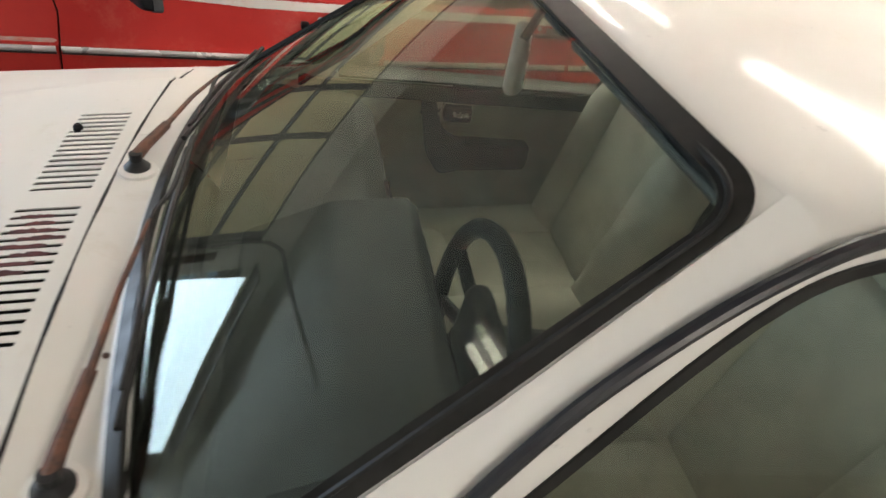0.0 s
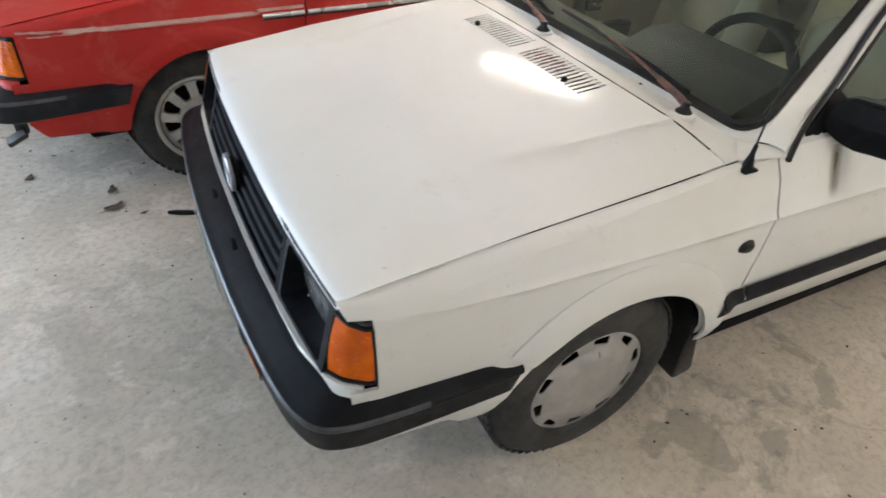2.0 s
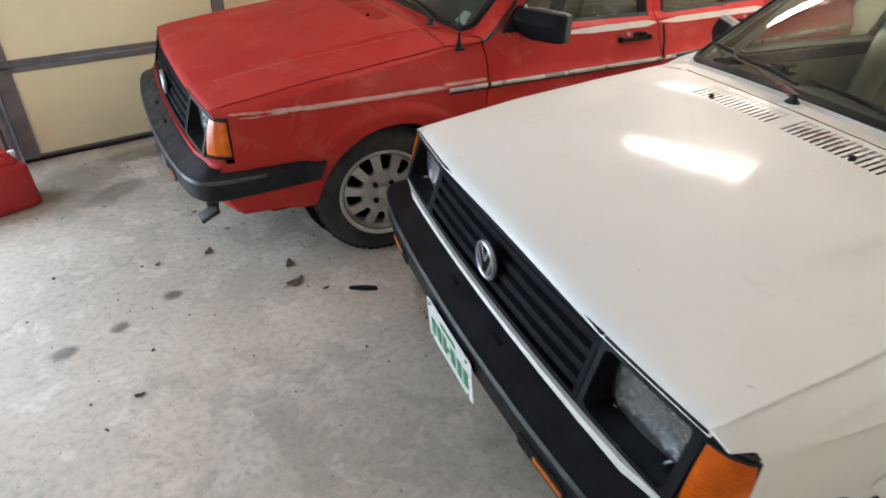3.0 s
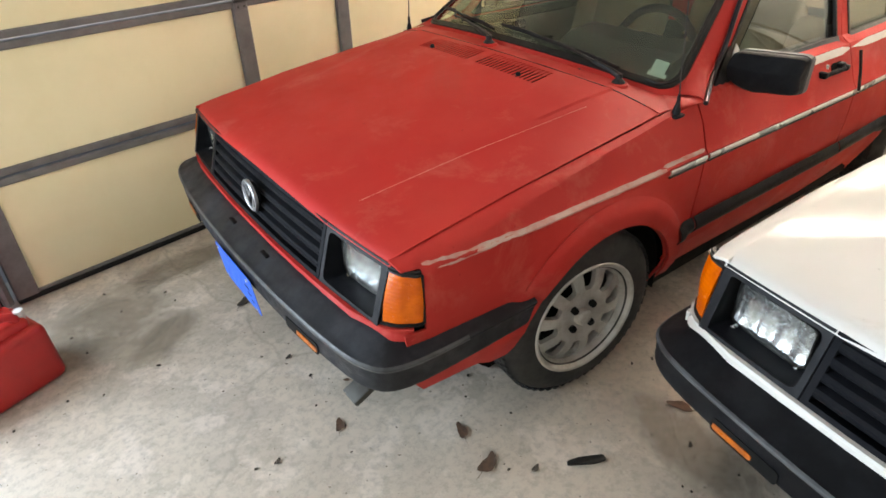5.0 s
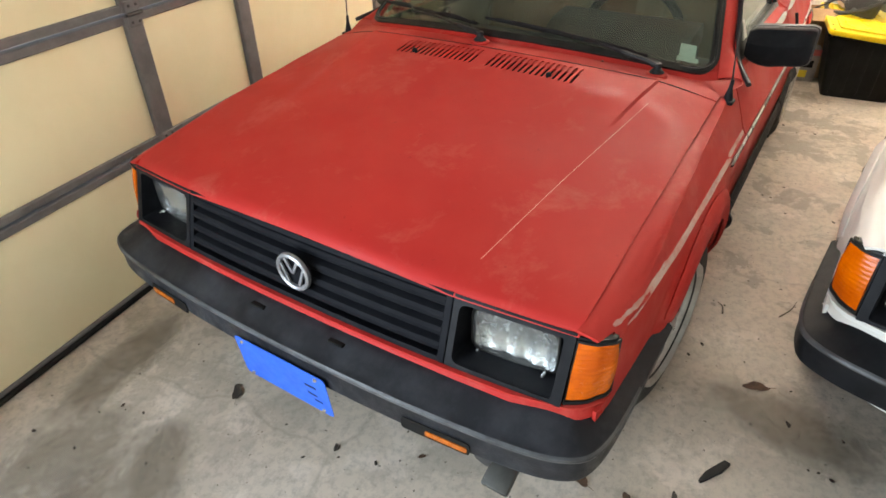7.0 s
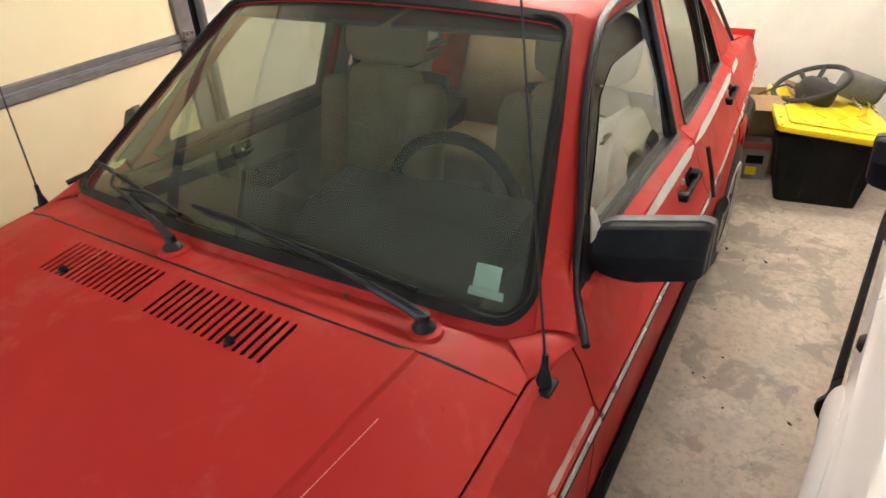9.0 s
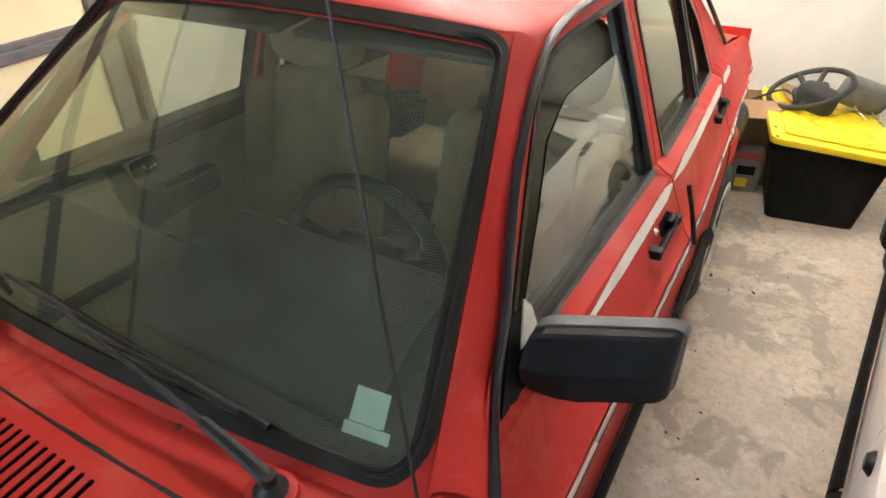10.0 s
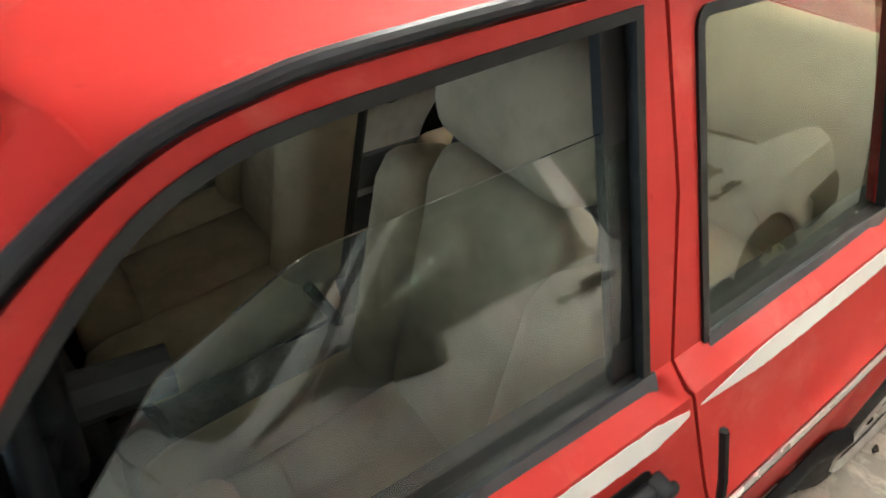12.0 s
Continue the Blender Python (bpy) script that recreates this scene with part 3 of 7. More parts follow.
        part("wheel_cover", sheet(arc(0, 0, 0.189, 0, 352, 44), holes, 0.022, face(dish), inside=(x, yo - s, HUB_Z)), MAT_COVER, hold, thick=0.004)
        part("rim", lathe([(0.193, -s * 0.006), (0.188, -s * 0.010), (0.180, -s * 0.016), (0.165, -s * 0.03), (0.160, -s * 0.10)], 64, "y", c), MAT_DARKSTEEL, hold)
    return hold


def build_headlight(car, s):
    """A square lamp deep in a black surround."""
    front = nose_face
    opening = rpoly([(s * 0.436, 0.612, 0.020), (s * 0.662, 0.610, 0.008), (s * 0.662, 0.748, 0.008), (s * 0.436, 0.750, 0.020)], 4)
    outer = [(s * 0.4215, 0.600), (s * 0.684, 0.600), (s * 0.684, 0.766), (s * 0.4215, 0.768)]
    hold = thing("headlight")
    hold.parent = car
    part("surround", sheet(outer, [opening], 0.03, front, inside=CORE), MAT_PLASTIC, hold, thick=0.012)
    bm = bmesh.new()
    A = [bm.verts.new(front(a, b, 0.004)) for a, b in opening]
    B = [bm.verts.new((0.128, s * 0.54 + (a - s * 0.54) * 0.93, 0.680 + (b - 0.680) * 0.93)) for a, b in opening]
    for i in range(len(A)):
        bm.faces.new((A[i - 1], A[i], B[i], B[i - 1]))
    bm.faces.new(B)
    part("recess", bm, MAT_PLASTIC, hold)
    lens_out = rpoly([(s * 0.455, 0.619, 0.022), (s * 0.646, 0.619, 0.014), (s * 0.646, 0.733, 0.014), (s * 0.455, 0.733, 0.020)], 4)

    def lens_fn(dx, flute):
        def fn(a, b):
            k = 1 - ((a - s * 0.545) / 0.10) ** 2 - 0.6 * ((b - 0.676) / 0.06) ** 2
            return Vector((0.096 + nose_x(a) - nose_x(0.545) + dx - 0.010 * k + flute * math.sin(a * 900), a, b))
        return fn
    pane("lens", sheet(lens_out, (), 0.0022, lens_fn(0.0, 0.0003), step_b=0.025, inside=CORE), MAT_LENS, hold, "clear fluted lens", 0.003)

    def bowl(a, b):
        k = ((a - s * 0.545) / 0.092) ** 2 + ((b - 0.676) / 0.058) ** 2
        return Vector((0.112 + nose_x(a) - nose_x(0.545) + 0.012 * (0.8 - k) + 0.003 * math.sin(a * 140), a, b))
    part("reflector", sheet([(s * 0.545 + (a - s * 0.545) * 0.96, 0.676 + (b - 0.676) * 0.96) for a, b in lens_out], (), 0.012, bowl, inside=CORE), MAT_REFLECT, hold)
    part("bezel", tube([lens_fn(0.001, 0)(a, b) for a, b in lens_out], 0.0035, 6, True), MAT_DARK, hold)
    for a, b in ((0.47, 0.617), (0.625, 0.621)):
        part("adjuster", lathe([(0.004, 0.01), (0.004, -0.006), (0, -0.007)], 8, "x", (0.09, s * a, b)), MAT_CHROME, hold)
    return hold


def lamp_point(s, k, z, out=0.0):
    """The corner lamp's skin: k from 0 at the front to 1 on the side."""
    pts = [Vector((nose_x(0.684) + 0.004, 0.686, 0)), Vector((nose_x(0.70) + 0.006, 0.706, 0)), Vector((0.105, 0.724, 0)), Vector((0.115, 0.736, 0)),
           Vector((0.126, half_width(0.126, 0.68) - 0.004, 0)), Vector((0.139, half_width(0.139, 0.68) - 0.003, 0))]
    path = smooth_path(pts, 4)
    i = min(int(k * (len(path) - 1)), len(path) - 2)
    p = path[i].lerp(path[i + 1], k * (len(path) - 1) - i)
    d = (path[i + 1] - path[i]).normalized()
    lean = 0.24 * max(0.0, 1 - 1.15 * k)
    return Vector((p.x - (0.770 - z) * lean - d.y * out, s * (p.y + d.x * out), z))


def build_corner_lamp(car, s):
    hold = thing("corner_lamp")
    hold.parent = car
    part("lens", grid(lambda i, j: lamp_point(s, 0.05 + 0.89 * i, 0.614 + 0.133 * j, 0.006 * math.sin(math.pi * j) + 0.002 + 0.0006 * math.sin(j * 75)), 24, 48, flip=(s > 0)), MAT_AMBER, hold, "amber turn-signal lens", thick=0.006)
    part("gasket", grid(lambda i, j: lamp_point(s, i, 0.602 + 0.158 * j, 0.000), 24, 6, flip=(s > 0)), MAT_RUBBER, hold, thick=0.01)
    part("gasket_lip", tube([lamp_point(s, k, 0.607, 0.003) for k in np.linspace(0, 1, 16)] + [lamp_point(s, 1, z, 0.003) for z in (0.64, 0.70, 0.752)] + [lamp_point(s, k, 0.752, 0.003) for k in np.linspace(1, 0, 16)[1:]], 0.0034, 6), MAT_RUBBER, hold)
    return hold


def bumper_path():
    half = [(0.490, 0.799), (0.30, 0.797), (0.16, 0.794), (0.07, 0.786), (0.012, 0.766), (-0.022, 0.722), (-0.044, 0.65), (-0.061, 0.52), (-0.075, 0.34), (-0.082, 0.15), (-0.084, 0.0)]
    full = [(a, b) for a, b in half] + [(a, -b) for a, b in half[-2::-1]]
    return [(p.x, p.y) for p in smooth_path([Vector((a, b, 0)) for a, b in full], 3)]


def build_bumper(car, plate):
    hold = thing("front_bumper")
    hold.parent = car
    path = bumper_path()
    # right of the path, which runs from the car's right round to its left, is outwards
    prof = [(-0.125, 0.577), (-0.088, 0.575), (-0.066, 0.568), (-0.026, 0.545), (-0.010, 0.5390), (-0.004, 0.537), (0.0012, 0.533), (0.002, 0.528), (0.0005, 0.522), (-0.003, 0.516),
            (-0.004, 0.464), (-0.008, 0.452), (-0.018, 0.446), (-0.034, 0.443), (-0.090, 0.441), (-0.090, 0.46)]

    def cut_back(bm):
        for v in bm.verts:
            k = min(max((v.co.x - 0.10) / 0.40, 0), 1)
            v.co.x -= 0.35 * (0.545 - v.co.z) * max(0, (k - 0.45) / 0.55)
            v.co.z += 0.022 * k * (1 - min(max((v.co.z - 0.40) / 0.17, 0), 1))
        return bm

    def bx(y):
        return float(np.interp(abs(y), (0, 0.15, 0.34, 0.52, 0.65, 0.725), (-0.075, -0.073, -0.066, -0.052, -0.034, -0.012)))
    part("bumper_skin", cut_back(sweep(path, prof)), MAT_BUMPER if plate == "blue" else MAT_PLASTIC, hold, "black plastic, scuffed on top", thick=0.004)
    # thin grey strip paints the highlight along the bumper's ridge
    part("trim_line", cut_back(sweep(path[4:-4], [(-0.003, 0.5385), (0.0018, 0.5345), (0.0032, 0.529), (0.0012, 0.5235)])), surface("grey_ridge_highlight", (0.065, 0.068, 0.072), 0.35, second=(0.03, 0.03, 0.033), scale=14), hold)
    for s in (-1, 1):
        slot = rpoly([(s * 0.365, 0.450, 0.010), (s * 0.535, 0.450, 0.010), (s * 0.535, 0.488, 0.012), (s * 0.365, 0.488, 0.012)], 3)

        def on(a, b, dx=0.0):
            return Vector((bx(a) - 0.0075 + dx, a, b))
        # flat dark sheet stands for the shade of the lamp's recess
        part("lamp_slot", sheet(slot, (), 0.03, lambda a, b: on(a, b, -0.001), inside=CORE), MAT_DARK, hold, thick=0.002)
        glow = [(s * 0.478 + (a - s * 0.450) * 0.60, 0.464 + (b - 0.464) * 0.40) for a, b in slot]
        part("marker_lamp", sheet(glow, (), 0.03, lambda a, b: on(a, b, -0.003), inside=CORE), MAT_DIMAMBER, hold, "small dim amber lamp in the bumper", thick=0.003)
    for s in (-1, 1):
        part("bumper_clip", rbox((-0.025, s * 0.13 - 0.02, 0.565), (0.014, 0.045, 0.006), 0.002), MAT_DARK, hold)
    # number plate on the lower face
    if plate == "blue":
        y0, y1, z0, z1 = -0.155, 0.152, 0.346, 0.492
    else:
        y0, y1, z0, z1 = -0.152, 0.152, 0.346, 0.496
    yc = (y0 + y1) / 2

    def plate_fn(dx):
        return lambda a, b: Vector((-0.088 + (0.49 - b) * 0.10 + dx, a, b))
    corners = rpoly([(y0, z0, 0.012), (y1, z0, 0.012), (y1, z1, 0.012), (y0, z1, 0.012)], 3)
    pl = part("number_plate", sheet(corners, (), 0.06, plate_fn(-0.002), inside=CORE), MAT_BLUE if plate == "blue" else MAT_PLATE, hold,
              "blank plate covered in blue tape" if plate == "blue" else "white plate with green bars", thick=0.002)
    marks = []
    if plate == "blue":
        for a, b, w, h in ((-0.10, 0.44, 0.035, 0.006), (-0.10, 0.41, 0.03, 0.004), (-0.115, 0.39, 0.025, 0.003)):
            marks.append((a, b, w, h, MAT_INK))
    else:
        for k, a in enumerate((0.108, 0.068, 0.028, -0.030, -0.072, -0.112)):
            marks.append((a, 0.41, 0.026, 0.058, MAT_GREEN))
        marks.append((0.0, 0.41, 0.018, 0.008, MAT_GREEN))
        marks.append((0.0, 0.467, 0.10, 0.012, MAT_GREEN))
    for a, b, w, h, mt in marks:
        part("plate_bar", sheet([(a - w / 2, b - h / 2), (a + w / 2, b - h / 2), (a + w / 2, b + h / 2), (a - w / 2, b + h / 2)], (), 0, plate_fn(-0.0045), inside=CORE), mt, pl, thick=0.001)
    for a in (-0.125, 0.125):
        for b in (z0 + 0.012, z1 - 0.012):
            part("plate_screw", lathe([(0, -0.004), (0.004, -0.004), (0.006, 0.0)], 10, "x", plate_fn(-0.003)(a, b)), MAT_CHROME, pl)
    return hold


def build_grille(car):
    hold = thing("grille")
    hold.parent = car

    face = nose_face
    outer = [(-0.418, 0.600), (0.418, 0.600), (0.418, 0.769), (-0.418, 0.769)]
    inner = [(-0.403, 0.613), (0.403, 0.613), (0.403, 0.757), (-0.403, 0.757)]
    part("grille_frame", sheet(outer, [inner], 0.05, face, inside=CORE), MAT_GRILLE, hold, thick=0.03)
    # near-black sheet, the shade behind the slats in its colour
    part("backing", sheet(inner, (), 0.08, lambda y, z: face(y, z, 0.045), inside=CORE), MAT_DARK, hold)
    for k in range(4):
        z = 0.630 + 0.0355 * k

        def slat(i, j, z=z):
            y = -0.403 + 0.806 * i
            prof = [(0.026, 0.019), (0.006, 0.015), (0.000, 0.008), (0.002, -0.004), (0.010, -0.013), (0.022, -0.018)]
            d, dz = prof[min(int(round(j * 5)), 5)]
            return face(y, z, d) + Vector((0, 0, dz))
        part("slat", grid(slat, 16, 5), MAT_GRILLE, hold, thick=0.003)
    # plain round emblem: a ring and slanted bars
    ctr = Vector((0.014, 0, 0.692))
    em = part("emblem", lathe([(0.040, 0.004), (0.0415, -0.003), (0.047, -0.006), (0.052, -0.003), (0.053, 0.006)], 40, "x", ctr), MAT_EMBLEM, hold, "round silver emblem")
    part("emblem_back", lathe([(0.0, 0.006), (0.042, 0.006), (0.042, 0.02)], 32, "x", ctr), MAT_GRILLE, em)
    for y0, z0, y1, z1 in ((-0.020, 0.036, 0.0, -0.002), (0.020, 0.036, 0.0, -0.002), (-0.036, 0.016, -0.016, -0.034), (0.036, 0.016, 0.016, -0.034)):
        a, b = ctr + Vector((-0.001, y0, z0)), ctr + Vector((-0.001, y1, z1))
        d = (b - a)
        m = Matrix(((1, 0, 0), (0, d.y / d.length, -d.z / d.length), (0, d.z / d.length, d.y / d.length))).to_4x4()
        part("emblem_bar", rbox((a + b) / 2, (0.005, d.length, 0.008), 0.001, 1, m), MAT_EMBLEM, em)
    return hold


def build_mirror(car, s):
    """A boxy housing that grows out of a three-cornered foot on the door."""
    hold = thing("door_mirror")
    hold.parent = car

    def frame_at(k):
        # k from the door outwards: front edge, depth, foot and head of the shell
        shell = min(1.0, 0.86 + 1.6 * k)
        tip = math.sqrt(max(0.0, 1 - max(0.0, (k - 0.88) / 0.12) ** 2)) * 0.26 + 0.74
        z0, z1 = 0.938 - 0.032 * math.sin(math.pi * min(0.62, 1.15 * k)), 1.034 - 0.004 * k
        mid, hz = (z0 + z1) / 2, (z1 - z0) / 2 * shell * tip
        return 1.419 + 0.098 * k + 0.030 * (1 - tip), 0.058 * (0.5 + 0.5 * tip), mid - hz, mid + hz

    def housing(outline):
        bm = bmesh.new()
        rings = []
        for k in [0, 0.08, 0.16, 0.25, 0.4, 0.55, 0.7, 0.8, 0.88, 0.92, 0.95, 0.975, 0.99, 1.0]:
            xf, dep, z0, z1 = frame_at(k)
            rings.append([bm.verts.new((xf + (u if u < 0.05 else dep + u - 0.1), s * (0.688 + 0.184 * k + (0.003 if outline is SURROUND and k > 0.95 else 0)), z0 + (z1 - z0) * v)) for u, v in outline])
        n = len(outline)
        for A, B in zip(rings, rings[1:]):
            for j in range(n):
                bm.faces.new((A[j], A[(j + 1) % n], B[(j + 1) % n], B[j]))
        bm.faces.new(rings[-1])
        bm.faces.new(rings[0][::-1])
        bmesh.ops.recalc_face_normals(bm, faces=bm.faces[:])
        return bm
    # depth under 0.05 counts from the front, about 0.1 from the back
    SHELL = [(-0.012, 0.56), (-0.0115, 0.59), (0.008, 0.925), (0.012, 0.965), (0.020, 0.99), (0.030, 1.0), (0.1, 1.0), (0.1, 0.0), (0.022, 0.0), (0.011, 0.015), (0.003, 0.06), (-0.0115, 0.53)]
    SURROUND = [(0.080, 1.025), (0.104, 1.03), (0.106, 1.01), (0.106, -0.01), (0.104, -0.03), (0.080, -0.025)]
    part("housing", housing(SHELL), MAT_PLASTIC, hold, "boxy black plastic housing", angle=14)
    part("surround", housing(SURROUND), MAT_SURROUND, hold, "weathered grey rim of the mirror", angle=25)
    m = Matrix.Rotation(radians(-24 * s), 4, "Z")
    part("mirror_glass", rbox((1.536, s * 0.785, 0.978), (0.004, 0.120, 0.064), 0.002, 1, m), MAT_CHROME, hold)
    base = [(1.345, 0.918), (1.520, 0.925), (1.515, 1.005), (1.470, 1.035), (1.455, 1.030)]
    part("mounting_plate", sheet(base, (), 0.05, lambda x, z: Vector((x, s * (cabin_half(z) + 0.018), z)), inside=CORE), MAT_PLASTIC, hold, thick=0.016)
    return hold


def build_wiper(car, pivot, tip, b0, b1, mat):
    """An arm on its pivot with a blade lying on the glass."""
    hold = thing("wiper")
    hold.parent = car
    P, T = Vector(pivot), Vector(tip)
    part("pivot", lathe([(0.020, -0.012), (0.022, 0.0), (0.016, 0.006), (0.011, 0.012), (0.011, 0.026), (0.0, 0.028)], 20, "z", P), MAT_ARM, hold)
    d = (T - P)
    n1 = P + d * 0.10 + Vector((0, 0, 0.022))
    part("arm_head", tube([P + Vector((0, 0, 0.018)), n1, P + d * 0.32 + Vector((0, 0, 0.022))], 0.011, 8, r2=0.0085), mat, hold)
    part("arm", tube([P + d * 0.30 + Vector((0, 0, 0.022)), P + d * 0.65 + Vector((-0.004, 0, 0.024)), T + Vector((-0.006, 0, 0.014))], 0.0055, 6, r2=0.0035), mat, hold)
    A, B = Vector(b0), Vector(b1)
    up = Vector((-0.008, 0, 0.012))
    part("blade", tube(smooth_path([A, A.lerp(B, 0.33) + Vector((-0.002, 0, 0.003)), A.lerp(B, 0.66) + Vector((-0.002, 0, 0.003)), B], 4), 0.0055, 6), MAT_RUBBER, hold)
    part("blade_frame", tube(smooth_path([A.lerp(B, 0.08) + up * 0.5, A.lerp(B, 0.3) + up, T + Vector((-0.006, 0, 0.012)), A.lerp(B, 0.7) + up, A.lerp(B, 0.92) + up * 0.5], 4), 0.0042, 6), MAT_ARM, hold)
    return hold


def build_antenna(car, place, lean, length):
    hold = thing("antenna")
    hold.parent = car
    P = Vector(place)
    part("antenna_base", rbox(P + Vector((0, 0, 0.004)), (0.045, 0.038, 0.010), 0.004), MAT_PLASTIC, hold)
    part("antenna_foot", lathe([(0.014, 0.008), (0.012, 0.02), (0.006, 0.045), (0.005, 0.07), (0, 0.071)], 14, "z", P), MAT_PLASTIC, hold)
    part("rod", tube([P + Vector((0, 0, 0.06)), P + Vector(lean) * length * 0.5 + Vector((0, 0, length * 0.5)), P + Vector(lean) * length + Vector((0, 0, length))], 0.0024, 6, r2=0.0012), MAT_ARM, hold)
    return hold


def build_handle(car, x, z, s, paint):
    hold = thing("door_handle")
    hold.parent = car
    y = half_width(x, z)
    # flat dark sheet stands for the shade in the body-coloured cup
    part("handle_cup", sheet(rpoly([(x + 0.000, z - 0.014, 0.012), (x + 0.085, z - 0.014, 0.012), (x + 0.085, z + 0.020, 0.014), (x + 0.000, z + 0.020, 0.014)], 4), (), 0.03,
                             lambda a, b: Vector((a, s * (half_width(a, b) + 0.0025), b)), inside=CORE), MAT_DARK, hold, thick=0.002)
    bar = rbox((0, 0, 0), (0.205, 0.014, 0.022), 0.007, 3)
    for v in bar.verts:
        v.co.z *= 0.8 + 0.9 * (v.co.x + 0.095)
        v.co += Vector((x + 0.005, s * (y + 0.019), z - 0.006 + 0.10 * v.co.x ** 2))
    part("pull", bar, MAT_PLASTIC, hold)
    part("thumb_latch", rbox((x + 0.050, s * (y + 0.012), z + 0.012), (0.040, 0.020, 0.020), 0.006, 3), MAT_PLASTIC, hold)
    part("lock", lathe([(0, 0.006), (0.007, 0.005), (0.009, 0.001), (0.010, -0.004)], 16, "y", (0, 0, 0)), MAT_MOULDING, hold, "small bright lock cylinder").matrix_basis = Matrix.Translation((x - 0.028, s * half_width(x - 0.028, z + 0.014), z + 0.014)) @ Matrix.Diagonal((1, s, 1, 1))
    for dx in (-0.082, 0.086):
        part("pull_foot", rbox((x + dx, s * (y + 0.010), z - 0.004), (0.028, 0.034, 0.024), 0.006, 2), MAT_PLASTIC, hold)
    return hold


def pad(size, r, at, lean=0.0, hollow=0.0, taper=0.0, roll=0.0):
    """An upholstered block with soft edges: its face may be hollowed, its upper end narrowed."""
    m = Matrix.Rotation(lean, 4, "Y") @ Matrix.Rotation(roll, 4, "X")
    bm = bmesh.new()
    bmesh.ops.create_cube(bm, size=1.0)
    bmesh.ops.subdivide_edges(bm, edges=bm.edges[:], cuts=7, use_grid_fill=True)
    h = Vector(size) / 2
    for v in bm.verts:
        q = Vector((v.co.x * size[0], v.co.y * size[1], v.co.z * size[2]))
        core = Vector([max(-(a - r), min(a - r, c)) for a, c in zip(h, q)])
        d = q - core
        if d.length > 1e-6:
            q = core + d.normalized() * min(r, d.length)
        q.y *= 1 - taper * (q.z / h.z + 1) / 2
        if hollow:
            k = max(0.0, 1 - (q.y / h.y) ** 2)
            if size[2] > size[0]:
                q.x += hollow * k * (1 if q.x < 0 else 0)
            else:
                q.z -= hollow * k * (1 if q.z > 0 else 0)
        v.co = m @ q + Vector(at)
    bmesh.ops.recalc_face_normals(bm, faces=bm.faces[:])
    return bm


def build_seat(car, x, y, mat):
    """A front seat: middle panels between raised bolsters, and a thick headrest."""
    hold = thing("front_seat")
    hold.parent = car
    lean = radians(13)
    part("cushion", pad((0.46, 0.30, 0.15), 0.045, (x + 0.02, y, 0.475), radians(-5), 0.012), mat, hold, angle=60)
    part("thigh_roll", pad((0.14, 0.30, 0.15), 0.055, (x - 0.215, y, 0.487), radians(-5)), mat, hold, angle=60)
    for k in (-1, 1):
        part("cushion_bolster", pad((0.56, 0.125, 0.19), 0.055, (x - 0.01, y + k * 0.197, 0.480), radians(-5), roll=radians(6 * k)), mat, hold, angle=60)
    part("backrest", pad((0.13, 0.31, 0.56), 0.060, (x + 0.275, y, 0.775), lean, 0.012), mat, hold, angle=60)
    for k in (-1, 1):
        part("back_bolster", pad((0.165, 0.125, 0.52), 0.060, (x + 0.255, y + k * 0.190, 0.750), lean), mat, hold, angle=60)
    part("back_shell", pad((0.05, 0.44, 0.54), 0.02, (x + 0.342, y, 0.755), lean), MAT_DASH, hold, angle=60)
    part("headrest", pad((0.145, 0.32, 0.215), 0.070, (x + 0.352, y, 1.158), lean, 0.004), mat, hold, angle=60)
    for dy in (-0.06, 0.06):
        part("headrest_post", tube([(x + 0.325, y + dy, 1.02), (x + 0.345, y + dy, 1.10)], 0.006, 8), MAT_CHROME, hold)
    part("seat_base", rbox((x + 0.02, y, 0.33), (0.44, 0.40, 0.16), 0.01), MAT_DARK, hold)
    inner = -1 if y > 0 else 1
    part("belt_buckle", tube([(x + 0.24, y + 0.27 * inner, 0.42), (x + 0.18, y + 0.27 * inner, 0.57)], 0.014, 8), MAT_DARK, hold)
    return hold


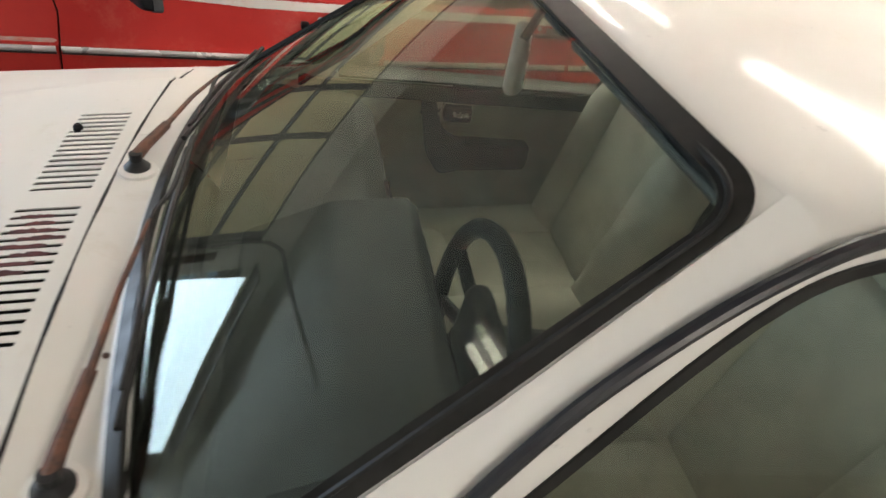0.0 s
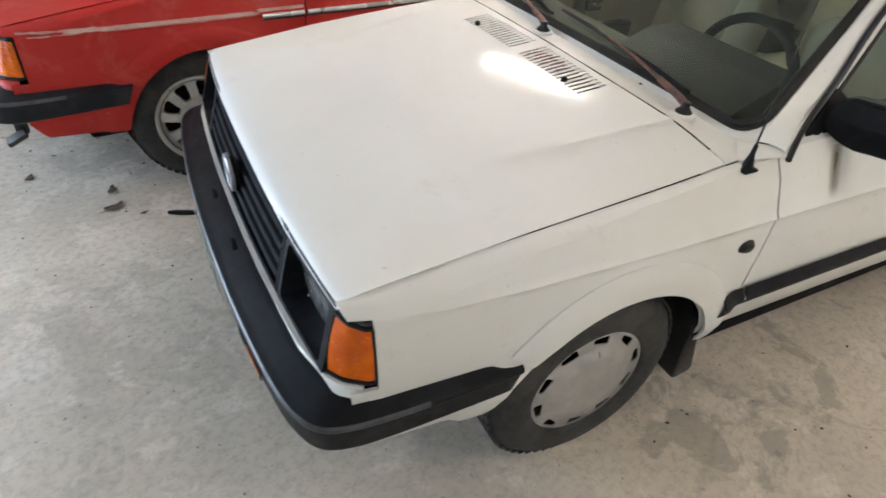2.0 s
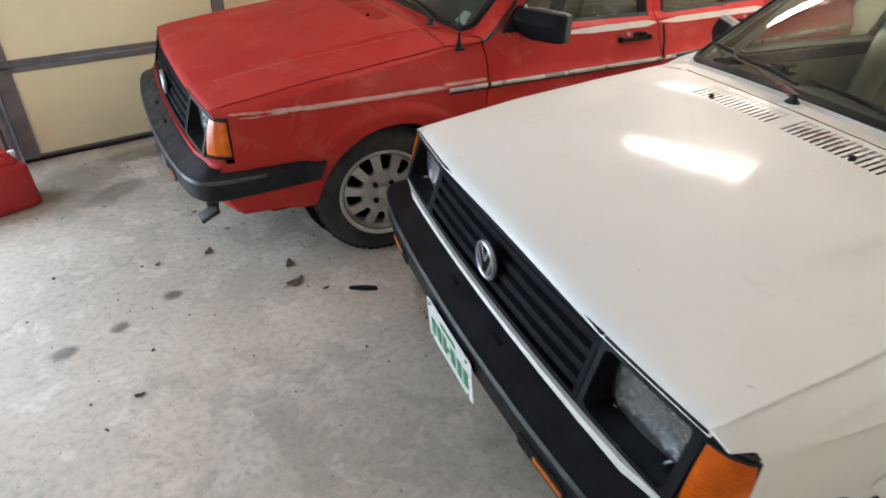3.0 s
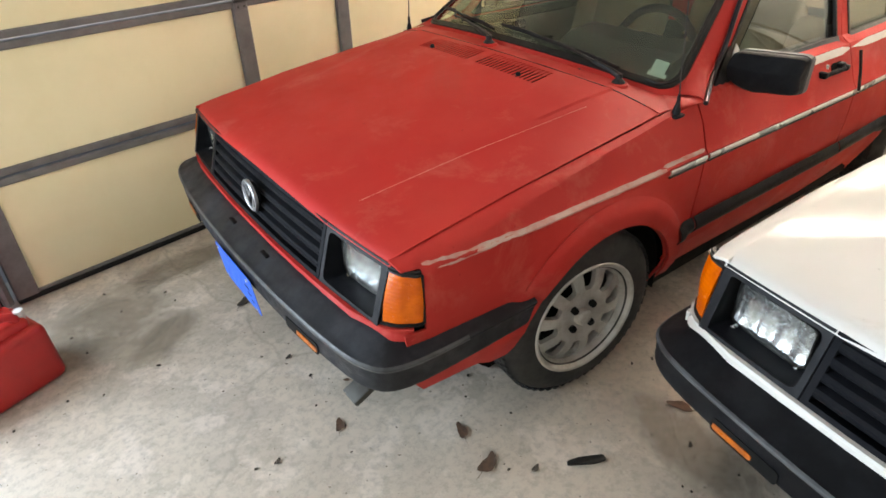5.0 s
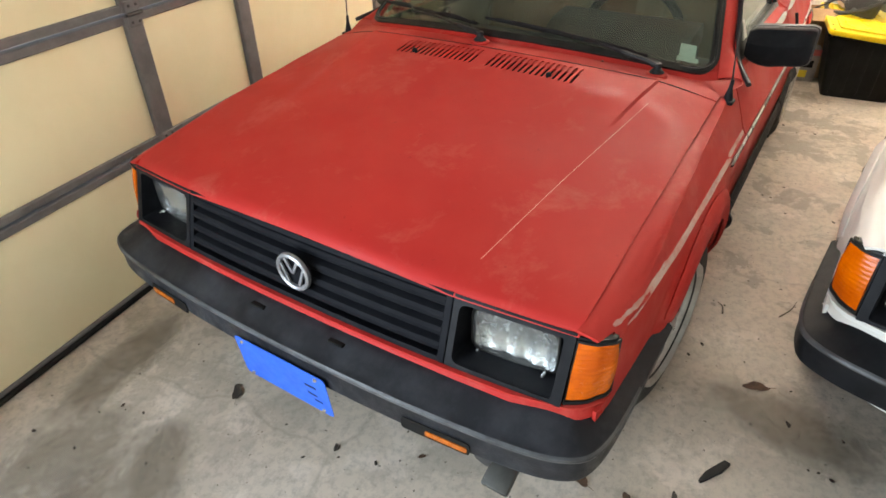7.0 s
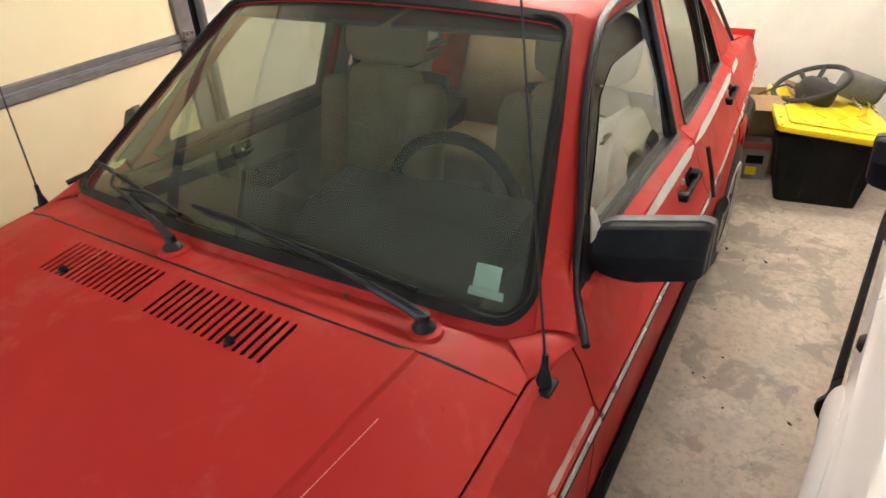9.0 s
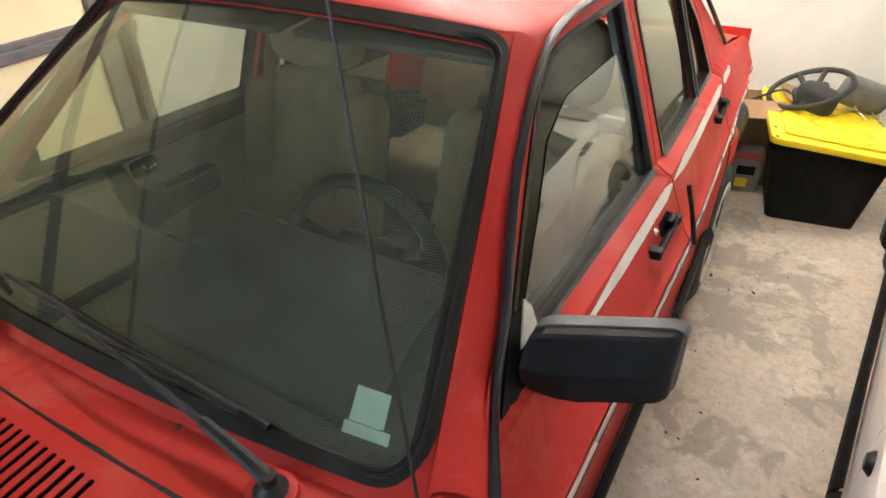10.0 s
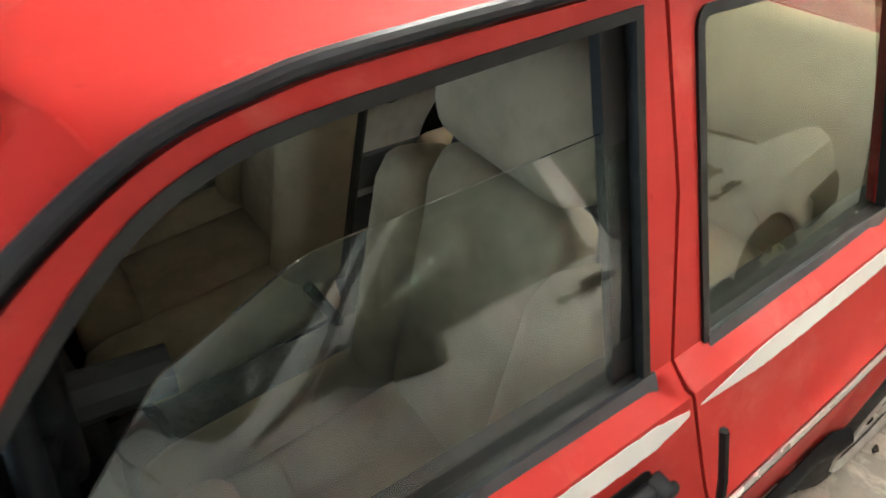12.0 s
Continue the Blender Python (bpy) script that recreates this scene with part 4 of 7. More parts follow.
def build_interior(car, seat_mat, card_mat, shell_mat):
    floor_pan = rbox((2.25, 0, 0.235), (2.3, 1.36, 0.03), 0.005)
    part("floor_pan", floor_pan, MAT_CARPET, car)
    part("tunnel", rbox((2.0, 0, 0.33), (1.5, 0.24, 0.18), 0.04), MAT_CARPET, car)
    # dashboard
    prof = rpoly([(1.20, 0.70), (1.195, 0.905), (1.30, 0.915, 0.02), (1.48, 0.905, 0.03), (1.535, 0.85, 0.03), (1.51, 0.66, 0.03), (1.42, 0.58, 0.02), (1.27, 0.56)], 4)
    dash = thing("dashboard")
    dash.parent = car
    part("dash_body", extrude(prof, -0.60, 0.60, "y"), MAT_DASH, dash)
    hump = rpoly([(1.245, 0.88), (1.255, 0.925, 0.02), (1.40, 0.992, 0.06), (1.530, 1.006, 0.02), (1.552, 0.985, 0.012), (1.525, 0.80)], 5)
    part("instrument_hood", extrude(hump, -0.53, -0.03, "y", 0.022), MAT_DASH, dash)
    part("instrument_face", rbox((1.545, -0.28, 0.91), (0.012, 0.40, 0.12), 0.004, 1, Matrix.Rotation(radians(8), 4, "Y")), MAT_DARK, dash)
    part("console", rbox((1.53, 0.0, 0.60), (0.18, 0.22, 0.40), 0.02), MAT_DASH, dash)
    part("glovebox", rbox((1.535, 0.34, 0.74), (0.03, 0.40, 0.13), 0.01), MAT_DASH, dash)
    for y in (0.06, 0.20):
        part("air_vent", rbox((1.536, y, 0.83), (0.015, 0.12, 0.055), 0.005), MAT_DARK, dash)
    part("gear_lever", tube([(1.72, 0, 0.42), (1.70, 0, 0.56), (1.69, 0, 0.62)], 0.012, 8), MAT_DARK, dash)
    part("gear_knob", lathe([(0, 0.64), (0.02, 0.635), (0.026, 0.615), (0.018, 0.59), (0, 0.585)], 14, "z", (1.69, 0, 0)), MAT_DARK, dash)
    # steering wheel
    wheel = thing("steering_wheel")
    wheel.parent = car
    tilt = Matrix.Translation((1.612, -0.265, 0.890)) @ Matrix.Rotation(radians(-82), 4, "Y")
    ring = [tilt @ Vector((0.185 * math.cos(a), 0.185 * math.sin(a), 0)) for a in np.linspace(0, 2 * math.pi, 40, endpoint=False)]
    part("wheel_rim", tube(ring, 0.0165, 12, True), MAT_PLASTIC, wheel)
    part("wheel_hub", rbox((0, 0, 0), (0.13, 0.17, 0.045), 0.02, 3, tilt.to_3x3().to_4x4()), MAT_PLASTIC, wheel).location = tilt.translation + tilt.to_3x3() @ Vector((0, 0, -0.02))
    for a in (20, 160, 200, 340):
        d = Vector((math.cos(radians(a + 90)), math.sin(radians(a + 90)), 0))
        part("spoke", tube([tilt @ (d * 0.05 + Vector((0, 0, -0.02))), tilt @ (d * 0.18)], 0.013, 6), MAT_PLASTIC, wheel)
    part("column", tube([tilt @ Vector((0, 0, -0.03)), tilt @ Vector((0, 0, -0.16))], 0.035, 10), MAT_DASH, wheel)
    for x, y in ((1.94, -0.36), (1.91, 0.36)):
        build_seat(car, x, y, seat_mat)
    # rear bench
    bench = thing("rear_seat")
    bench.parent = car
    b = rbox((2.93, 0, 0.47), (0.52, 1.20, 0.18), 0.06, 4)
    part("bench_cushion", b, seat_mat, bench, angle=60)
    m = Matrix.Rotation(radians(22), 4, "Y")
    part("bench_back", rbox((3.22, 0, 0.76), (0.15, 1.20, 0.56), 0.05, 4, m), seat_mat, bench, angle=60)
    part("parcel_shelf", rbox((3.40, 0, 0.955), (0.22, 1.16, 0.02), 0.004), MAT_DASH, car)
    # door cards
    for s in (-1, 1):
        for x0, x1, cut in ((1.33, 2.235, 0), (2.30, 3.03, 1)):
            out = [(x0, 0.30), (x1 - 0.22 * cut, 0.30), (x1, 0.62), (x1, 0.915), (x0, 0.915)]
            card = part("door_card", sheet(out, (), 0.10, lambda x, z: Vector((x, s * (half_width(x, z) - 0.055), z)), inside=(x0, s * 2, 0.6)), card_mat, car, thick=0.012)
            xm = (x0 + x1) / 2
            # dark moulded rest: an upright at its front, running into the arm bar
            rest = rpoly([(xm - 0.115, 0.895, 0.01), (xm - 0.075, 0.895, 0.01), (xm - 0.035, 0.775, 0.03), (xm + 0.015, 0.745, 0.03), (xm + 0.245, 0.745, 0.012), (xm + 0.245, 0.665, 0.02), (xm + 0.03, 0.650, 0.02), (xm - 0.03, 0.63, 0.04), (xm - 0.075, 0.70, 0.05)], 4)
            part("armrest", extrude(rest, s * 0.655, s * 0.700, "y", 0.010), MAT_DASH, card, "dark moulded armrest")
            part("rest_lip", tube([(xm + 0.03, s * 0.650, 0.744), (xm + 0.235, s * 0.650, 0.744)], 0.010, 8), MAT_DASH, card)
            part("pocket", rbox((xm - 0.1, s * 0.690, 0.40), (0.45, 0.03, 0.13), 0.012, 2), MAT_DASH, card)
            part("pull_cup", rbox((xm + 0.005, s * 0.672, 0.833), (0.085, 0.030, 0.052), 0.010, 2), MAT_DASH, card)
            part("pull_lever", rbox((xm + 0.01, s * 0.655, 0.836), (0.05, 0.008, 0.018), 0.003, 1), MAT_CHROME, card, "small bright door pull")
            part("sill_trim", rbox((xm, s * 0.652, 0.903), (x1 - x0, 0.05, 0.046), 0.010, 2), MAT_PLASTIC, card)
        # pillars inside and seat belt
        pil = [(2.235, 0.30), (2.300, 0.30), (2.335, 1.285), (2.265, 1.285)]
        part("pillar_trim", sheet(pil, (), 0.10, lambda x, z: Vector((x, s * ((half_width(x, z) if z < BELT else cabin_half(z)) - 0.04), z)), inside=(2.27, s * 2, 0.7)), card_mat, car, thick=0.01)
        belt = [(2.33, s * 0.560, 1.17), (2.33, s * 0.590, 0.9), (2.30, s * 0.650, 0.40)]
        bm = bmesh.new()
        vs = [(bm.verts.new((x - 0.022, y - s * 0.012, z)), bm.verts.new((x + 0.022, y - s * 0.012, z))) for x, y, z in belt]
        for a, c in zip(vs, vs[1:]):
            bm.faces.new((a[0], a[1], c[1], c[0]))
        part("seat_belt", bm, MAT_DARK, car, thick=0.003)
    part("headliner", grid(lambda a, b: roof_fn(0.12 + 0.82 * a, 0.04 + 0.92 * b) - Vector((0, 0, 0.022)), 20, 14), MAT_LINER, car, thick=0.006)
    # inside mirror
    if shell_mat:
        mir = thing("inside_mirror")
        mir.parent = car
        turn = Matrix.Rotation(radians(-20), 4, "Z")
        part("mirror_shell", rbox((1.700, 0.040, 1.245), (0.028, 0.21, 0.062), 0.013, 3, turn), shell_mat, mir)
        part("mirror_face", rbox((1.7145, 0.035, 1.245), (0.003, 0.19, 0.048), 0.001, 1, turn), MAT_CHROME, mir)
        part("mirror_stem", tube([(1.70, 0.04, 1.265), (1.725, 0.04, 1.325)], 0.008, 8), MAT_DARK, mir)
    for y in (-0.27, 0.27):
        part("sun_visor", rbox((1.83, y, 1.306), (0.15, 0.50, 0.018), 0.008, 2, Matrix.Rotation(radians(-8), 4, "Y")), MAT_DASH, car)


def rounded(p0, ahead, p1, b, s):
    """A rounded edge: leaves p0 towards ahead and drops to p1."""
    reach = (p1 - p0).length
    t0, t1 = (ahead - p0).normalized() * reach, Vector((0.25, s * 0.35, -0.9)).normalized() * reach * 0.8
    return p0 * (2 * b ** 3 - 3 * b * b + 1) + t0 * (b ** 3 - 2 * b * b + b) + p1 * (3 * b * b - 2 * b ** 3) + t1 * (b ** 3 - b * b)


def offset_loop(loop, d):
    """The loop grown (d > 0) or shrunk along its normals."""
    area = sum(loop[i - 1][0] * loop[i][1] - loop[i][0] * loop[i - 1][1] for i in range(len(loop)))
    sign = 1 if area > 0 else -1
    out = []
    for i, (a, b) in enumerate(loop):
        p, q = loop[i - 1], loop[(i + 1) % len(loop)]
        e, f = Vector((a - p[0], b - p[1])), Vector((q[0] - a, q[1] - b))
        if e.length < 1e-6 or f.length < 1e-6:
            e = f = Vector((q[0] - p[0], q[1] - p[1]))
        n1, n2 = Vector((e.y, -e.x)).normalized() * sign, Vector((f.y, -f.x)).normalized() * sign
        n = n1 + n2
        n = n / max(n.length_squared / 2, 0.6)
        out.append((a + n.x * d, b + n.y * d))
    return out


def draw_in(car, fuller, raised):
    """The body narrows a little behind the front doors; fuller spreads the upper cabin, raised lifts the driver's front corner."""
    narrow = lambda x: float(np.interp(x, (2.25, 2.6, 3.0, 3.4, 4.1), (1.0, 0.986, 0.962, 0.945, 0.93)))
    done = set()
    for ob in car.children_recursive:
        if ob.parent.name.startswith("wheel") or ob.type != "MESH":
            continue
        if ob.matrix_basis.translation.length > 0:
            p = ob.matrix_basis.translation.copy()
            ob.location.y = p.y * narrow(p.x)
        elif ob.data not in done:
            done.add(ob.data)
            for v in ob.data.vertices:
                v.co.y *= narrow(v.co.x) * (1 + fuller * min(max((v.co.z - 0.95) / 0.38, 0), 1))
                f = raised * max(0.0, 1 - v.co.x / 0.9) * min(max(0.35 - v.co.y, 0), 1) * min(max((v.co.z - 0.6) / 0.15, 0), 1)
                v.co.z += f
                v.co.x -= 0.7 * f


def build_car(m, paint, style, label, seat_mat, card_mat, plate, wheels, seal=None):
    car = thing("car", m)
    tagged(car, label, "car")
    gap = 0.003
    # ---- hood with open louvre slots
    hood_out = []
    ys = [0.688 * (i / 12) for i in range(-12, 13)]
    hood_out += [(nose_x(y), y) for y in ys]
    hood_out += [(0.30, 0.689), (0.60, 0.690), (1.074, 0.690)]
    hood_out += [(1.060, 0.58), (1.054, 0.53), (1.042, 0.49), (1.030, 0.25), (1.027, 0.0), (1.030, -0.25), (1.042, -0.49), (1.054, -0.53), (1.060, -0.58)]
    hood_out += [(1.075, -0.690), (0.60, -0.690), (0.30, -0.689)]
    rows = lambda loop: [hood_grid(x, y) for x, y in loop]
    part("hood", sheet(rows(hood_out), [rows(h) for h in slot_holes(-1) + slot_holes(1)], 0.045, hood_fn, inside=CORE, rows=(-0.459, -0.45, 0.45, 0.459), cols=(0.062, 0.068, 0.077, 0.090, 0.110)), paint, car, thick=0.0022)
    if style["flaps"]:
        rnd = random.Random(7)
        for i in range(1, 9):
            y = 0.003 - (0.030 + 0.0188 * i)
            a0 = rnd.uniform(0.912, 0.94)
            a1 = rnd.uniform(0.965, 1.004)
            edge = [(a0 + (a1 - a0) * k / 9, y + 0.0030 + 0.0035 * rnd.random() * (0.4 + math.sin(math.pi * k / 9))) for k in range(10)]
            loop = edge + [(x, y - 0.0030 - 0.0025 * rnd.random()) for x, _ in edge[::-1]]
            part("rust_patch", sheet(loop, (), 0, lambda x, yy: Vector((x, yy, hood_z(x, yy) + 0.0007)), inside=CORE), MAT_OXIDE, car, "flaking dark red rust round the louvre", thick=0.0008)
    # near-black plate carries the shade seen through the louvres
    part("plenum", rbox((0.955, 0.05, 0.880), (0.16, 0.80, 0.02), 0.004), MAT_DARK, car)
    for y in (-0.235, 0.250):
        part("washer_jet", lathe([(0.009, -0.004), (0.009, 0.006), (0.005, 0.011), (0, 0.011)], 12, "z", (0.920, y, hood_z(0.920, y))), MAT_PLASTIC, car)
    part("rain_gutter", grid(lambda a, b: Vector((1.022 + 0.09 * a, -0.70 + 1.40 * b, hood_z(1.05, -0.70 + 1.40 * b) - 0.028)), 2, 24), paint, car, thick=0.004)
    for s in (-1, 1):
        part("fender_gutter", grid(lambda a, b: Vector((0.10 + 1.14 * a, s * (0.675 + 0.035 * b), top_edge(0.10 + 1.14 * a) - 0.020)), 20, 1), paint, car, thick=0.003)
    # near-black blocks stand for the shaded inside of the body
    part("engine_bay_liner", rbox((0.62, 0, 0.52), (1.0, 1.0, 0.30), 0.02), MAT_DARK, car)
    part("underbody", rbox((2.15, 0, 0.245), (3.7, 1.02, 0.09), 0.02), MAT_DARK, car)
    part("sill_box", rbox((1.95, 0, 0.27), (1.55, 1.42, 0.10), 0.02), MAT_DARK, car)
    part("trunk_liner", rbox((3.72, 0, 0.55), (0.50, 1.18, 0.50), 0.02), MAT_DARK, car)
    # ---- cowl between hood and screen
    cowl = []
    n = 24
    for i in range(n + 1):
        y = -0.690 + 1.38 * i / n
        xr = float(np.interp(abs(y), (0, 0.25, 0.49, 0.53, 0.58, 0.69), (1.031, 1.034, 1.046, 1.058, 1.064, 1.078)))
        cowl.append((xr, y))
    tail = []
    for i in range(n + 1):
        p = 0.60 - 1.20 * i / n
        c = screen(p, 0.005)
        tail.append((c.x, c.y))
    cowl += tail

    def cowl_fn(x, y):
        u = abs(y) / 0.692
        c = screen(0.60 * min(u, 1), 0.005)
        h = hood_z(min(x, 1.08), y)
        k = min(max((x - 1.03) / max(c.x - 1.03, 0.02), 0), 1)
        k = k * k * (3 - 2 * k)
        return Vector((x, y, h * (1 - k) + c.z * k))
    # dark bar stands for the shade in the gap behind the hood
    rear = [(1.068, 0.64), (1.060, 0.58), (1.054, 0.53), (1.042, 0.49), (1.030, 0.25), (1.027, 0.0), (1.030, -0.25), (1.042, -0.49), (1.054, -0.53), (1.060, -0.58), (1.068, -0.64)]
    part("hood_gap_seal", tube([Vector((x + 0.004, y, hood_z(x, y) - 0.0022)) for x, y in rear], 0.0042, 6), MAT_RUBBER, car)
    part("cowl", sheet(cowl, (), 0.04, cowl_fn, inside=CORE), paint, car, thick=0.005)
    for y in (-0.33, 0.12):
        part("cowl_screw", lathe([(0, 0.0035), (0.004, 0.003), (0.005, 0)], 8, "z", cowl_fn(1.115, y)), MAT_RUST, car)
    # ---- screen frame, seal and glass
    def band(a, b, ra, rb):
        return rpoly([(-a, b[0], ra), (a, b[0], ra), (a, b[1], rb), (-a, b[1], rb)], 8)
    frame_out = [(-0.576, 0.0), (0.576, 0.0), (0.576, 0.664), (-0.576, 0.664)]
    hole = band(0.568, (0.030, 0.642), 0.056, 0.050)
    part("screen_frame", sheet(frame_out, [hole], 0.05, screen, inside=CORE), paint, car, thick=0.02)
    inner = band(0.5575, (0.040, 0.631), 0.046, 0.044)

    def proud(p, q):
        w = screen(p, q)
        return w + Vector((-0.004, 0, 0.006))
    ws = pane("windscreen", sheet(band(0.558, (0.040, 0.630), 0.048, 0.046), (), 0.06, lambda p, q: screen(p, q) - Vector((-0.003, 0, 0.004)), inside=CORE), MAT_SCREEN if style["dropped"] else MAT_GLASS, car, "dusty tinted laminated glass")
    part("screen_seal", sheet(band(0.574, (0.020, 0.657), 0.062, 0.050), [inner], 0.05, proud, inside=CORE), MAT_SEAL, ws, thick=0.008)
    groove = band(0.566, (0.031, 0.639), 0.054, 0.050)
    part("seal_lip", tube([screen(p, q) + Vector((-0.006, 0, 0.009)) for p, q in groove], 0.0035, 6, True), MAT_RUBBER, ws)
    if style["sticker"]:
        for a, b, w, h in ((-0.495, 0.098, 0.042, 0.040), (-0.497, 0.070, 0.056, 0.014)):
            part("sticker", sheet(rpoly([(a - w / 2, b - h / 2), (a + w / 2, b - h / 2), (a + w / 2, b + h / 2), (a - w / 2, b + h / 2)]), (), 0,
                                  lambda p, q: screen(p, q) + Vector((0.010, 0, -0.012)), inside=CORE), MAT_STICKER, ws, "pale green sticker inside the glass", thick=0.001)
    # ---- roof
    rails = {s: rail_path(s) for s in (-1, 1)}

    def roof_and_edges(i, j):
        a, k = i, round(j * 36) - 4
        if 0 <= k <= 28:
            return roof_fn(a, 0.0225 + 0.955 * k / 28)
        s = -1 if k < 0 else 1
        b = (-k if k < 0 else k - 28) / 4
        e, inner = roof_fn(a, (1 + s) / 2), roof_fn(a, (1 + 0.955 * s) / 2)
        xs = [p.x for p in rails[s]]
        r = Vector((e.x, float(np.interp(e.x, xs, [p.y for p in rails[s]])), float(np.interp(e.x, xs, [p.z for p in rails[s]])) - 0.003))
        return rounded(inner, e, r, b, s)
    part("roof", grid(roof_and_edges, 60, 36), paint, car, thick=0.004, angle=75)
    pane("rear_window", sheet(band(0.53, (0.05, 0.55), 0.06, 0.06), (), 0.1, lambda p, q: back_screen(p, q) - Vector((0.004, 0, 0.004)), inside=CORE), MAT_GLASS, car)
    part("rear_window_frame", sheet([(-0.60, -0.01), (0.60, -0.01), (0.60, 0.60), (-0.60, 0.60)], [band(0.52, (0.06, 0.54), 0.055, 0.055)], 0.06, back_screen, inside=CORE), paint, car, thick=0.015)
    # ---- trunk and tail
    def trunk_fn(x, y):
        k = (x - 3.46) / 0.56
        return Vector((x, y, 0.950 - 0.066 * k * k - 0.02 * (abs(y) / 0.68) ** 2 - 0.05 * max(0, (k - 0.9) / 0.1) ** 2))
    part("trunk_lid", sheet([(3.44, -0.64), (3.50, 0.0), (3.44, 0.64), (4.02, 0.655), (4.04, 0.0), (4.02, -0.655)], (), 0.06, trunk_fn, inside=CORE), paint, car, thick=0.006)
    part("tail_panel", grid(lambda a, b: Vector((4.025 + 0.015 * math.sin(math.pi * a), -0.70 + 1.40 * a, 0.36 + 0.54 * b)), 16, 8), paint, car, thick=0.006)
    for s in (-1, 1):
        part("tail_lamp", rbox((4.035, s * 0.53, 0.72), (0.03, 0.30, 0.17), 0.015), MAT_TAIL, car, "red and amber tail lamp")
    rb = [(3.60, 0.79), (3.95, 0.785), (4.06, 0.74), (4.10, 0.6), (4.12, 0.3), (4.12, -0.3), (4.10, -0.6), (4.06, -0.74), (3.95, -0.785), (3.60, -0.79)]
    part("rear_bumper", sweep(rb[::-1], [(-0.10, 0.57), (-0.01, 0.56), (0.004, 0.52), (-0.01, 0.40), (-0.06, 0.38)]), MAT_PLASTIC, car, thick=0.004)

    for s in (-1, 1):
        # front fender
        fo = [(0.092, 0.7755)] + [(x, top_edge(x)) for x in (0.2, 0.35, 0.5, 0.7, 0.9, 1.05, 1.236)]
        fo += [(1.253, 0.85), (1.249, 0.765), (1.246, 0.745), (1.238, 0.66), (1.233, 0.57), (1.229, 0.42), (1.225, 0.24), (1.142, 0.24)]
        fo += wheel_arch(AXLE_F, -9, 172)
        fo += [(0.44, 0.325), (0.15, 0.345), (0.10, 0.42), (0.085, 0.585), (0.144, 0.585), (0.144, 0.760), (0.100, 0.760)]
        part("front_fender", side_sheet(fo, (), 0.024, s), paint, car, thick=0.008)
        # front door with its window opening
        rail = [(p.x, p.z) for p in rail_path(s)]
        up = [(x + 0.012, z - 0.012) for x, z in rail if z > 0.945 and x < 2.27]
        d_out = [(1.2425, 0.9152), (1.275, 0.9165)] + up + [(2.288, 1.336), (2.292, 1.14), (2.264, BELT), (2.272, 0.80), (2.286, 0.70), (2.280, 0.60), (2.262, 0.45), (2.255, 0.245), (1.231, 0.245), (1.235, 0.42), (1.239, 0.57), (1.244, 0.66), (1.252, 0.745), (1.255, 0.765), (1.259, 0.85)]
        curve = smooth_path([Vector(p) for p in ((2.05, 1.321, 0), (1.91, 1.316, 0), (1.83, 1.303, 0), (1.765, 1.273, 0), (1.69, 1.214, 0), (1.60, 1.128, 0), (1.50, 1.030, 0), (1.425, 0.955, 0))], 3)
        w_hole = [(2.222, 0.938), (2.250, 1.326)] + [(p.x, p.y) for p in curve]
        door = part("front_door", side_sheet(d_out, [w_hole], 0.045, s), paint, car, "front door", thick=0.03)
        # rear door
        rd = [(2.270, BELT), (2.298, 1.14), (2.294, 1.336), (2.60, 1.331), (2.80, 1.313), (2.90, 1.265), (3.045, 1.120), (3.125, 0.938), (3.115, 0.86), (3.075, 0.72), (3.03, 0.64)]
        rd += [(ARCH_X[AXLE_R] + 0.352 * math.cos(radians(a)), ARCH_Z + 0.352 * math.sin(radians(a))) for a in (116, 128, 140, 152, 164, 176)]
        rd += [(2.755, 0.245), (2.261, 0.245), (2.268, 0.45), (2.286, 0.60), (2.292, 0.70), (2.278, 0.80)]
        h1 = rpoly([(2.330, 0.940, 0.01), (2.800, 0.944, 0.01), (2.796, 1.298, 0.02), (2.336, 1.312, 0.02)], 4)
        h2 = rpoly([(2.830, 0.946, 0.01), (3.072, 0.952, 0.01), (2.985, 1.140, 0.02), (2.832, 1.285, 0.02)], 4)
        rdoor = part("rear_door", side_sheet(rd, [h1, h2], 0.04, s), paint, car, "rear door", thick=0.03)
        # quarter panel with the rear pillar
        q = [(3.051, 1.125), (2.912, 1.266), (2.99, 1.251), (3.2, 1.11), (3.42, 0.958), (3.60, 0.938), (3.85, 0.905), (3.99, 0.862), (4.02, 0.80), (4.03, 0.40), (3.95, 0.30), (3.46, 0.29)]
        q += wheel_arch(AXLE_R, 3, 104)
        q += [(3.037, 0.64), (3.082, 0.72), (3.122, 0.86), (3.132, 0.938)]
        part("quarter_panel", side_sheet(q, (), 0.04, s), paint, car, thick=0.008)
        # wheel wells, near-black with the shade of the arches in the colour
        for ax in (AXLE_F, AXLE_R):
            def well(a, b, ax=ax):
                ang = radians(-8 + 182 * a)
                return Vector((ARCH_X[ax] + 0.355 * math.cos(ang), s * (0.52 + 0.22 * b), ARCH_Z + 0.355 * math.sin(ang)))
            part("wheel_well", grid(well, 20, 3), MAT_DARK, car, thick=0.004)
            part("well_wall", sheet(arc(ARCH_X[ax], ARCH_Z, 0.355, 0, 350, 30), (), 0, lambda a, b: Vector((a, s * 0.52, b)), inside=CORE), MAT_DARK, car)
        # corner between screen frame, roof edge and drip rail
        rp = rail_path(s, 0.0)
        rx, ry, rz = [p.x for p in rp], [p.y for p in rp], [p.z for p in rp]

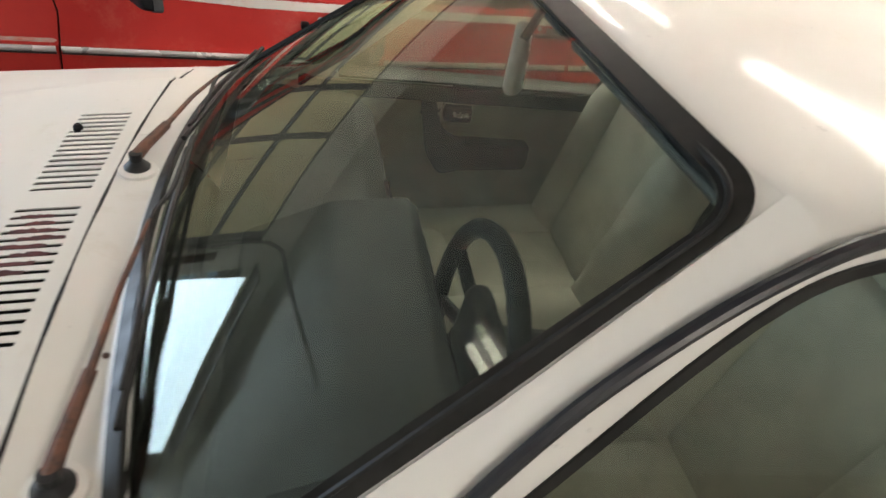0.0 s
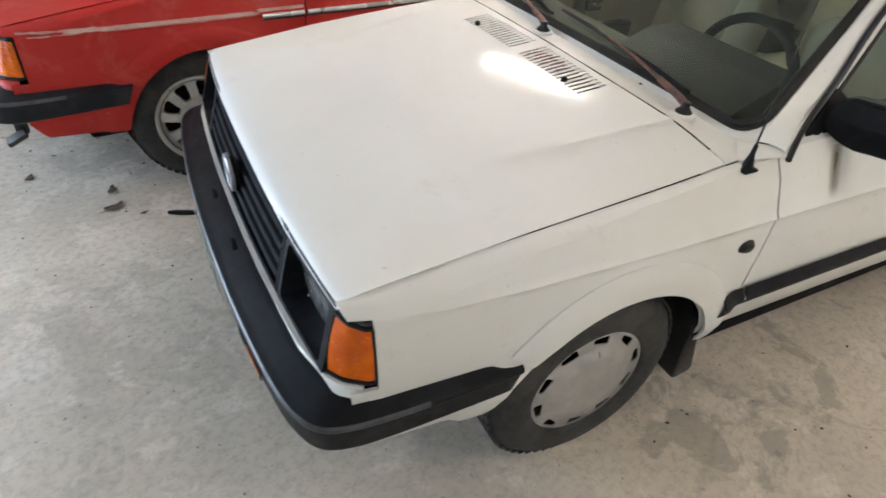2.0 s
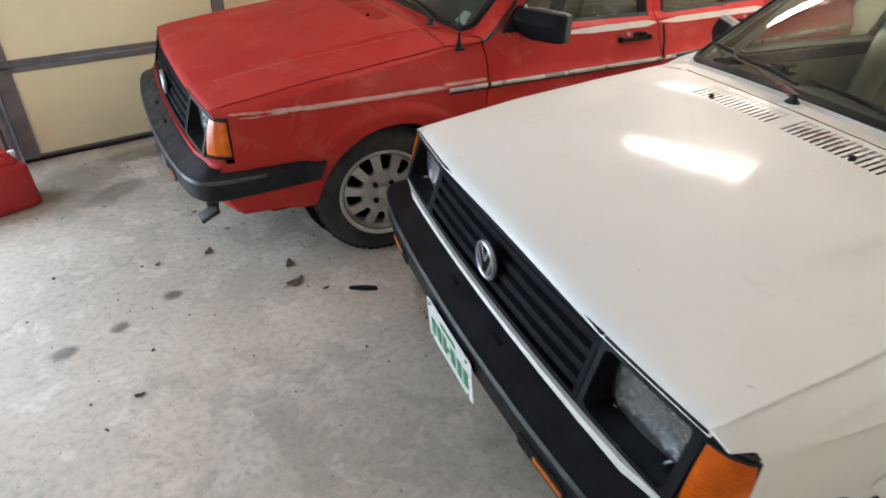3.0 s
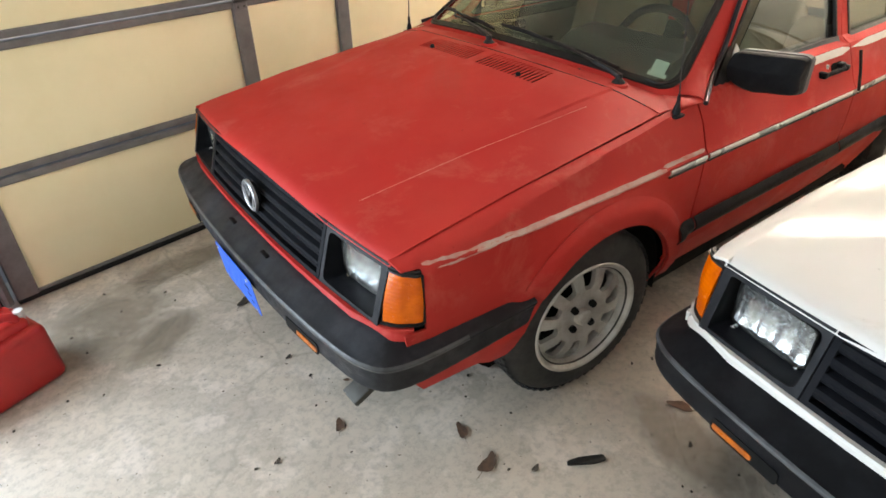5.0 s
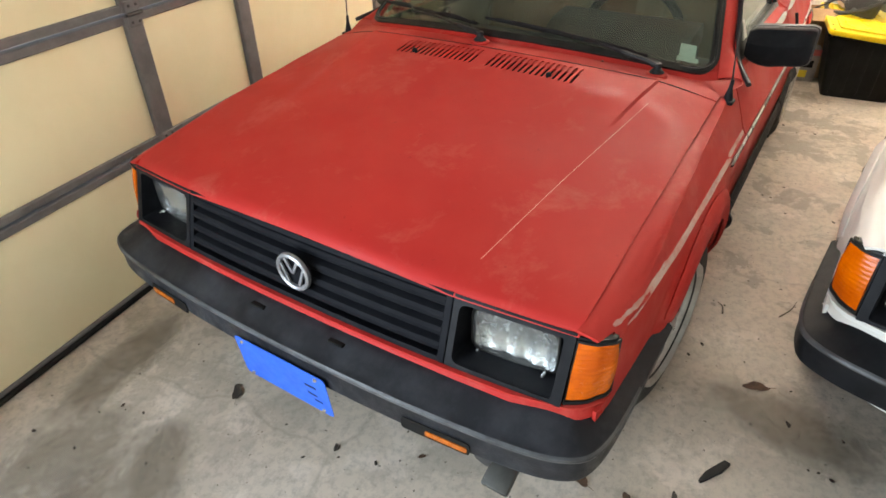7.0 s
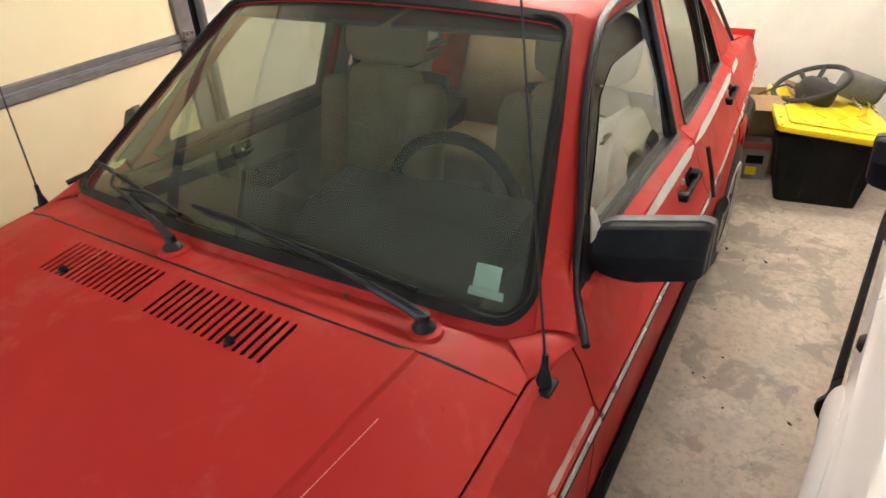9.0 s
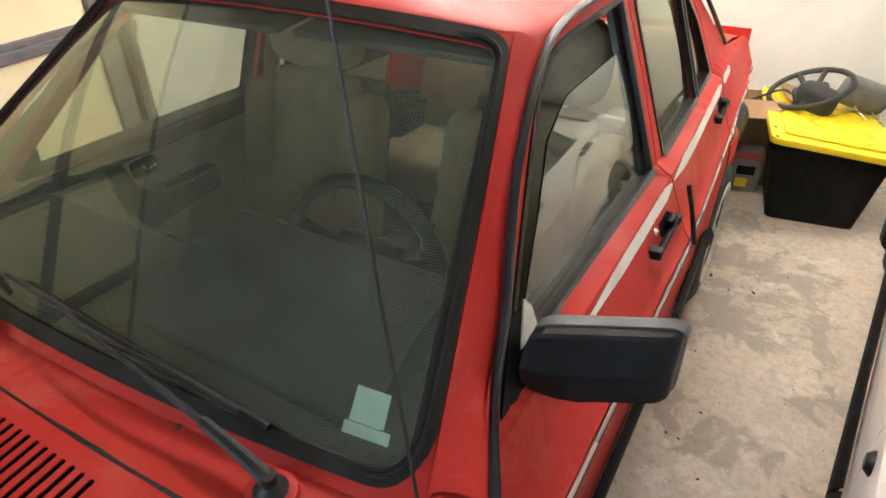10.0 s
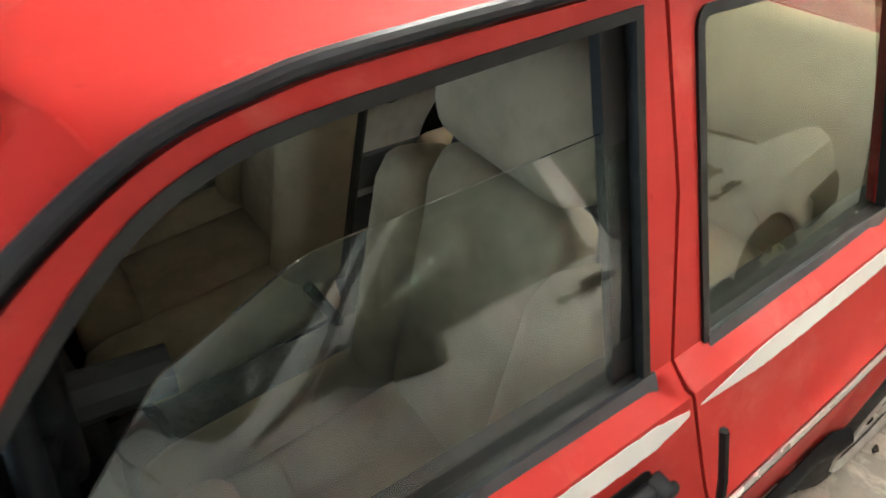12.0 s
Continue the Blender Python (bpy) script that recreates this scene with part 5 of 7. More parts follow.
        def corner(a, b):
            q = 0.012 + 0.651 * a
            p0 = screen(s * 0.573, q)
            e = screen(s * 0.60, q)
            if q < 0.12:
                top = screen(s * 0.60, 0.12)
                p1 = Vector((1.222, s * 0.736, 0.915)).lerp(Vector((top.x, float(np.interp(top.x, rx, ry)), float(np.interp(top.x, rx, rz)) - 0.003)), q / 0.12)
            else:
                p1 = Vector((e.x, float(np.interp(e.x, rx, ry)), float(np.interp(e.x, rx, rz)) - 0.003))
            return rounded(p0, e, p1, b, s)
        part("pillar_side", grid(corner, 48, 8), paint, car, thick=0.003)
        part("pillar_lining", grid(lambda a, b: corner(0.14 + 0.84 * a, b) + Vector((0.018, -s * 0.014, -0.016)), 24, 4), MAT_DASH, car, thick=0.003)
        # foot of the pillar, between cowl, fender and rail
        def foot(a, b):
            inner = screen(s * (0.545 + 0.055 * min(1, 2 * a)), 0.006 + 0.12 * max(0.0, 2 * a - 1)) + Vector((-0.001, 0, 0.003))
            D, C, E = Vector((1.115, s * 0.692, top_edge(1.115) + 0.003)), Vector((1.224, s * 0.730, 0.919)), Vector((1.376, s * 0.661, 0.985))
            outer = D.lerp(C, min(1, a / 0.5)) if a < 0.5 else C.lerp(E, 2 * a - 1)
            k = b * b * (3 - 2 * b)
            p = inner.lerp(outer, b)
            p.z = inner.z + (outer.z - inner.z) * (0.5 * b + 0.5 * k) + 0.006 * math.sin(math.pi * b)
            return p
        part("pillar_foot", grid(foot, 16, 8, flip=(s > 0)), paint, car)
        # drip rail
        part("drip_rail", tube(rail_path(s, 0.011, 0.005), 0.0078, 10), MAT_RAIL, car, "black drip moulding")
        # window frames, seals and panes
        gfn = lambda off: (lambda x, z: Vector((x, s * (cabin_half(z) + off), z)))
        bent = lambda x, z: Vector((x, s * (cabin_half(z) - 0.020 + 0.009 * math.sin(math.pi * min(max((z - 0.90) / 0.40, 0), 1))), z))

        def seal_ring(loop, width, parent):
            big, small = offset_loop(loop, 0.004), offset_loop(loop, -width)
            part("window_seal", sheet(big, [small], 0.06, gfn(0.004), inside=CORE), MAT_SEAL, parent, thick=0.014)
        seal_ring(w_hole, 0.007, door)
        seal_ring(h1, 0.008, rdoor)
        seal_ring(h2, 0.010, rdoor)
        # the glass run down the door's rear edge, set back from the frame
        part("glass_channel", grid(lambda a, b: Vector((2.184 + 0.028 * b + 0.044 * a, s * (cabin_half(0.94 + 0.37 * b) - 0.014), 0.94 + 0.37 * b)), 3, 8), MAT_SEAL, door, "black channel for the window glass", thick=0.014)
        if s < 0 and style["dropped"]:
            pane_loop = rpoly([(2.225, 0.90), (2.246, 1.221, 0.012), (1.885, 1.217, 0.14), (1.762, 1.176, 0.05), (1.440, 0.90)], 6)
        else:
            pane_loop = [(1.93 + (a - 1.93) * 1.01, 1.10 + (b - 1.10) * 1.01) for a, b in w_hole]
        for nm, loop, par in (("door_glass", pane_loop, door), ("door_glass", h1, rdoor), ("quarter_glass", h2, rdoor)):
            pane(nm, sheet(loop, (), 0.12, bent, step_b=0.03, inside=CORE), MAT_CLEAR if style["dropped"] and par is door else MAT_GLASS, par)
        part("window_divider", tube([gfn(-0.004)(2.816, 0.942), gfn(-0.004)(2.814, 1.290)], 0.011, 8), MAT_SEAL, rdoor)
        for x0, x1, par in ((1.475, 2.235, door), (2.335, 3.09, rdoor)):
            part("waist_seal", grid(lambda a, b: Vector((x0 + (x1 - x0) * a, s * (cabin_half(0.930 + 0.022 * b) + 0.0075 - 0.003 * b), 0.930 + 0.022 * b)), 12, 2), style["waist"], par, "rubber strip below the window", thick=0.008)
            part("inner_seal", grid(lambda a, b: Vector((x0 - 0.04 * (x0 < 2) + (x1 - x0 + 0.04 * (x0 < 2)) * a, s * (cabin_half(0.95) + 0.004 - 0.058 * b), 0.949 - 0.006 * b)), 12, 2), MAT_SEAL, par, thick=0.006)
        # side trim
        def strip(x0, x1, z0, z1, out, mat, name, lab="", curve=0.0, parent=car):
            bm = grid(lambda a, b: Vector((x0 + (x1 - x0) * a, s * (half_width(x0 + (x1 - x0) * a, z0 + (z1 - z0) * b) + (0.0035 if out > 0.005 else 0.0) + out * math.sin(math.pi * (0.08 + 0.84 * b))), z0 + (z1 - z0) * b)), max(4, int((x1 - x0) / 0.04)), 5)
            part(name, bm, mat, parent, lab, thick=0.003)
        for x0, x1 in ((1.136, 1.229), (1.240, 2.258), (2.268, 2.78)):
            strip(x0, x1, 0.460, 0.532, 0.024, MAT_PLASTIC, "rub_strip", "black rubbing strip")
        strip(1.10, 2.76, 0.195, 0.243, 0.003, paint, "sill")
        if style["upper_trim"]:
            for x0, x1 in ((1.050, 1.240), (1.256, 2.280), (2.300, 3.06), (3.08, 3.95)):
                strip(x0, x1, 0.734, 0.757, 0.009, MAT_MOULDING, "bright_trim", "bright side moulding")
                strip(x0, x1, 0.729, 0.737, 0.009, MAT_RUBBER, "trim_base")
            def bare(x0, x1, mid0, mid1, half_w, rough_w, seed):
                """A scraped band whose edges wander; narrow ends."""
                def fn(a, b):
                    x = x0 + (x1 - x0) * a
                    e = noise.noise(Vector((x * 23, seed + 7 * round(b), 0))) + 0.6 * noise.noise(Vector((x * 70, seed, 3 + 7 * round(b))))
                    w = half_w * min(1, 14 * a + 0.15) * min(1, 14 * (1 - a) + 0.3) + rough_w * e
                    z = mid0 + (mid1 - mid0) * a + (2 * b - 1) * max(w, 0.0006)
                    return Vector((x, s * (half_width(x, z) + 0.0019), z))
                part("bare_strip", grid(fn, max(8, int((x1 - x0) / 0.006)), 3), MAT_PRIMER, car, "bare strip where the moulding is missing", thick=0.001)
            bare(0.40, 1.04, 0.7600, 0.7605, 0.0085, 0.0016, 1)
            bare(0.152, 0.43, 0.7665, 0.7670, 0.0034, 0.0034, 4)
            bare(0.185, 0.36, 0.7530, 0.7535, 0.0020, 0.0030, 9)
            bare(0.30, 0.41, 0.7590, 0.7595, 0.0040, 0.0040, 12)
            bare(1.03, 1.244, 0.770, 0.770, 0.0055, 0.0012, 15)
            for x0, x1 in ((1.56, 2.256), (2.278, 3.10), (3.14, 3.32)):
                def lost(a, b):
                    x = x0 + (x1 - x0) * a
                    w = 0.028 * min(1, (2.2 if x0 < 1.6 else 6.0) * a + 0.05) * min(1, 9 * (1 - a) + 0.25)
                    ragged = 0.0004 * (math.sin(37 * x + 5 * b) + math.sin(157 * x + 9 * b) + 0.9 * math.sin(331 * x + 2 * b)) * min(1, 40 * w)
                    z = 0.908 + (b - 0.5) * w + ragged * abs(2 * b - 1)
                    return Vector((x, s * (half_width(x, z) + 0.0018), z))
                part("chalky_strip", grid(lost, 90, 4), MAT_CHALK, car, "chalky white strip of lost trim", thick=0.001)
        if style["repeater"]:
            part("repeater_lamp", lathe([(0, 0.014), (0.016, 0.012), (0.024, 0.004), (0.026, 0)], 20, "y", (0, 0, 0)), MAT_SEAL, car, "oval dark side repeater").matrix_basis = Matrix.Translation((1.167, s * half_width(1.167, 0.689), 0.689)) @ Matrix.Diagonal((1.1, s * 1.0, 0.8, 1))
        if style["flaps"] and s < 0:
            def run(a, b):
                x, z = 1.474 + (b - 0.5) * (0.062 - 0.022 * a), 0.905 - 0.140 * a
                return Vector((x, s * (half_width(x, z) + 0.0015), z))
            part("drip_stain", grid(run, 12, 4), MAT_BROWNMARK, car, "brownish upright mark below the mirror", thick=0)
        if style["flaps"]:
            flap = rpoly([(1.105, 0.44), (1.130, 0.44), (1.195, 0.190, 0.02), (1.110, 0.175, 0.02)], 3)
            part("mud_flap", extrude(flap, s * 0.60, s * 0.765, "y", 0.004), MAT_RUBBER, car)
        if style["flaps"] is False:
            part("mud_flap", rbox((3.47, s * 0.69, 0.25), (0.012, 0.16, 0.24), 0.005), MAT_RUBBER, car)
        strip_path = [nose_face(s * y, 0.600) for y in (0, 0.15, 0.3, 0.45, 0.58)] + [lamp_point(s, k, 0.600) for k in (0.12, 0.32, 0.52, 0.72)]
        part("body_strip", sweep([(p.x, p.y) for p in strip_path][::s], [(-0.012, 0.6015), (0.001, 0.601), (0.003, 0.593), (0.002, 0.580), (-0.006, 0.570), (-0.012, 0.566)]), paint, car, thick=0.003)
        # near-black sheet stands for the shade behind the nose
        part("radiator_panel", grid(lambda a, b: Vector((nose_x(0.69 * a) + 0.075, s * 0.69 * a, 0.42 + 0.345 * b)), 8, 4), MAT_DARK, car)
        part("valance", grid(lambda a, b: Vector((0.03 + 0.08 * a ** 4 + 0.03 * (1 - b), s * 0.68 * a, 0.335 + 0.09 * b)), 12, 4), paint, car, thick=0.005)
        build_headlight(car, s)
        build_corner_lamp(car, s)
        build_mirror(car, s)
        build_handle(door, 2.100, 0.856, s, paint)
        build_handle(rdoor, 2.965, 0.866, s, paint)
        for ax, a0, a1 in ((AXLE_F, 2, 141), (AXLE_R, 5, 102)):
            def flare(a, b):
                ang = radians(a0 + (a1 - a0) * a)
                r = ARCH_R + 0.003 + 0.082 * b
                x, z = ARCH_X[ax] + r * math.cos(ang), ARCH_Z + r * math.sin(ang)
                rise = 0.008 * min(1.0, (1 - b) / 0.42) * (0.75 + 0.25 * math.sin(math.pi * b)) * min(1.0, 9 * (1 - a) + 0.15)
                return Vector((x, s * (half_width(x, z) + 0.0012 + rise - 0.0035 * max(b ** 8, a ** 40)), z))
            part("arch_lip", grid(flare, 48, 9, flip=(s > 0)), paint, car, "raised lip of the wheel arch", thick=0.006)
            build_wheel(car, ax, s, wheels)
    build_grille(car)
    if style["upper_trim"]:
        part("hanging_weatherstrip", tube([(2.272, -0.748, 0.905), (2.274, -0.770, 0.83), (2.268, -0.790, 0.752)], 0.006, 6), MAT_RUBBER, car, "loose black strip at the door seam")
        part("bare_corner", sheet([(1.452, 0.985), (1.512, 0.985), (1.512, 1.020), (1.498, 1.040)], (), 0.03, lambda x, z: Vector((x, -cabin_half(z) - 0.022, z)), inside=CORE), MAT_CHALK, car, "bare white corner of the mirror foot", thick=0.003)
        scratch = [(0.169 + 0.0375 * i, -0.428 - 0.0055 * i) for i in range(21)]
        part("scratch", tube([Vector((a, b, hood_z(a, b) - 0.0005)) for a, b in scratch], 0.0012, 4), MAT_SCRATCH, car, "long pale scratch on the hood")
        hook = part("tow_bracket", rbox((0.060, -0.53, 0.350), (0.05, 0.045, 0.11), 0.008, 2, Matrix.Rotation(radians(20), 4, "X")), MAT_DARKSTEEL, car, "bent metal bracket hanging under the bumper")
        part("bracket_plate", rbox((0.035, -0.570, 0.300), (0.085, 0.07, 0.022), 0.006, 2, Matrix.Rotation(radians(-25), 4, "Y")), surface("grimy_steel", (0.06, 0.058, 0.05), 0.55, 0.4, scale=30), hook)
    build_bumper(car, plate)
    arm = style["arm"]
    for px, py, t0, e0, e1 in ((1.108, -0.502, (-0.12, 0.055), (-0.40, 0.040), (0.10, 0.075)), (1.066, 0.082, (0.36, 0.055), (0.12, 0.050), (0.54, 0.10))):
        lift = Vector((-0.007, 0, 0.011))
        build_wiper(car, cowl_fn(px, py) + Vector((0, 0, 0.010)), screen(*t0) + lift, screen(*e0) + lift, screen(*e1) + lift, arm)
        part("pivot_seat", lathe([(0.034, -0.004), (0.032, 0.005), (0.022, 0.008)], 20, "z", cowl_fn(px, py)), paint, car)
    for place in style["antennas"]:
        build_antenna(car, place[0], place[1], place[2])
    build_interior(car, seat_mat, card_mat, style["mirror"])
    draw_in(car, style["fuller"], style["raised"])
    return car


# ---- the garage ----
MAT_WALL = surface("painted_wall", (0.74, 0.725, 0.68), 0.8, second=(0.68, 0.665, 0.62), scale=2.2, grain=0.15, grain_scale=60)
MAT_CEIL = surface("ceiling_board", (0.50, 0.485, 0.45), 0.85, second=(0.44, 0.43, 0.40), scale=2.0)
MAT_FOAM = surface("cream_foam_panel", (0.93, 0.85, 0.575), 0.75, second=(0.89, 0.81, 0.53), scale=2.4, grain=0.12, grain_scale=90)
MAT_STEEL = surface("grey_galvanised_steel", (0.185, 0.18, 0.18), 0.6, 0.1, second=(0.135, 0.13, 0.13), scale=9)
MAT_ASPHALT = surface("driveway", (0.30, 0.295, 0.28), 0.9, second=(0.36, 0.35, 0.33), scale=3, grain=0.4)
MAT_SIDING = surface("pale_siding", (0.34, 0.38, 0.44), 0.7, second=(0.30, 0.34, 0.40), scale=2)
MAT_ROOFING = surface("roofing", (0.14, 0.145, 0.155), 0.9, second=(0.10, 0.10, 0.11), scale=9)

X0, X1, Y0, H = -3.9, 5.36, -6.6, 2.55


def slab(name, lo, hi, mat, label, category="wall", bevel=0.0):
    c = [(a + b) / 2 for a, b in zip(lo, hi)]
    ob = part(name, rbox(c, [b - a for a, b in zip(lo, hi)], bevel, 1), mat, smooth=False)
    ob.matrix_world = ROOM
    return tagged(ob, label, category, kind="structure")


slab("floor", (X0 - 0.2, Y0 - 0.2, -0.15), (X1 + 0.2, 0.22, 0.0), MAT_FLOOR, "worn stained concrete garage floor", "floor")
slab("ceiling", (X0 - 0.2, Y0 - 0.2, H), (X1 + 0.2, 0.22, H + 0.15), MAT_CEIL, "pale boarded garage ceiling", "ceiling")
slab("wall_rear", (X1, Y0 - 0.2, 0), (X1 + 0.2, 0.22, H), MAT_WALL, "off-white scuffed garage wall")
slab("wall_south", (X0 - 0.2, Y0 - 0.2, 0), (X1, Y0, H), MAT_WALL, "off-white garage wall")
slab("wall_west", (X0 - 0.2, Y0, 0), (X0, 0.22, H), MAT_WALL, "off-white garage wall")
# door wall: pier between the two bays, piers at the ends, lintel
slab("wall_pier", (-0.52, 0.06, 0), (-0.11, 0.22, H), MAT_WALL, "wall pier between the garage doors")
slab("wall_pier_east", (3.05, 0.06, 0), (X1, 0.22, H), MAT_WALL, "off-white wall beside the garage door")
slab("wall_pier_west", (X0, 0.06, 0), (-3.35, 0.22, H), MAT_WALL, "wall end beside the open bay")
slab("wall_lintel_east", (-0.11, 0.06, 2.14), (3.05, 0.22, H), MAT_WALL, "wall above the closed garage door")
slab("wall_lintel_west", (-3.35, 0.06, 2.14), (-0.52, 0.22, H), MAT_WALL, "wall above the open bay")
slab("ground", (-60, 0.22, -0.2), (60, 90, -0.02), MAT_ASPHALT, "grey driveway outside the open bay", "ground")


def build_garage_door(name, label, m, L, R, stiles, joints, panel_mat):
    door = thing(name, m)
    tagged(door, label, "garage door", kind="structure")
    for i in range(4):
        z0, z1 = joints[i], joints[i + 1]
        for (a0, a1), (b0, b1) in zip(stiles, stiles[1:]):
            part("panel", rbox(((a1 + b0) / 2, 0.022, (z0 + z1) / 2), (b0 - a1 + 0.004, 0.03, z1 - z0 - 0.05), 0.004, 1), panel_mat, door)
        part("bottom_rail", rbox(((L + R) / 2, 0.012, z0 + 0.020), (R - L, 0.034, 0.028), 0.004, 1), MAT_STEEL, door)
        part("top_rail", rbox(((L + R) / 2, 0.012, z1 - 0.018), (R - L, 0.034, 0.030), 0.004, 1), MAT_STEEL, door)
        for a0, a1 in stiles:
            part("stile", rbox(((a0 + a1) / 2, 0.006, (z0 + z1) / 2), (a1 - a0, 0.036, z1 - z0 - 0.012), 0.004, 1), MAT_STEEL, door)
        if i:
            for a0, a1 in stiles:
                h = part("hinge", rbox(((a0 + a1) / 2, -0.016, z0), (0.062, 0.008, 0.085), 0.003, 1), MAT_STEEL, door)
                part("hinge_pin", tube([((a0 + a1) / 2 - 0.035, -0.022, z0), ((a0 + a1) / 2 + 0.035, -0.022, z0)], 0.007, 8), MAT_DARKSTEEL, h)
                for dz in (-0.028, 0.028):
                    for dx in (-0.016, 0.016):
                        part("bolt", rbox(((a0 + a1) / 2 + dx, -0.022, z0 + dz), (0.010, 0.006, 0.010), 0.002, 1), MAT_DARKSTEEL, h)
    part("floor_seal", rbox(((L + R) / 2, 0.010, 0.012), (R - L, 0.05, 0.022), 0.006, 2), MAT_RUBBER, door)
    return door


build_garage_door("door_1", "closed sectional garage door with cream foam panels and grey steel ribs", ROOM, -0.07, 3.02,
                  [(-0.07, 0.015), (1.150, 1.225), (1.735, 1.810), (2.925, 3.02)], [0.0, 0.538, 1.022, 1.555, 2.12], MAT_FOAM)
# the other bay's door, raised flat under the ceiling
# foam darkened in colour so its reflection in the windscreen stays dim
MAT_DIMFOAM = surface("dimmed_foam_panel", (0.15, 0.145, 0.13), 0.75, second=(0.12, 0.116, 0.105), scale=2.4, grain=0.12, grain_scale=90)
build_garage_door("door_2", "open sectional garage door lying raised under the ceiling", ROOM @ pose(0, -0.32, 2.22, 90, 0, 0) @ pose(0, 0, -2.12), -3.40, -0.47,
                  [(-3.40, -3.31), (-2.30, -2.225), (-1.62, -1.545), (-0.56, -0.47)], [0.0, 0.53, 1.06, 1.59, 2.12], MAT_DIMFOAM)


def build_track(x):
    t = thing("door_track", ROOM)
    tagged(t, "grey steel garage door track on the wall", "track", kind="structure")
    part("rail", tube([(x, -0.03, 0.03), (x, -0.03, 1.95), (x, -0.10, 2.18), (x, -0.30, 2.30), (x, -2.4, 2.33)], 0.020, 8), MAT_STEEL, t)
    part("angle_iron", rbox((x + (0.03 if x > 1 else -0.03), 0.02, 1.05), (0.012, 0.06, 2.1), 0.002, 1), MAT_STEEL, t)
    part("gasket", rbox((x + (0.012 if x > 1 else -0.012), 0.035, 1.05), (0.03, 0.04, 2.1), 0.004, 1), MAT_RUBBER, t)
    for z in (0.35, 1.0, 1.6):
        part("bracket", rbox((x + (0.02 if x > 1 else -0.02), -0.01, z), (0.07, 0.03, 0.05), 0.004, 1), MAT_DARKSTEEL, t)


for x in (-0.105, 3.065):
    build_track(x)


def build_tube_light(place, glow):
    t = thing("ceiling_light", Matrix.Translation(place) @ pose(0, 0, 0, 0, 0, 3))
    tagged(t, "four-foot white twin-tube light hung under the ceiling, real or added fill", "ceiling light", group="ceiling tube lights")
    part("fitting", rbox((0, 0, 0.0), (0.16, 1.26, 0.04), 0.01, 2), surface("white_enamel", (0.75, 0.75, 0.73), 0.4), t)
    m, n, l, b = material("glowing_tube")
    b.inputs["Base Color"].default_value = (0.9, 0.88, 0.82, 1)
    b.inputs["Emission Color"].default_value, b.inputs["Emission Strength"].default_value = (1.0, 0.93, 0.82, 1), glow
    for dx in (-0.045, 0.045):
        part("tube", tube([(dx, -0.60, -0.040), (dx, 0.60, -0.040)], 0.019, 12), m, t)
    for dy in (-0.4, 0.4):
        part("hanger", tube([(0, dy, 0.015), (0, dy, H - place.z)], 0.003, 5), MAT_DARKSTEEL, t)


for place, glow in TUBES:
    build_tube_light(place, glow / 2)


# ---- the two cars ----
WIDER = pose(0, 0.014, 0) @ Matrix.Diagonal((1, 1.02, 1, 1))
RED_AT = pose(-1.761, 2.961, -0.031) @ WIDER
WHITE_AT = pose(-1.220, 1.088, -0.030, 0, 0, -6.34) @ Matrix.Diagonal((1, 1.041, 1, 1))
red_car = build_car(RED_AT, MAT_RED, dict(fuller=0.0, raised=0.0, sticker=True, dropped=True, upper_trim=True, repeater=False, flaps=False, arm=MAT_ARM, mirror=None, waist=surface("grey_waist_rubber", (0.040, 0.042, 0.050), 0.34, second=(0.024, 0.025, 0.029), scale=12),
                                            antennas=[((1.128, -0.712, 0.892), (0.02, 0.10, 0), 0.85), ((1.128, 0.712, 0.892), (0.03, 0.0, 0), 0.80)]),
                    "faded red four-door saloon with black bumpers and half-lowered window", MAT_GREYSEAT, MAT_CARD, "blue", "alloy")
white_car = build_car(WHITE_AT, MAT_WHITE, dict(fuller=0.035, raised=0.015, sticker=False, dropped=False, upper_trim=False, repeater=True, flaps=True, arm=MAT_RUST, mirror=MAT_LINER, waist=MAT_SEAL, antennas=[((1.128, -0.712, 0.892), (-0.056, 0.02, 0), 0.85)]),
                      "dusty cream-white saloon with black bumper, rusty wipers and silver wheel covers", MAT_CREAMSEAT, MAT_CREAMSEAT, "white", "cover")


# ---- loose things ----
MAT_CAN = surface("red_polyethylene", (0.50, 0.022, 0.020), 0.38, second=(0.42, 0.02, 0.018), scale=6, grain=0.1)
MAT_YELLOW = surface("yellow_plastic", (0.86, 0.66, 0.012), 0.38, second=(0.80, 0.60, 0.012), scale=7)
MAT_BLACKBIN = surface("black_tote_plastic", (0.006, 0.006, 0.006), 0.55, second=(0.010, 0.010, 0.0095), scale=8, spec=0.15)
MAT_CARDBOARD = surface("cardboard", (0.36, 0.23, 0.12), 0.85, second=(0.30, 0.19, 0.10), scale=8)
MAT_ORANGE = surface("orange_brown_plastic", (0.48, 0.12, 0.02), 0.5)
MAT_WHITEPLASTIC = surface("white_cap_plastic", (0.72, 0.71, 0.68), 0.45)
MAT_LABEL = surface("printed_carton", (0.30, 0.27, 0.24), 0.5, second=(0.22, 0.19, 0.17), scale=10)
MAT_LABELRED = surface("red_print", (0.42, 0.08, 0.07), 0.5)
MAT_WOODPOST = surface("dark_brown_board", (0.085, 0.038, 0.024), 0.7, second=(0.05, 0.024, 0.016), scale=14, grain=0.3)
MAT_POLE = surface("red_pole", (0.45, 0.02, 0.03), 0.4)
MAT_OUTLET = surface("beige_outlet", (0.50, 0.44, 0.30), 0.5)
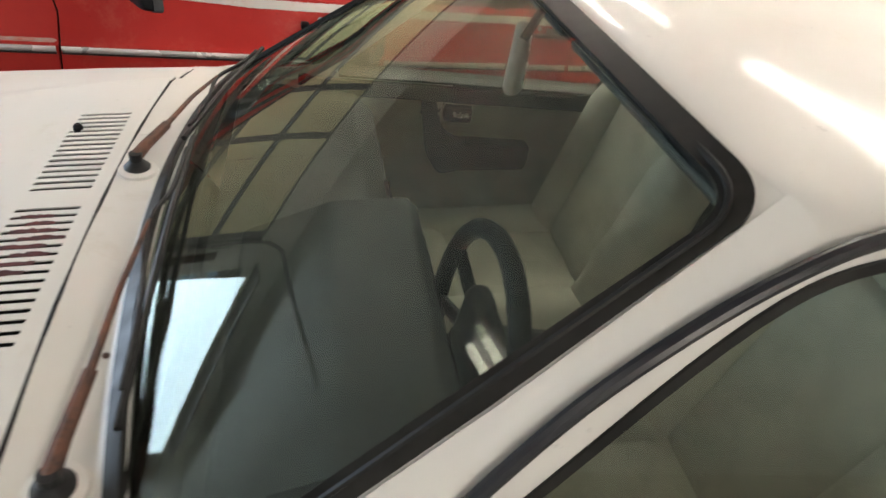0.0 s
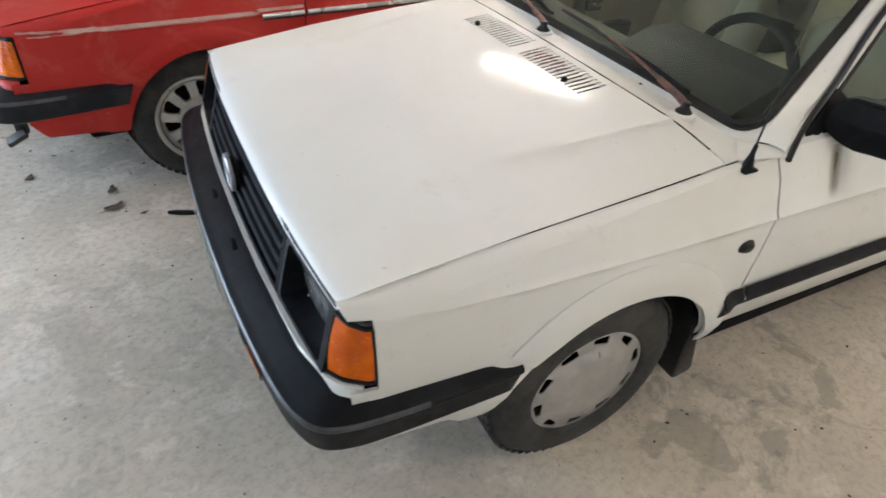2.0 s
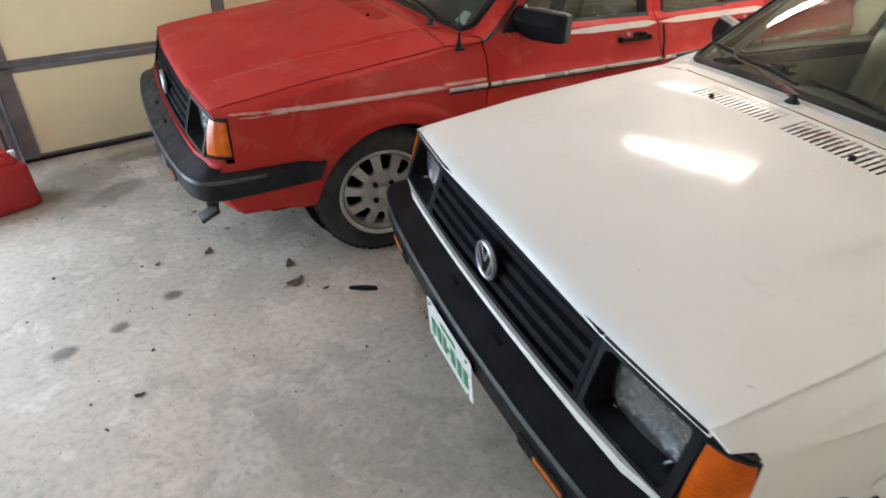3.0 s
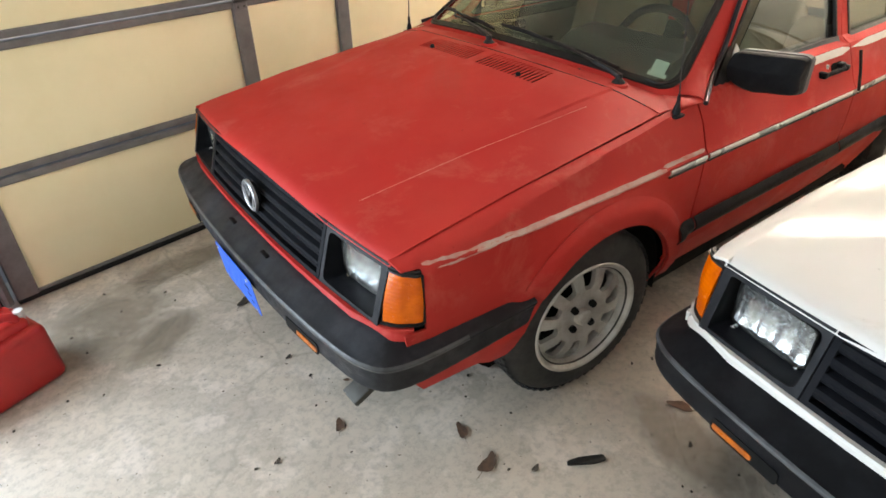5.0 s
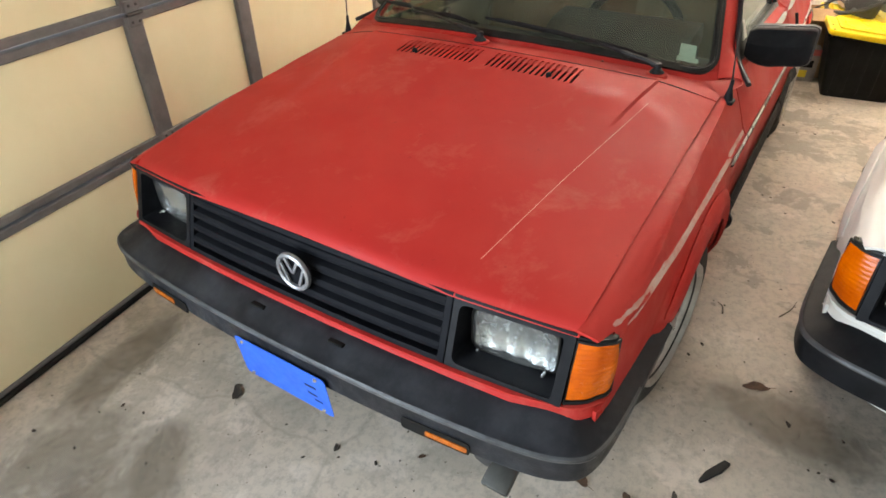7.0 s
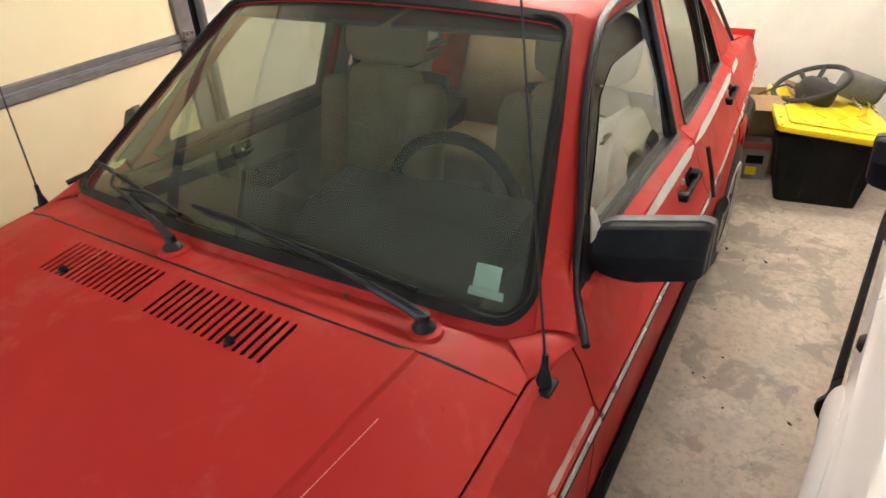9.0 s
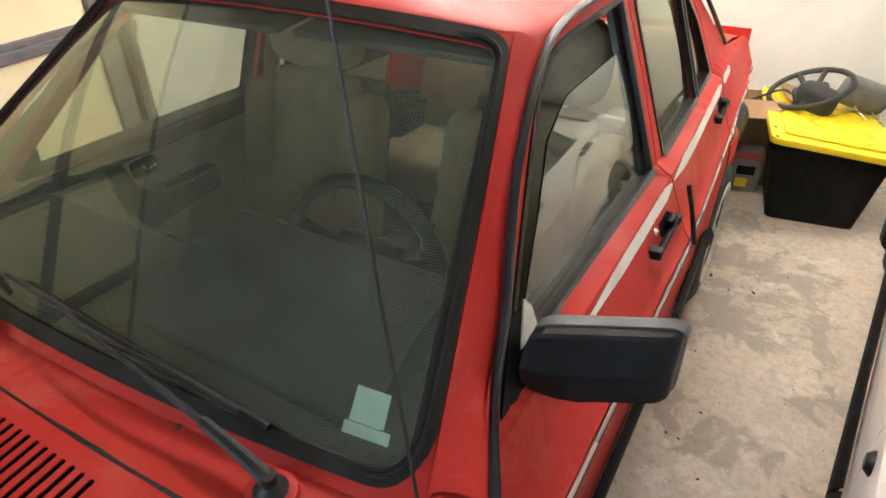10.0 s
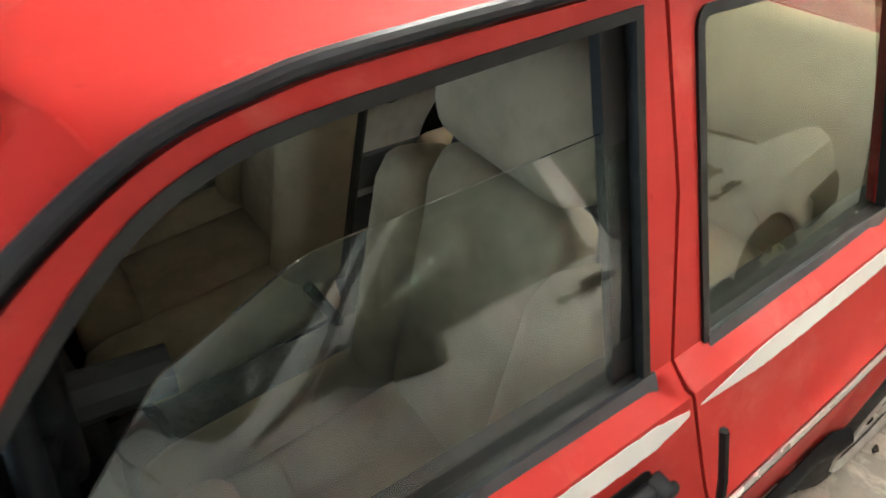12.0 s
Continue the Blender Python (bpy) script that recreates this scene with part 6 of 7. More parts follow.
MAT_LEAF = surface("dry_leaf", (0.12, 0.065, 0.038), 0.85, second=(0.07, 0.042, 0.026), scale=40)
MAT_LEAFDARK = surface("dark_leaf", (0.035, 0.028, 0.022), 0.85, second=(0.06, 0.045, 0.03), scale=40)
MAT_GREYFOAM = surface("grey_headrest_cloth", (0.14, 0.142, 0.135), 0.85, second=(0.105, 0.107, 0.10), scale=16, grain=0.3)


def build_fuel_can():
    m = Matrix.Translation((-2.600, 3.40, 0)) @ pose(0, 0, 0, 0, 0, 22)
    can = thing("fuel_can", m)
    tagged(can, "red plastic fuel can with yellow spout on the floor", "fuel can")
    w, d, h = 0.34, 0.235, 0.235
    b = rbox((0, 0, h / 2), (w, d, h), 0.032, 5)
    for v in b.verts:
        k = v.co.z / h
        v.co.x *= 1 - 0.05 * k
        v.co.y *= 1 - 0.07 * k
        v.co.x -= 0.012 * math.exp(-((v.co.z - 0.12) / 0.05) ** 2) * (1 if v.co.x > 0.1 else 0)
    part("body", b, MAT_CAN, can, angle=50)
    part("shoulder", rbox((0.0, 0, 0.240), (0.27, 0.16, 0.05), 0.022, 4), MAT_CAN, can)
    for y in (-0.055, 0.055):
        part("handle", tube(smooth_path([(-0.09, y, 0.245), (-0.075, y, 0.290), (-0.02, y, 0.302), (0.05, y, 0.300), (0.095, y, 0.280), (0.105, y, 0.245)], 5), 0.015, 10), MAT_CAN, can)
    part("filler_neck", lathe([(0.026, 0.25), (0.026, 0.275), (0.030, 0.277), (0.030, 0.298), (0.0, 0.300)], 20, "z", (-0.135, -0.01, 0)), MAT_RUBBER, can, "black screw collar")
    part("spout", tube([(-0.135, -0.01, 0.295), (-0.150, -0.012, 0.335), (-0.190, -0.018, 0.385), (-0.215, -0.022, 0.41)], 0.017, 10, r2=0.010), MAT_YELLOW, can, "yellow pouring spout")
    part("vent_cap", lathe([(0.013, 0.245), (0.013, 0.268), (0.016, 0.270), (0.016, 0.288), (0.0, 0.290)], 14, "z", (0.125, -0.045, 0)), MAT_WHITEPLASTIC, can, "white vent cap")
    small = thing("fuel_jug", Matrix.Translation((-2.855, 3.345, 0)) @ pose(0, 0, 0, 0, 0, 10))
    tagged(small, "smaller red fuel jug with yellow nozzle beside the can", "fuel can")
    part("body", rbox((0, 0, 0.11), (0.20, 0.18, 0.22), 0.03, 4), MAT_CAN, small)
    part("collar", lathe([(0.024, 0.215), (0.026, 0.245), (0.0, 0.247)], 16, "z", (0.03, -0.03, 0)), MAT_RUBBER, small)
    part("nozzle", tube([(0.03, -0.03, 0.24), (0.01, -0.04, 0.30), (-0.03, -0.05, 0.34)], 0.014, 8, r2=0.009), MAT_YELLOW, small)
    part("handle", tube(smooth_path([(-0.07, 0, 0.21), (-0.06, 0, 0.255), (0.0, 0.02, 0.262), (0.02, 0.03, 0.215)], 4), 0.012, 8), MAT_CAN, small)


build_fuel_can()


def build_tote():
    m = Matrix.Translation((2.205, 1.845, 0)) @ pose(0, 0, 0, 0, 0, 8)
    tote = thing("storage_tote", m)
    tagged(tote, "black plastic storage tote standing on the floor", "storage box")
    # local x towards the wall, y across
    bm = bmesh.new()
    lo, hi = (0.0, 0.66, 0.195), (-0.035, 0.70, 0.250)
    rings = []
    for (x0, x1, hw), z in ((lo, 0.0), (hi, 0.365), ((hi[0] - 0.012, hi[1] + 0.012, hi[2] + 0.012), 0.366), ((hi[0] - 0.012, hi[1] + 0.012, hi[2] + 0.012), 0.385), ((hi[0] + 0.004, hi[1] - 0.004, hi[2] - 0.004), 0.385), ((lo[0] + 0.006, lo[1] - 0.006, lo[2] - 0.006), 0.008)):
        loop = rpoly([(x0, -hw, 0.04), (x1, -hw, 0.04), (x1, hw, 0.04), (x0, hw, 0.04)], 4)
        rings.append([bm.verts.new((a, b, z)) for a, b in loop])
    for A, B in zip(rings, rings[1:]):
        for i in range(len(A)):
            bm.faces.new((A[i - 1], A[i], B[i], B[i - 1]))
    bm.faces.new(rings[0])
    bm.faces.new(rings[-1])
    bmesh.ops.recalc_face_normals(bm, faces=bm.faces[:])
    part("tub", bm, MAT_BLACKBIN, tote)
    for k in range(5):
        part("rib", rbox((-0.016, -0.16 + 0.08 * k, 0.19), (0.010, 0.012, 0.32), 0.003, 1, Matrix.Rotation(radians(-5.4), 4, "Y")), MAT_BLACKBIN, tote)
    lid = thing("tote_lid", m @ pose(-0.025, 0, 0.388, 5.5, 0, 2))
    tagged(lid, "bright yellow tote lid lying askew on the black tote", "lid")
    loop = rpoly([(-0.045, -0.275, 0.04), (0.74, -0.275, 0.04), (0.74, 0.275, 0.04), (-0.045, 0.275, 0.04)], 5)
    part("lid_rim", extrude(loop, 0.0, 0.032, "z", 0.006), MAT_YELLOW, lid)
    inner = rpoly([(0.02, -0.215, 0.03), (0.68, -0.215, 0.03), (0.68, 0.215, 0.03), (0.02, 0.215, 0.03)], 5)
    part("lid_panel", extrude(inner, 0.033, 0.044, "z", 0.005), MAT_YELLOW, lid)
    for i in range(6):
        for j in range(4):
            part("tread_rib", rbox((0.08 + 0.11 * i, -0.155 + 0.103 * j, 0.0465), (0.075, 0.016, 0.006), 0.003, 1, Matrix.Rotation(radians(35 if (i + j) % 2 else -35), 4, "Z")), MAT_YELLOW, lid)
    for x in (-0.02, 0.10, 0.6, 0.715):
        for y in (-0.25, 0.25):
            # dark discs stand for the shaded holes of the lid
            part("lid_hole", lathe([(0, 0.0335), (0.007, 0.0335), (0.008, 0.032)], 10, "z", (x, y, 0)), MAT_DARK, lid)
    parcel = thing("orange_tool_case", m @ pose(0.20, -0.10, 0.33, 0, 0, 8))
    tagged(parcel, "orange-brown plastic case inside the black tote", "case")
    part("case_body", rbox((0, 0, 0.035), (0.42, 0.20, 0.07), 0.012, 3), MAT_ORANGE, parcel)
    part("case_handle", tube([(-0.212, -0.05, 0.03), (-0.232, -0.04, 0.03), (-0.232, 0.04, 0.03), (-0.212, 0.05, 0.03)], 0.006, 6), MAT_DARK, parcel)
    # steering wheel leaning on a spare headrest
    wheel = thing("loose_steering_wheel", m @ pose(0.46, 0.10, 0.525, 0, -10, 0) @ pose(0, 0, 0, -20, 0, 0))
    tagged(wheel, "loose black steering wheel lying on the yellow lid", "steering wheel")
    ring = [(0.188 * math.cos(a), 0.188 * math.sin(a), 0) for a in np.linspace(0, 2 * math.pi, 40, endpoint=False)]
    part("wheel_rim", tube(ring, 0.014, 10, True), MAT_DASH, wheel)
    part("wheel_hub", rbox((0, 0, -0.035), (0.13, 0.17, 0.06), 0.02, 3), MAT_DASH, wheel)
    for a in (15, 165, 205, 335):
        part("spoke", tube([(0.05 * math.cos(radians(a)), 0.05 * math.sin(radians(a)), -0.03), (0.18 * math.cos(radians(a)), 0.18 * math.sin(radians(a)), 0)], 0.013, 6), MAT_DASH, wheel)
    for nm, at, col in (("spare_headrest", pose(0.50, -0.150, 0.505, 20, 0, 20), MAT_GREYFOAM), ("dark_headrest", pose(0.40, 0.07, 0.490, 12, 8, -30), MAT_DASH)):
        hr = thing(nm, m @ at)
        tagged(hr, "loose grey cloth headrest lying on the yellow lid", "headrest")
        part("pad", rbox((0, 0, 0.0), (0.12, 0.25 if nm[0] == "s" else 0.2, 0.15), 0.05, 5), col, hr, angle=60)
        for y in (-0.05, 0.05):
            part("post", tube([(-0.04, y, -0.05), (-0.13, y, -0.068), (-0.20, y, -0.075)], 0.005, 8), MAT_CHROME, hr)


build_tote()


def build_cartons():
    box = thing("cardboard_box", Matrix.Translation((2.66, 2.32, 0)) @ pose(0, 0, 0, 0, 0, 14))
    tagged(box, "open brown cardboard box by the rear wall", "box")
    for nm, c, s in (("side", (-0.17, 0, 0.21), (0.006, 0.40, 0.42)), ("side", (0.17, 0, 0.21), (0.006, 0.40, 0.42)), ("end", (0, -0.20, 0.21), (0.34, 0.006, 0.42)), ("end", (0, 0.20, 0.21), (0.34, 0.006, 0.42)), ("base", (0, 0, 0.006), (0.33, 0.39, 0.008))):
        part(nm, rbox(c, s, 0.002, 1), MAT_CARDBOARD, box)
    part("flap", rbox((-0.235, 0, 0.445), (0.14, 0.39, 0.005), 0.002, 1, Matrix.Rotation(radians(-22), 4, "Y")), MAT_CARDBOARD, box)
    part("flap", rbox((0.0, -0.27, 0.46), (0.32, 0.15, 0.005), 0.002, 1, Matrix.Rotation(radians(18), 4, "X")), MAT_CARDBOARD, box)
    tub = thing("printed_carton", Matrix.Translation((2.47, 2.20, 0)) @ pose(0, 0, 0, 0, 0, 12))
    tagged(tub, "white and red printed carton standing by the cardboard box", "carton")
    part("carton", rbox((0, 0, 0.115), (0.13, 0.15, 0.23), 0.006, 2), MAT_LABEL, tub)
    part("red_band", rbox((0, 0, 0.205), (0.132, 0.152, 0.045), 0.003, 1), MAT_LABELRED, tub)
    part("print_bar", rbox((-0.066, 0.0, 0.125), (0.003, 0.09, 0.05), 0.001, 1), MAT_DARK, tub)
    part("print_bar", rbox((-0.066, 0.01, 0.055), (0.003, 0.06, 0.05), 0.001, 1), MAT_YELLOW, tub)
    bag = thing("black_bag", Matrix.Translation((2.56, 2.02, 0)))
    tagged(bag, "crumpled black bag between the tote and the carton", "bag")
    b = rbox((0, 0, 0.15), (0.20, 0.13, 0.30), 0.05, 4)
    for v in b.verts:
        v.co += 0.03 * noise.noise_vector(v.co * 9)
        v.co.z = max(v.co.z, 0.002)
    part("bag_skin", b, MAT_BLACKBIN, bag)
    rod = thing("bent_rod", Matrix.Translation((2.52, 2.16, 0)))
    tagged(rod, "bent dark metal rod leaning on the cardboard box", "rod")
    part("rod_bar", tube(smooth_path([(0.02, 0.14, 0.43), (0.03, 0.05, 0.485), (0.02, -0.03, 0.53), (0.02, -0.07, 0.52), (0.03, -0.10, 0.47), (0.03, -0.10, 0.005)], 4), 0.006, 8), MAT_DARKSTEEL, rod)


build_cartons()


def build_pier_things():
    post = thing("brown_board", ROOM @ pose(-0.27, -0.02, 0))
    tagged(post, "dark brown wooden board standing against the pier", "board")
    part("board_plank", rbox((0, 0.02, 0.85), (0.085, 0.06, 1.70), 0.006, 2), MAT_WOODPOST, post)
    pole = thing("red_pole", ROOM @ pose(-0.30, -0.10, 0))
    tagged(pole, "slim red pole leaning on the wall pier", "pole")
    part("pole_bar", tube([(0.035, 0.0, 0.0), (-0.02, 0.04, 0.62), (-0.06, 0.09, 1.10)], 0.014, 10), MAT_POLE, pole)
    part("pole_foot", lathe([(0.018, 0.0), (0.018, 0.09), (0.014, 0.10)], 12, "z", (0.034, 0.0, 0)), MAT_DARK, pole)
    box = thing("wall_outlet", ROOM @ pose(-0.20, 0.0, 0.31))
    tagged(box, "small beige sensor box beside the door track", "outlet box")
    part("outlet_case", rbox((0, 0, 0), (0.075, 0.06, 0.06), 0.006, 2), MAT_OUTLET, box)
    part("outlet_face", rbox((0, -0.032, 0), (0.045, 0.006, 0.04), 0.003, 1), MAT_DARK, box)
    part("outlet_bracket", rbox((0.02, 0.03, -0.02), (0.05, 0.06, 0.015), 0.003, 1), MAT_STEEL, box)
    part("outlet_wire", tube(smooth_path([(0.0, 0.03, 0.02), (-0.01, 0.04, 0.2), (0.01, 0.05, 0.6), (0.0, 0.05, 1.6)], 4), 0.004, 6), MAT_DARK, box)
    sack = thing("dark_sack", ROOM @ pose(-0.40, -0.14, 0))
    tagged(sack, "dark crumpled sack at the foot of the pier", "bag")
    b = rbox((0, 0, 0.06), (0.24, 0.18, 0.12), 0.04, 4)
    for v in b.verts:
        v.co += 0.03 * noise.noise_vector(v.co * 8)
        v.co.z = max(v.co.z, 0.001)
    part("sack_skin", b, MAT_BLACKBIN, sack)


build_pier_things()


def build_leaf(x, y, size, turn, mat, label, long=1.6):
    """A dry leaf with a curled edge and a midrib."""
    rnd = random.Random(int((x + 9) * 1000 + y * 77))
    hold = thing("dry_leaf", Matrix.Translation((x, y, 0.001)) @ pose(0, 0, 0, 0, 0, turn))
    tagged(hold, label, "leaf", group="litter on the floor")
    n = 20
    out = []
    for i in range(n):
        a = 2 * math.pi * i / n
        r = size * (0.5 + 0.10 * math.sin(3 * a + rnd.random()) + 0.09 * rnd.random())
        out.append((r * math.cos(a) * long, r * math.sin(a) * 0.8))
    k1, k2 = rnd.uniform(0.15, 0.5), rnd.uniform(-0.3, 0.3)
    part("blade", sheet(out, (), size * 0.2, lambda a, b: Vector((a, b, 0.002 + (k1 * b * b + abs(k2) * a * a) / size * 0.6 + 0.001))), mat, hold, thick=0.0008)
    part("midrib", tube([(-size * 0.9 * long, 0, 0.004), (0, 0, 0.003), (size * 0.45 * long, 0, 0.004)], size * 0.02, 5), mat, hold)


LEAVES = [(-1.468, 2.128, 0.046, 20, 0), (-1.451, 2.275, 0.036, 70, 0), (-1.365, 2.030, 0.018, 10, 1), (-1.749, 2.537, 0.030, 60, 0), (-1.750, 3.367, 0.036, 40, 1), (-1.742, 2.940, 0.016, 30, 1),
          (-0.818, 1.914, 0.044, 115, 0), (-1.968, 2.527, 0.016, 30, 1), (-2.125, 1.736, 0.020, 0, 1), (-0.930, 1.800, 0.014, 30, 1), (1.463, 1.991, 0.014, 30, 1), (1.510, 2.168, 0.016, 10, 1), (-1.630, 2.702, 0.014, 140, 0)]
for x, y, size, turn, dark in LEAVES:
    build_leaf(x, y, size, turn, MAT_LEAFDARK if dark else MAT_LEAF, "dark crumbled leaf on the concrete" if dark else "dry brown leaf on the concrete")
shard = thing("rubber_scrap", Matrix.Translation((-1.228, 1.956, 0.0)) @ pose(0, 0, 0, 0, 0, -28))
tagged(shard, "thin black rubber scrap lying on the concrete", "scrap")
part("scrap_strip", extrude(rpoly([(-0.06, -0.006, 0.005), (0.02, -0.014, 0.005), (0.062, -0.008, 0.004), (0.055, 0.010, 0.004), (-0.02, 0.012, 0.005), (-0.058, 0.004, 0.004)], 3), 0.001, 0.012, "z", 0.002), MAT_RUBBER, shard)


def build_twig(points):
    t = thing("twig", Matrix.Translation(points[0]))
    tagged(t, "thin dry twig on the concrete", "twig", group="litter on the floor")
    base = Vector(points[0])
    part("stem", tube(smooth_path([Vector(p) - base for p in points], 4), 0.0028, 5, r2=0.0012), MAT_LEAFDARK, t)


build_twig([(-0.40, 1.905, 0.003), (-0.34, 1.875, 0.006), (-0.27, 1.862, 0.003)])
build_twig([(-0.49, 2.09, 0.003), (-0.45, 2.10, 0.005), (-0.43, 2.12, 0.003)])


def stain_material(name, colour, amount, ragged, scale):
    """A stain or painted patch that thins out from its middle, with an edge broken up by the concrete's grain."""
    m, n, l, b = material(name)
    b.inputs["Base Color"].default_value, b.inputs["Roughness"].default_value = (*colour, 1), 0.6
    tc = n.new("ShaderNodeTexCoord")
    ball = n.new("ShaderNodeTexGradient")
    ball.gradient_type = "SPHERICAL"
    l.new(tc.outputs["Object"], ball.inputs[0])
    tex = n.new("ShaderNodeTexNoise")
    tex.inputs["Scale"].default_value, tex.inputs["Detail"].default_value, tex.inputs["Roughness"].default_value = scale, 9, 0.66
    l.new(tc.outputs["Object"], tex.inputs["Vector"])
    s = n.new("ShaderNodeMath")
    s.operation = "MULTIPLY_ADD"
    l.new(tex.outputs["Fac"], s.inputs[0])
    s.inputs[1].default_value = ragged
    l.new(ball.outputs["Fac"], s.inputs[2])
    lo = 0.10 + 0.5 * ragged
    fac = ramp(n, l, s.outputs[0], [(lo, 0.0), (lo + (0.06 if ragged > 0.9 else 0.45), amount)])
    clear = n.new("ShaderNodeBsdfTransparent")
    mix = n.new("ShaderNodeMixShader")
    l.new(fac, mix.inputs[0])
    l.new(clear.outputs[0], mix.inputs[1])
    l.new(b.outputs[0], mix.inputs[2])
    l.new(mix.outputs[0], n["Material Output"].inputs["Surface"])
    return m


MAT_STAIN = stain_material("oil_spot", (0.20, 0.175, 0.145), 0.62, 0.35, 3.0)
MAT_WORN = stain_material("worn_grey_patch", (0.22, 0.205, 0.18), 0.58, 2.2, 4.5)
MAT_BROWN = stain_material("soft_brown_patch", (0.21, 0.165, 0.115), 0.40, 0.9, 2.6)
# pale patches: daylight from the open bay is painted on the concrete
MAT_DAYLIGHT = stain_material("pale_daylight_patch", (0.72, 0.70, 0.67), 0.45, 2.0, 4.5)
STAINS_AND_LIGHT = [(MAT_STAIN, "small round dark oil spot on the concrete", 0.004, ((-1.945, 2.266, 0.055, 0.040, 10), (-2.150, 2.141, 0.050, 0.036, 30), (-2.342, 2.077, 0.066, 0.044, 15))),
          (MAT_WORN, "ragged grey worn patch in the concrete", 0.002, ((-1.267, 1.594, 0.24, 0.18, 60), (-1.100, 1.947, 0.26, 0.17, 20), (0.462, 1.976, 0.34, 0.24, 10), (-0.05, 1.88, 0.24, 0.15, 30), (-1.30, 1.40, 0.20, 0.14, 15), (0.678, 1.741, 0.34, 0.26, 70), (0.381, 0.208, 0.30, 0.20, 20),
                                                                      (0.204, 0.090, 0.16, 0.10, 40), (-0.090, 0.090, 0.14, 0.09, 10), (1.747, 2.148, 0.45, 0.25, 80))),
          (MAT_BROWN, "soft brown patch on the concrete near the door", 0.003, ((-2.264, 3.565, 0.36, 0.26, 15), (-1.872, 3.820, 0.40, 0.13, 9.5), (-2.068, 3.349, 0.22, 0.12, 40), (-0.930, 1.800, 0.34, 0.16, 80))),
          (MAT_DAYLIGHT, "pale patch of bay daylight painted on the concrete", 0.005, ((-2.493, 2.780, 0.16, 0.11, 10), (-2.552, 2.163, 0.14, 0.10, 60)))]
for mat, label, z, places in STAINS_AND_LIGHT:
    for x, y, rx, ry, turn in places:
        loop = [(math.cos(a), math.sin(a)) for a in np.linspace(0, 2 * math.pi, 28, endpoint=False)]
        st = part("floor_stain", sheet(loop, (), 0, lambda a, b: Vector((a, b, 0))), mat)
        st.matrix_world = Matrix.Translation((x, y, z)) @ pose(0, 0, 0, 0, 0, turn) @ Matrix.Diagonal((rx, ry, 1, 1))
        z += 0.0002
        tagged(st, label, "stain", group="floor stains", kind="structure")

# crumbs of dirt and leaf on the concrete
rnd = random.Random(11)
crumbs = bmesh.new()
for i in range(420):
    x, y = (rnd.uniform(-2.7, -0.9), rnd.uniform(1.5, 3.8)) if i % 3 else (rnd.uniform(-0.9, 2.0), rnd.uniform(1.75, 2.15)) if i % 2 else (rnd.uniform(-0.6, 1.2), rnd.uniform(-0.6, 0.2))
    r = 0.0012 + 0.0045 * rnd.random() ** 3
    bmesh.ops.create_icosphere(crumbs, subdivisions=1, radius=r, matrix=Matrix.Translation((x, y, r * 0.45)) @ Matrix.Rotation(rnd.uniform(0, 6), 4, "Z") @ Matrix.Diagonal((rnd.uniform(0.8, 2.2), 1, 0.5, 1)))
grit = part("grit", crumbs, MAT_LEAFDARK)
tagged(grit, "dark crumbs and grit strewn over the concrete", "grit", kind="stuff")


# ---- outside the open bay ----
MAT_TRIM = surface("white_house_trim", (0.78, 0.79, 0.80), 0.5)
MAT_BARK = surface("bark", (0.10, 0.075, 0.055), 0.9, second=(0.06, 0.045, 0.035), scale=14, grain=0.5)
MAT_FOLIAGE = surface("foliage", (0.055, 0.095, 0.03), 0.6, second=(0.09, 0.12, 0.04), scale=3)


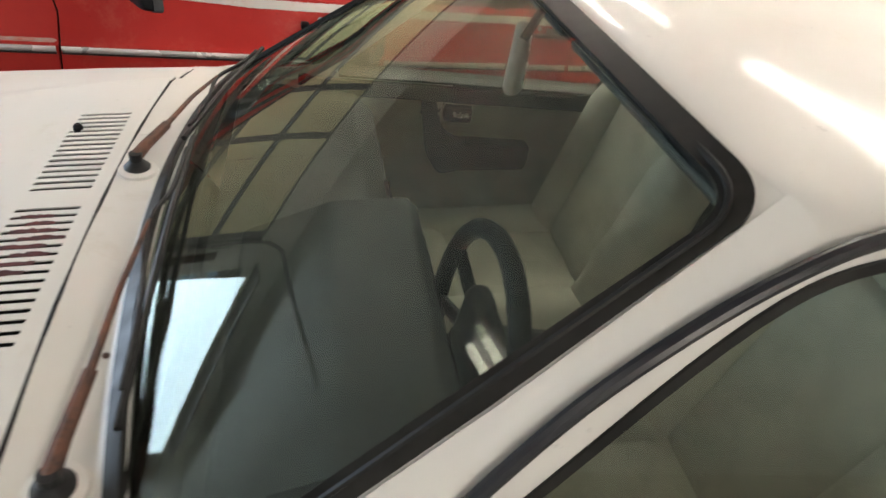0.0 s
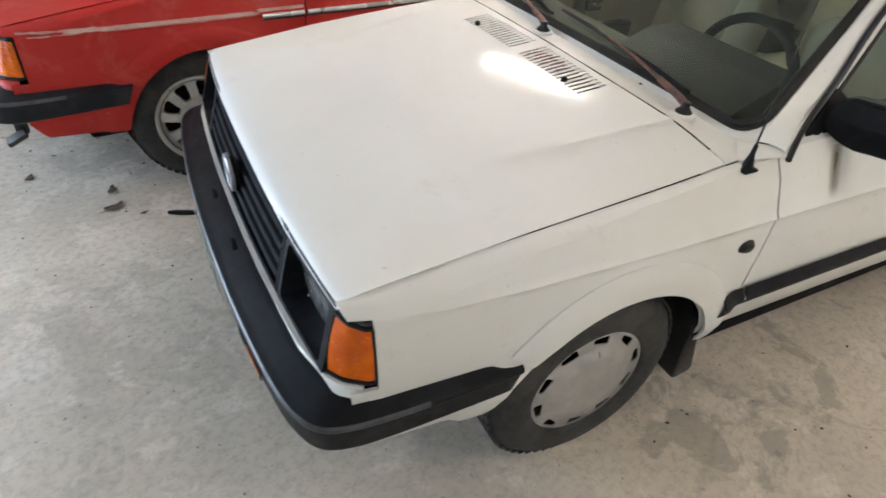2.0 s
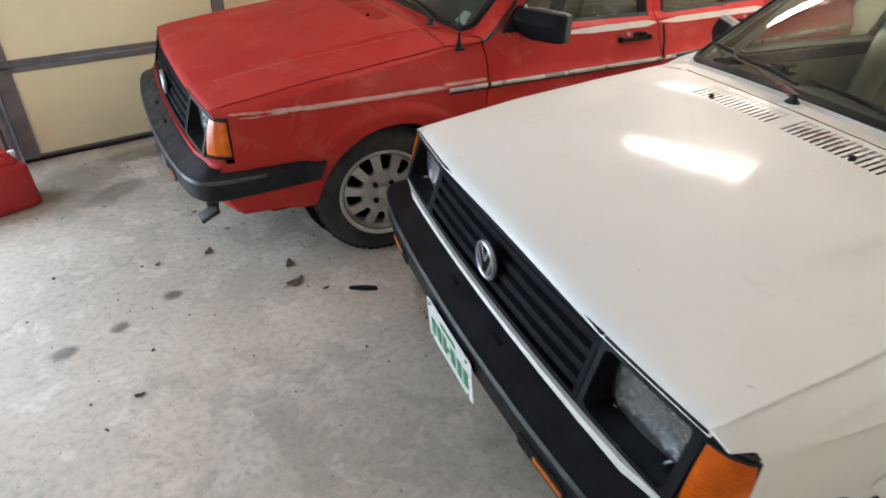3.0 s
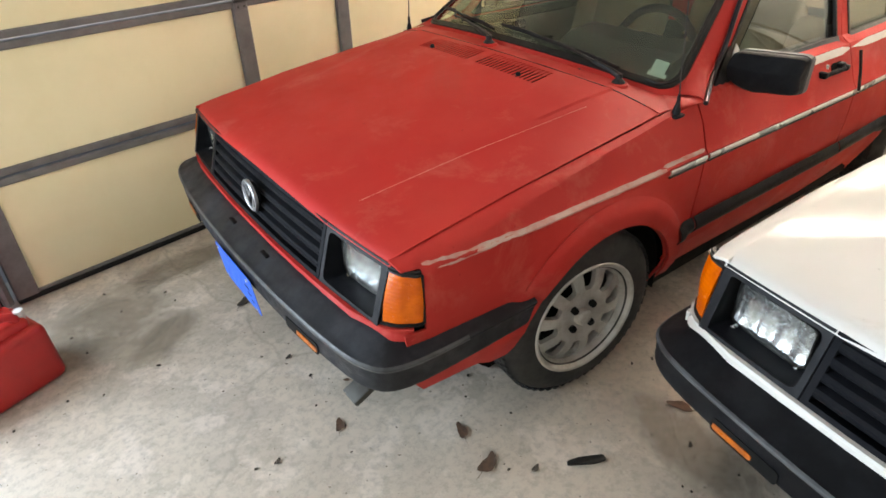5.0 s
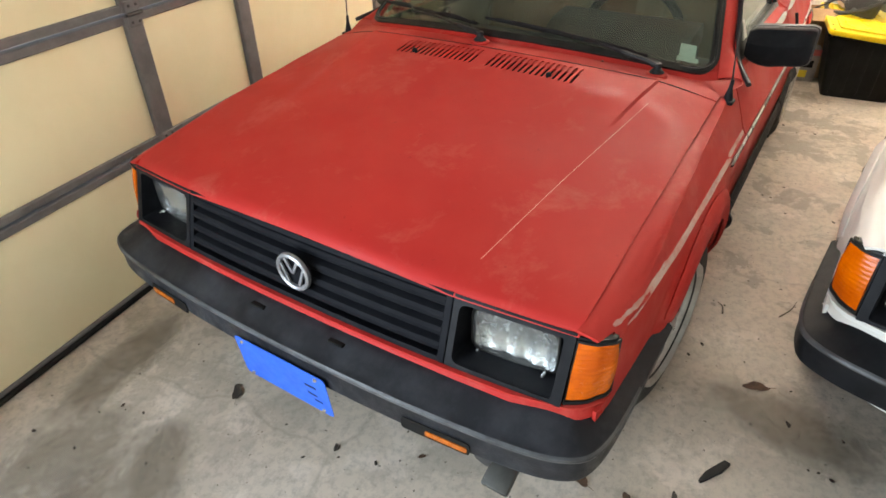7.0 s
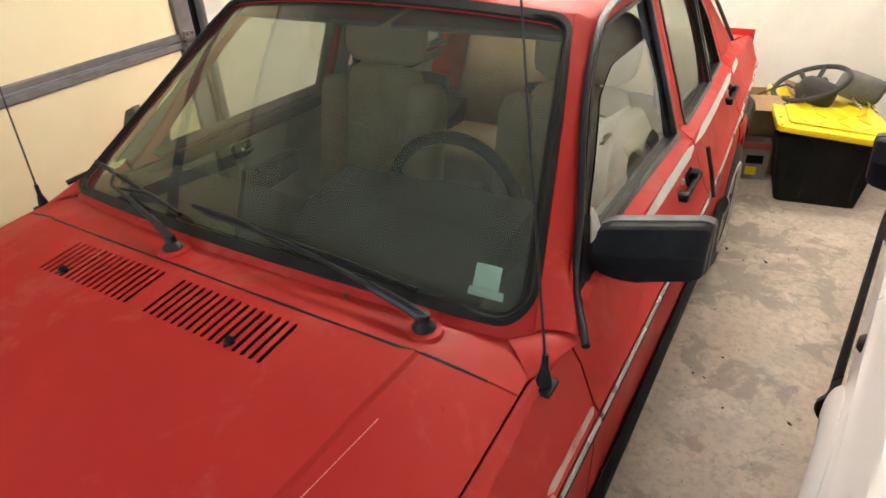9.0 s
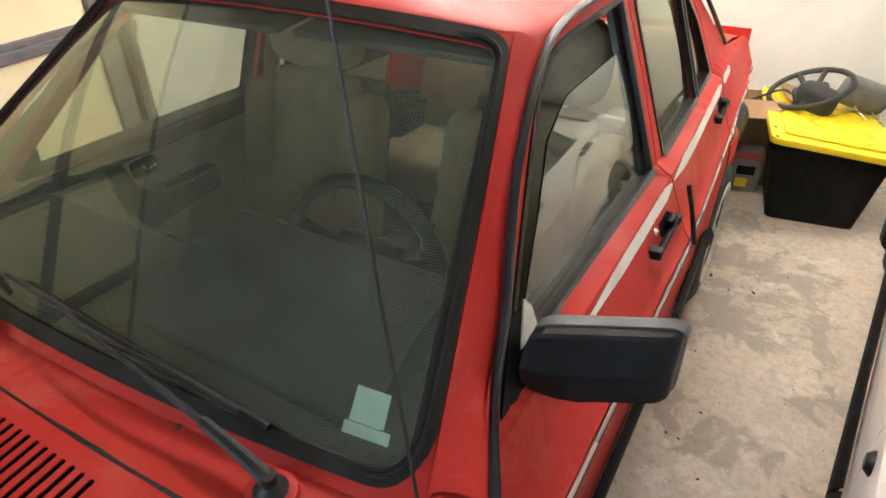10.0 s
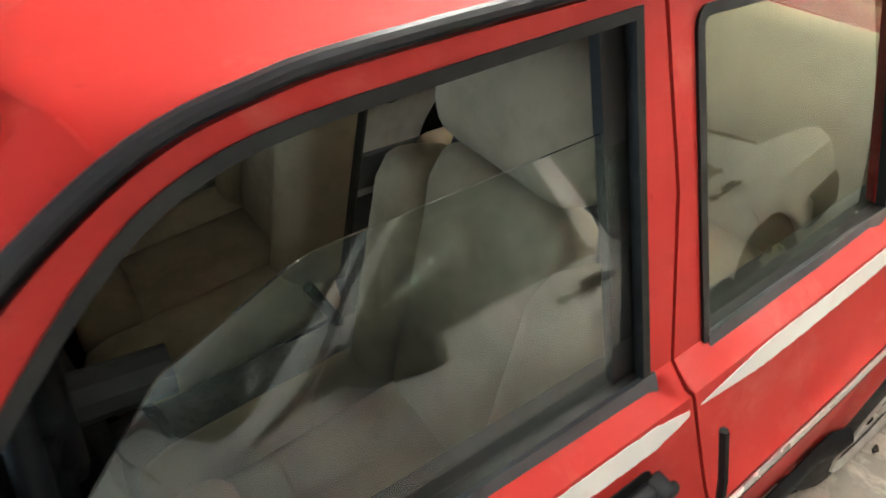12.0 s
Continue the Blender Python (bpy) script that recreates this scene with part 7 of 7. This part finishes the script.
def build_house():
    house = thing("neighbour_house", ROOM @ pose(-9.0, 5.6, 0, 0, 0, 38))
    tagged(house, "pale grey sided house with white trim beyond the driveway", "house")
    gable = [(-4.0, 0.0), (4.0, 0.0), (4.0, 3.0), (0.0, 5.6), (-4.0, 3.0)]
    part("wall", extrude(gable, 0.0, 7.0, "y"), MAT_SIDING, house, smooth=False)
    for k in range(18):
        z = 0.15 + 0.155 * k
        part("siding_board", rbox((0, -0.012, z), (8.0, 0.024, 0.14), 0.006, 1), MAT_SIDING, house)
    for s in (-1, 1):
        m = Matrix.Rotation(s * math.atan2(2.6, 4.0), 4, "Y")
        part("roof", rbox((s * 2.1, 3.4, 4.42), (5.0, 7.6, 0.12), 0.01, 1, m), MAT_ROOFING, house)
        part("barge_board", rbox((s * 2.1, -0.42, 4.36), (5.0, 0.04, 0.22), 0.005, 1, m), MAT_TRIM, house)
    for x in (-2.0, 2.0):
        w = part("window", rbox((x, -0.03, 1.6), (1.1, 0.06, 1.4), 0.01, 1), MAT_TRIM, house)
        part("window_pane", rbox((x, -0.065, 1.6), (0.92, 0.01, 1.2), 0.003, 1), MAT_DASH, w)


build_house()


def build_tree(x, y, height, seed):
    rnd = random.Random(seed)
    tree = thing("tree", ROOM @ pose(x, y, -0.02))
    tagged(tree, "leafy garden tree beyond the driveway", "tree", group="trees outside")
    part("trunk", tube(smooth_path([(0, 0, 0), (0.08, 0.03, height * 0.3), (0.0, 0.1, height * 0.6), (0.1, 0.1, height * 0.95)], 4), 0.16, 10, r2=0.03), MAT_BARK, tree)
    tips = []
    for k in range(9):
        a, z = k * 2.4, height * (0.35 + 0.06 * k)
        r = height * (0.30 - 0.018 * k)
        tip = Vector((r * math.cos(a), r * math.sin(a), z + 0.28 * r + 0.4))
        part("limb", tube(smooth_path([(0.05, 0.06, z), (tip.x * 0.5, tip.y * 0.5, z + 0.25), tip], 4), 0.05, 6, r2=0.012), MAT_BARK, tree)
        tips += [tip, tip * 0.7 + Vector((0, 0, z * 0.3))]
    verts, faces = [], []
    for tip in tips:
        for k in range(170):
            c = tip + Vector((rnd.gauss(0, 0.42), rnd.gauss(0, 0.42), rnd.gauss(0, 0.32)))
            d = Vector((rnd.uniform(-1, 1), rnd.uniform(-1, 1), rnd.uniform(-0.6, 0.6))).normalized()
            e = d.orthogonal().normalized() * rnd.uniform(0.03, 0.06)
            d *= rnd.uniform(0.07, 0.13)
            i = len(verts)
            verts += [c - d, c + e, c + d, c - e]
            faces.append((i, i + 1, i + 2, i + 3))
    me = bpy.data.meshes.new("crown")
    me.from_pydata(verts, [], faces)
    me.materials.append(MAT_FOLIAGE)
    crown = new("crown", me)
    crown.parent = tree


build_tree(-3.2, 7.0, 6.0, 3)
build_tree(-12.5, 6.5, 4.0, 5)
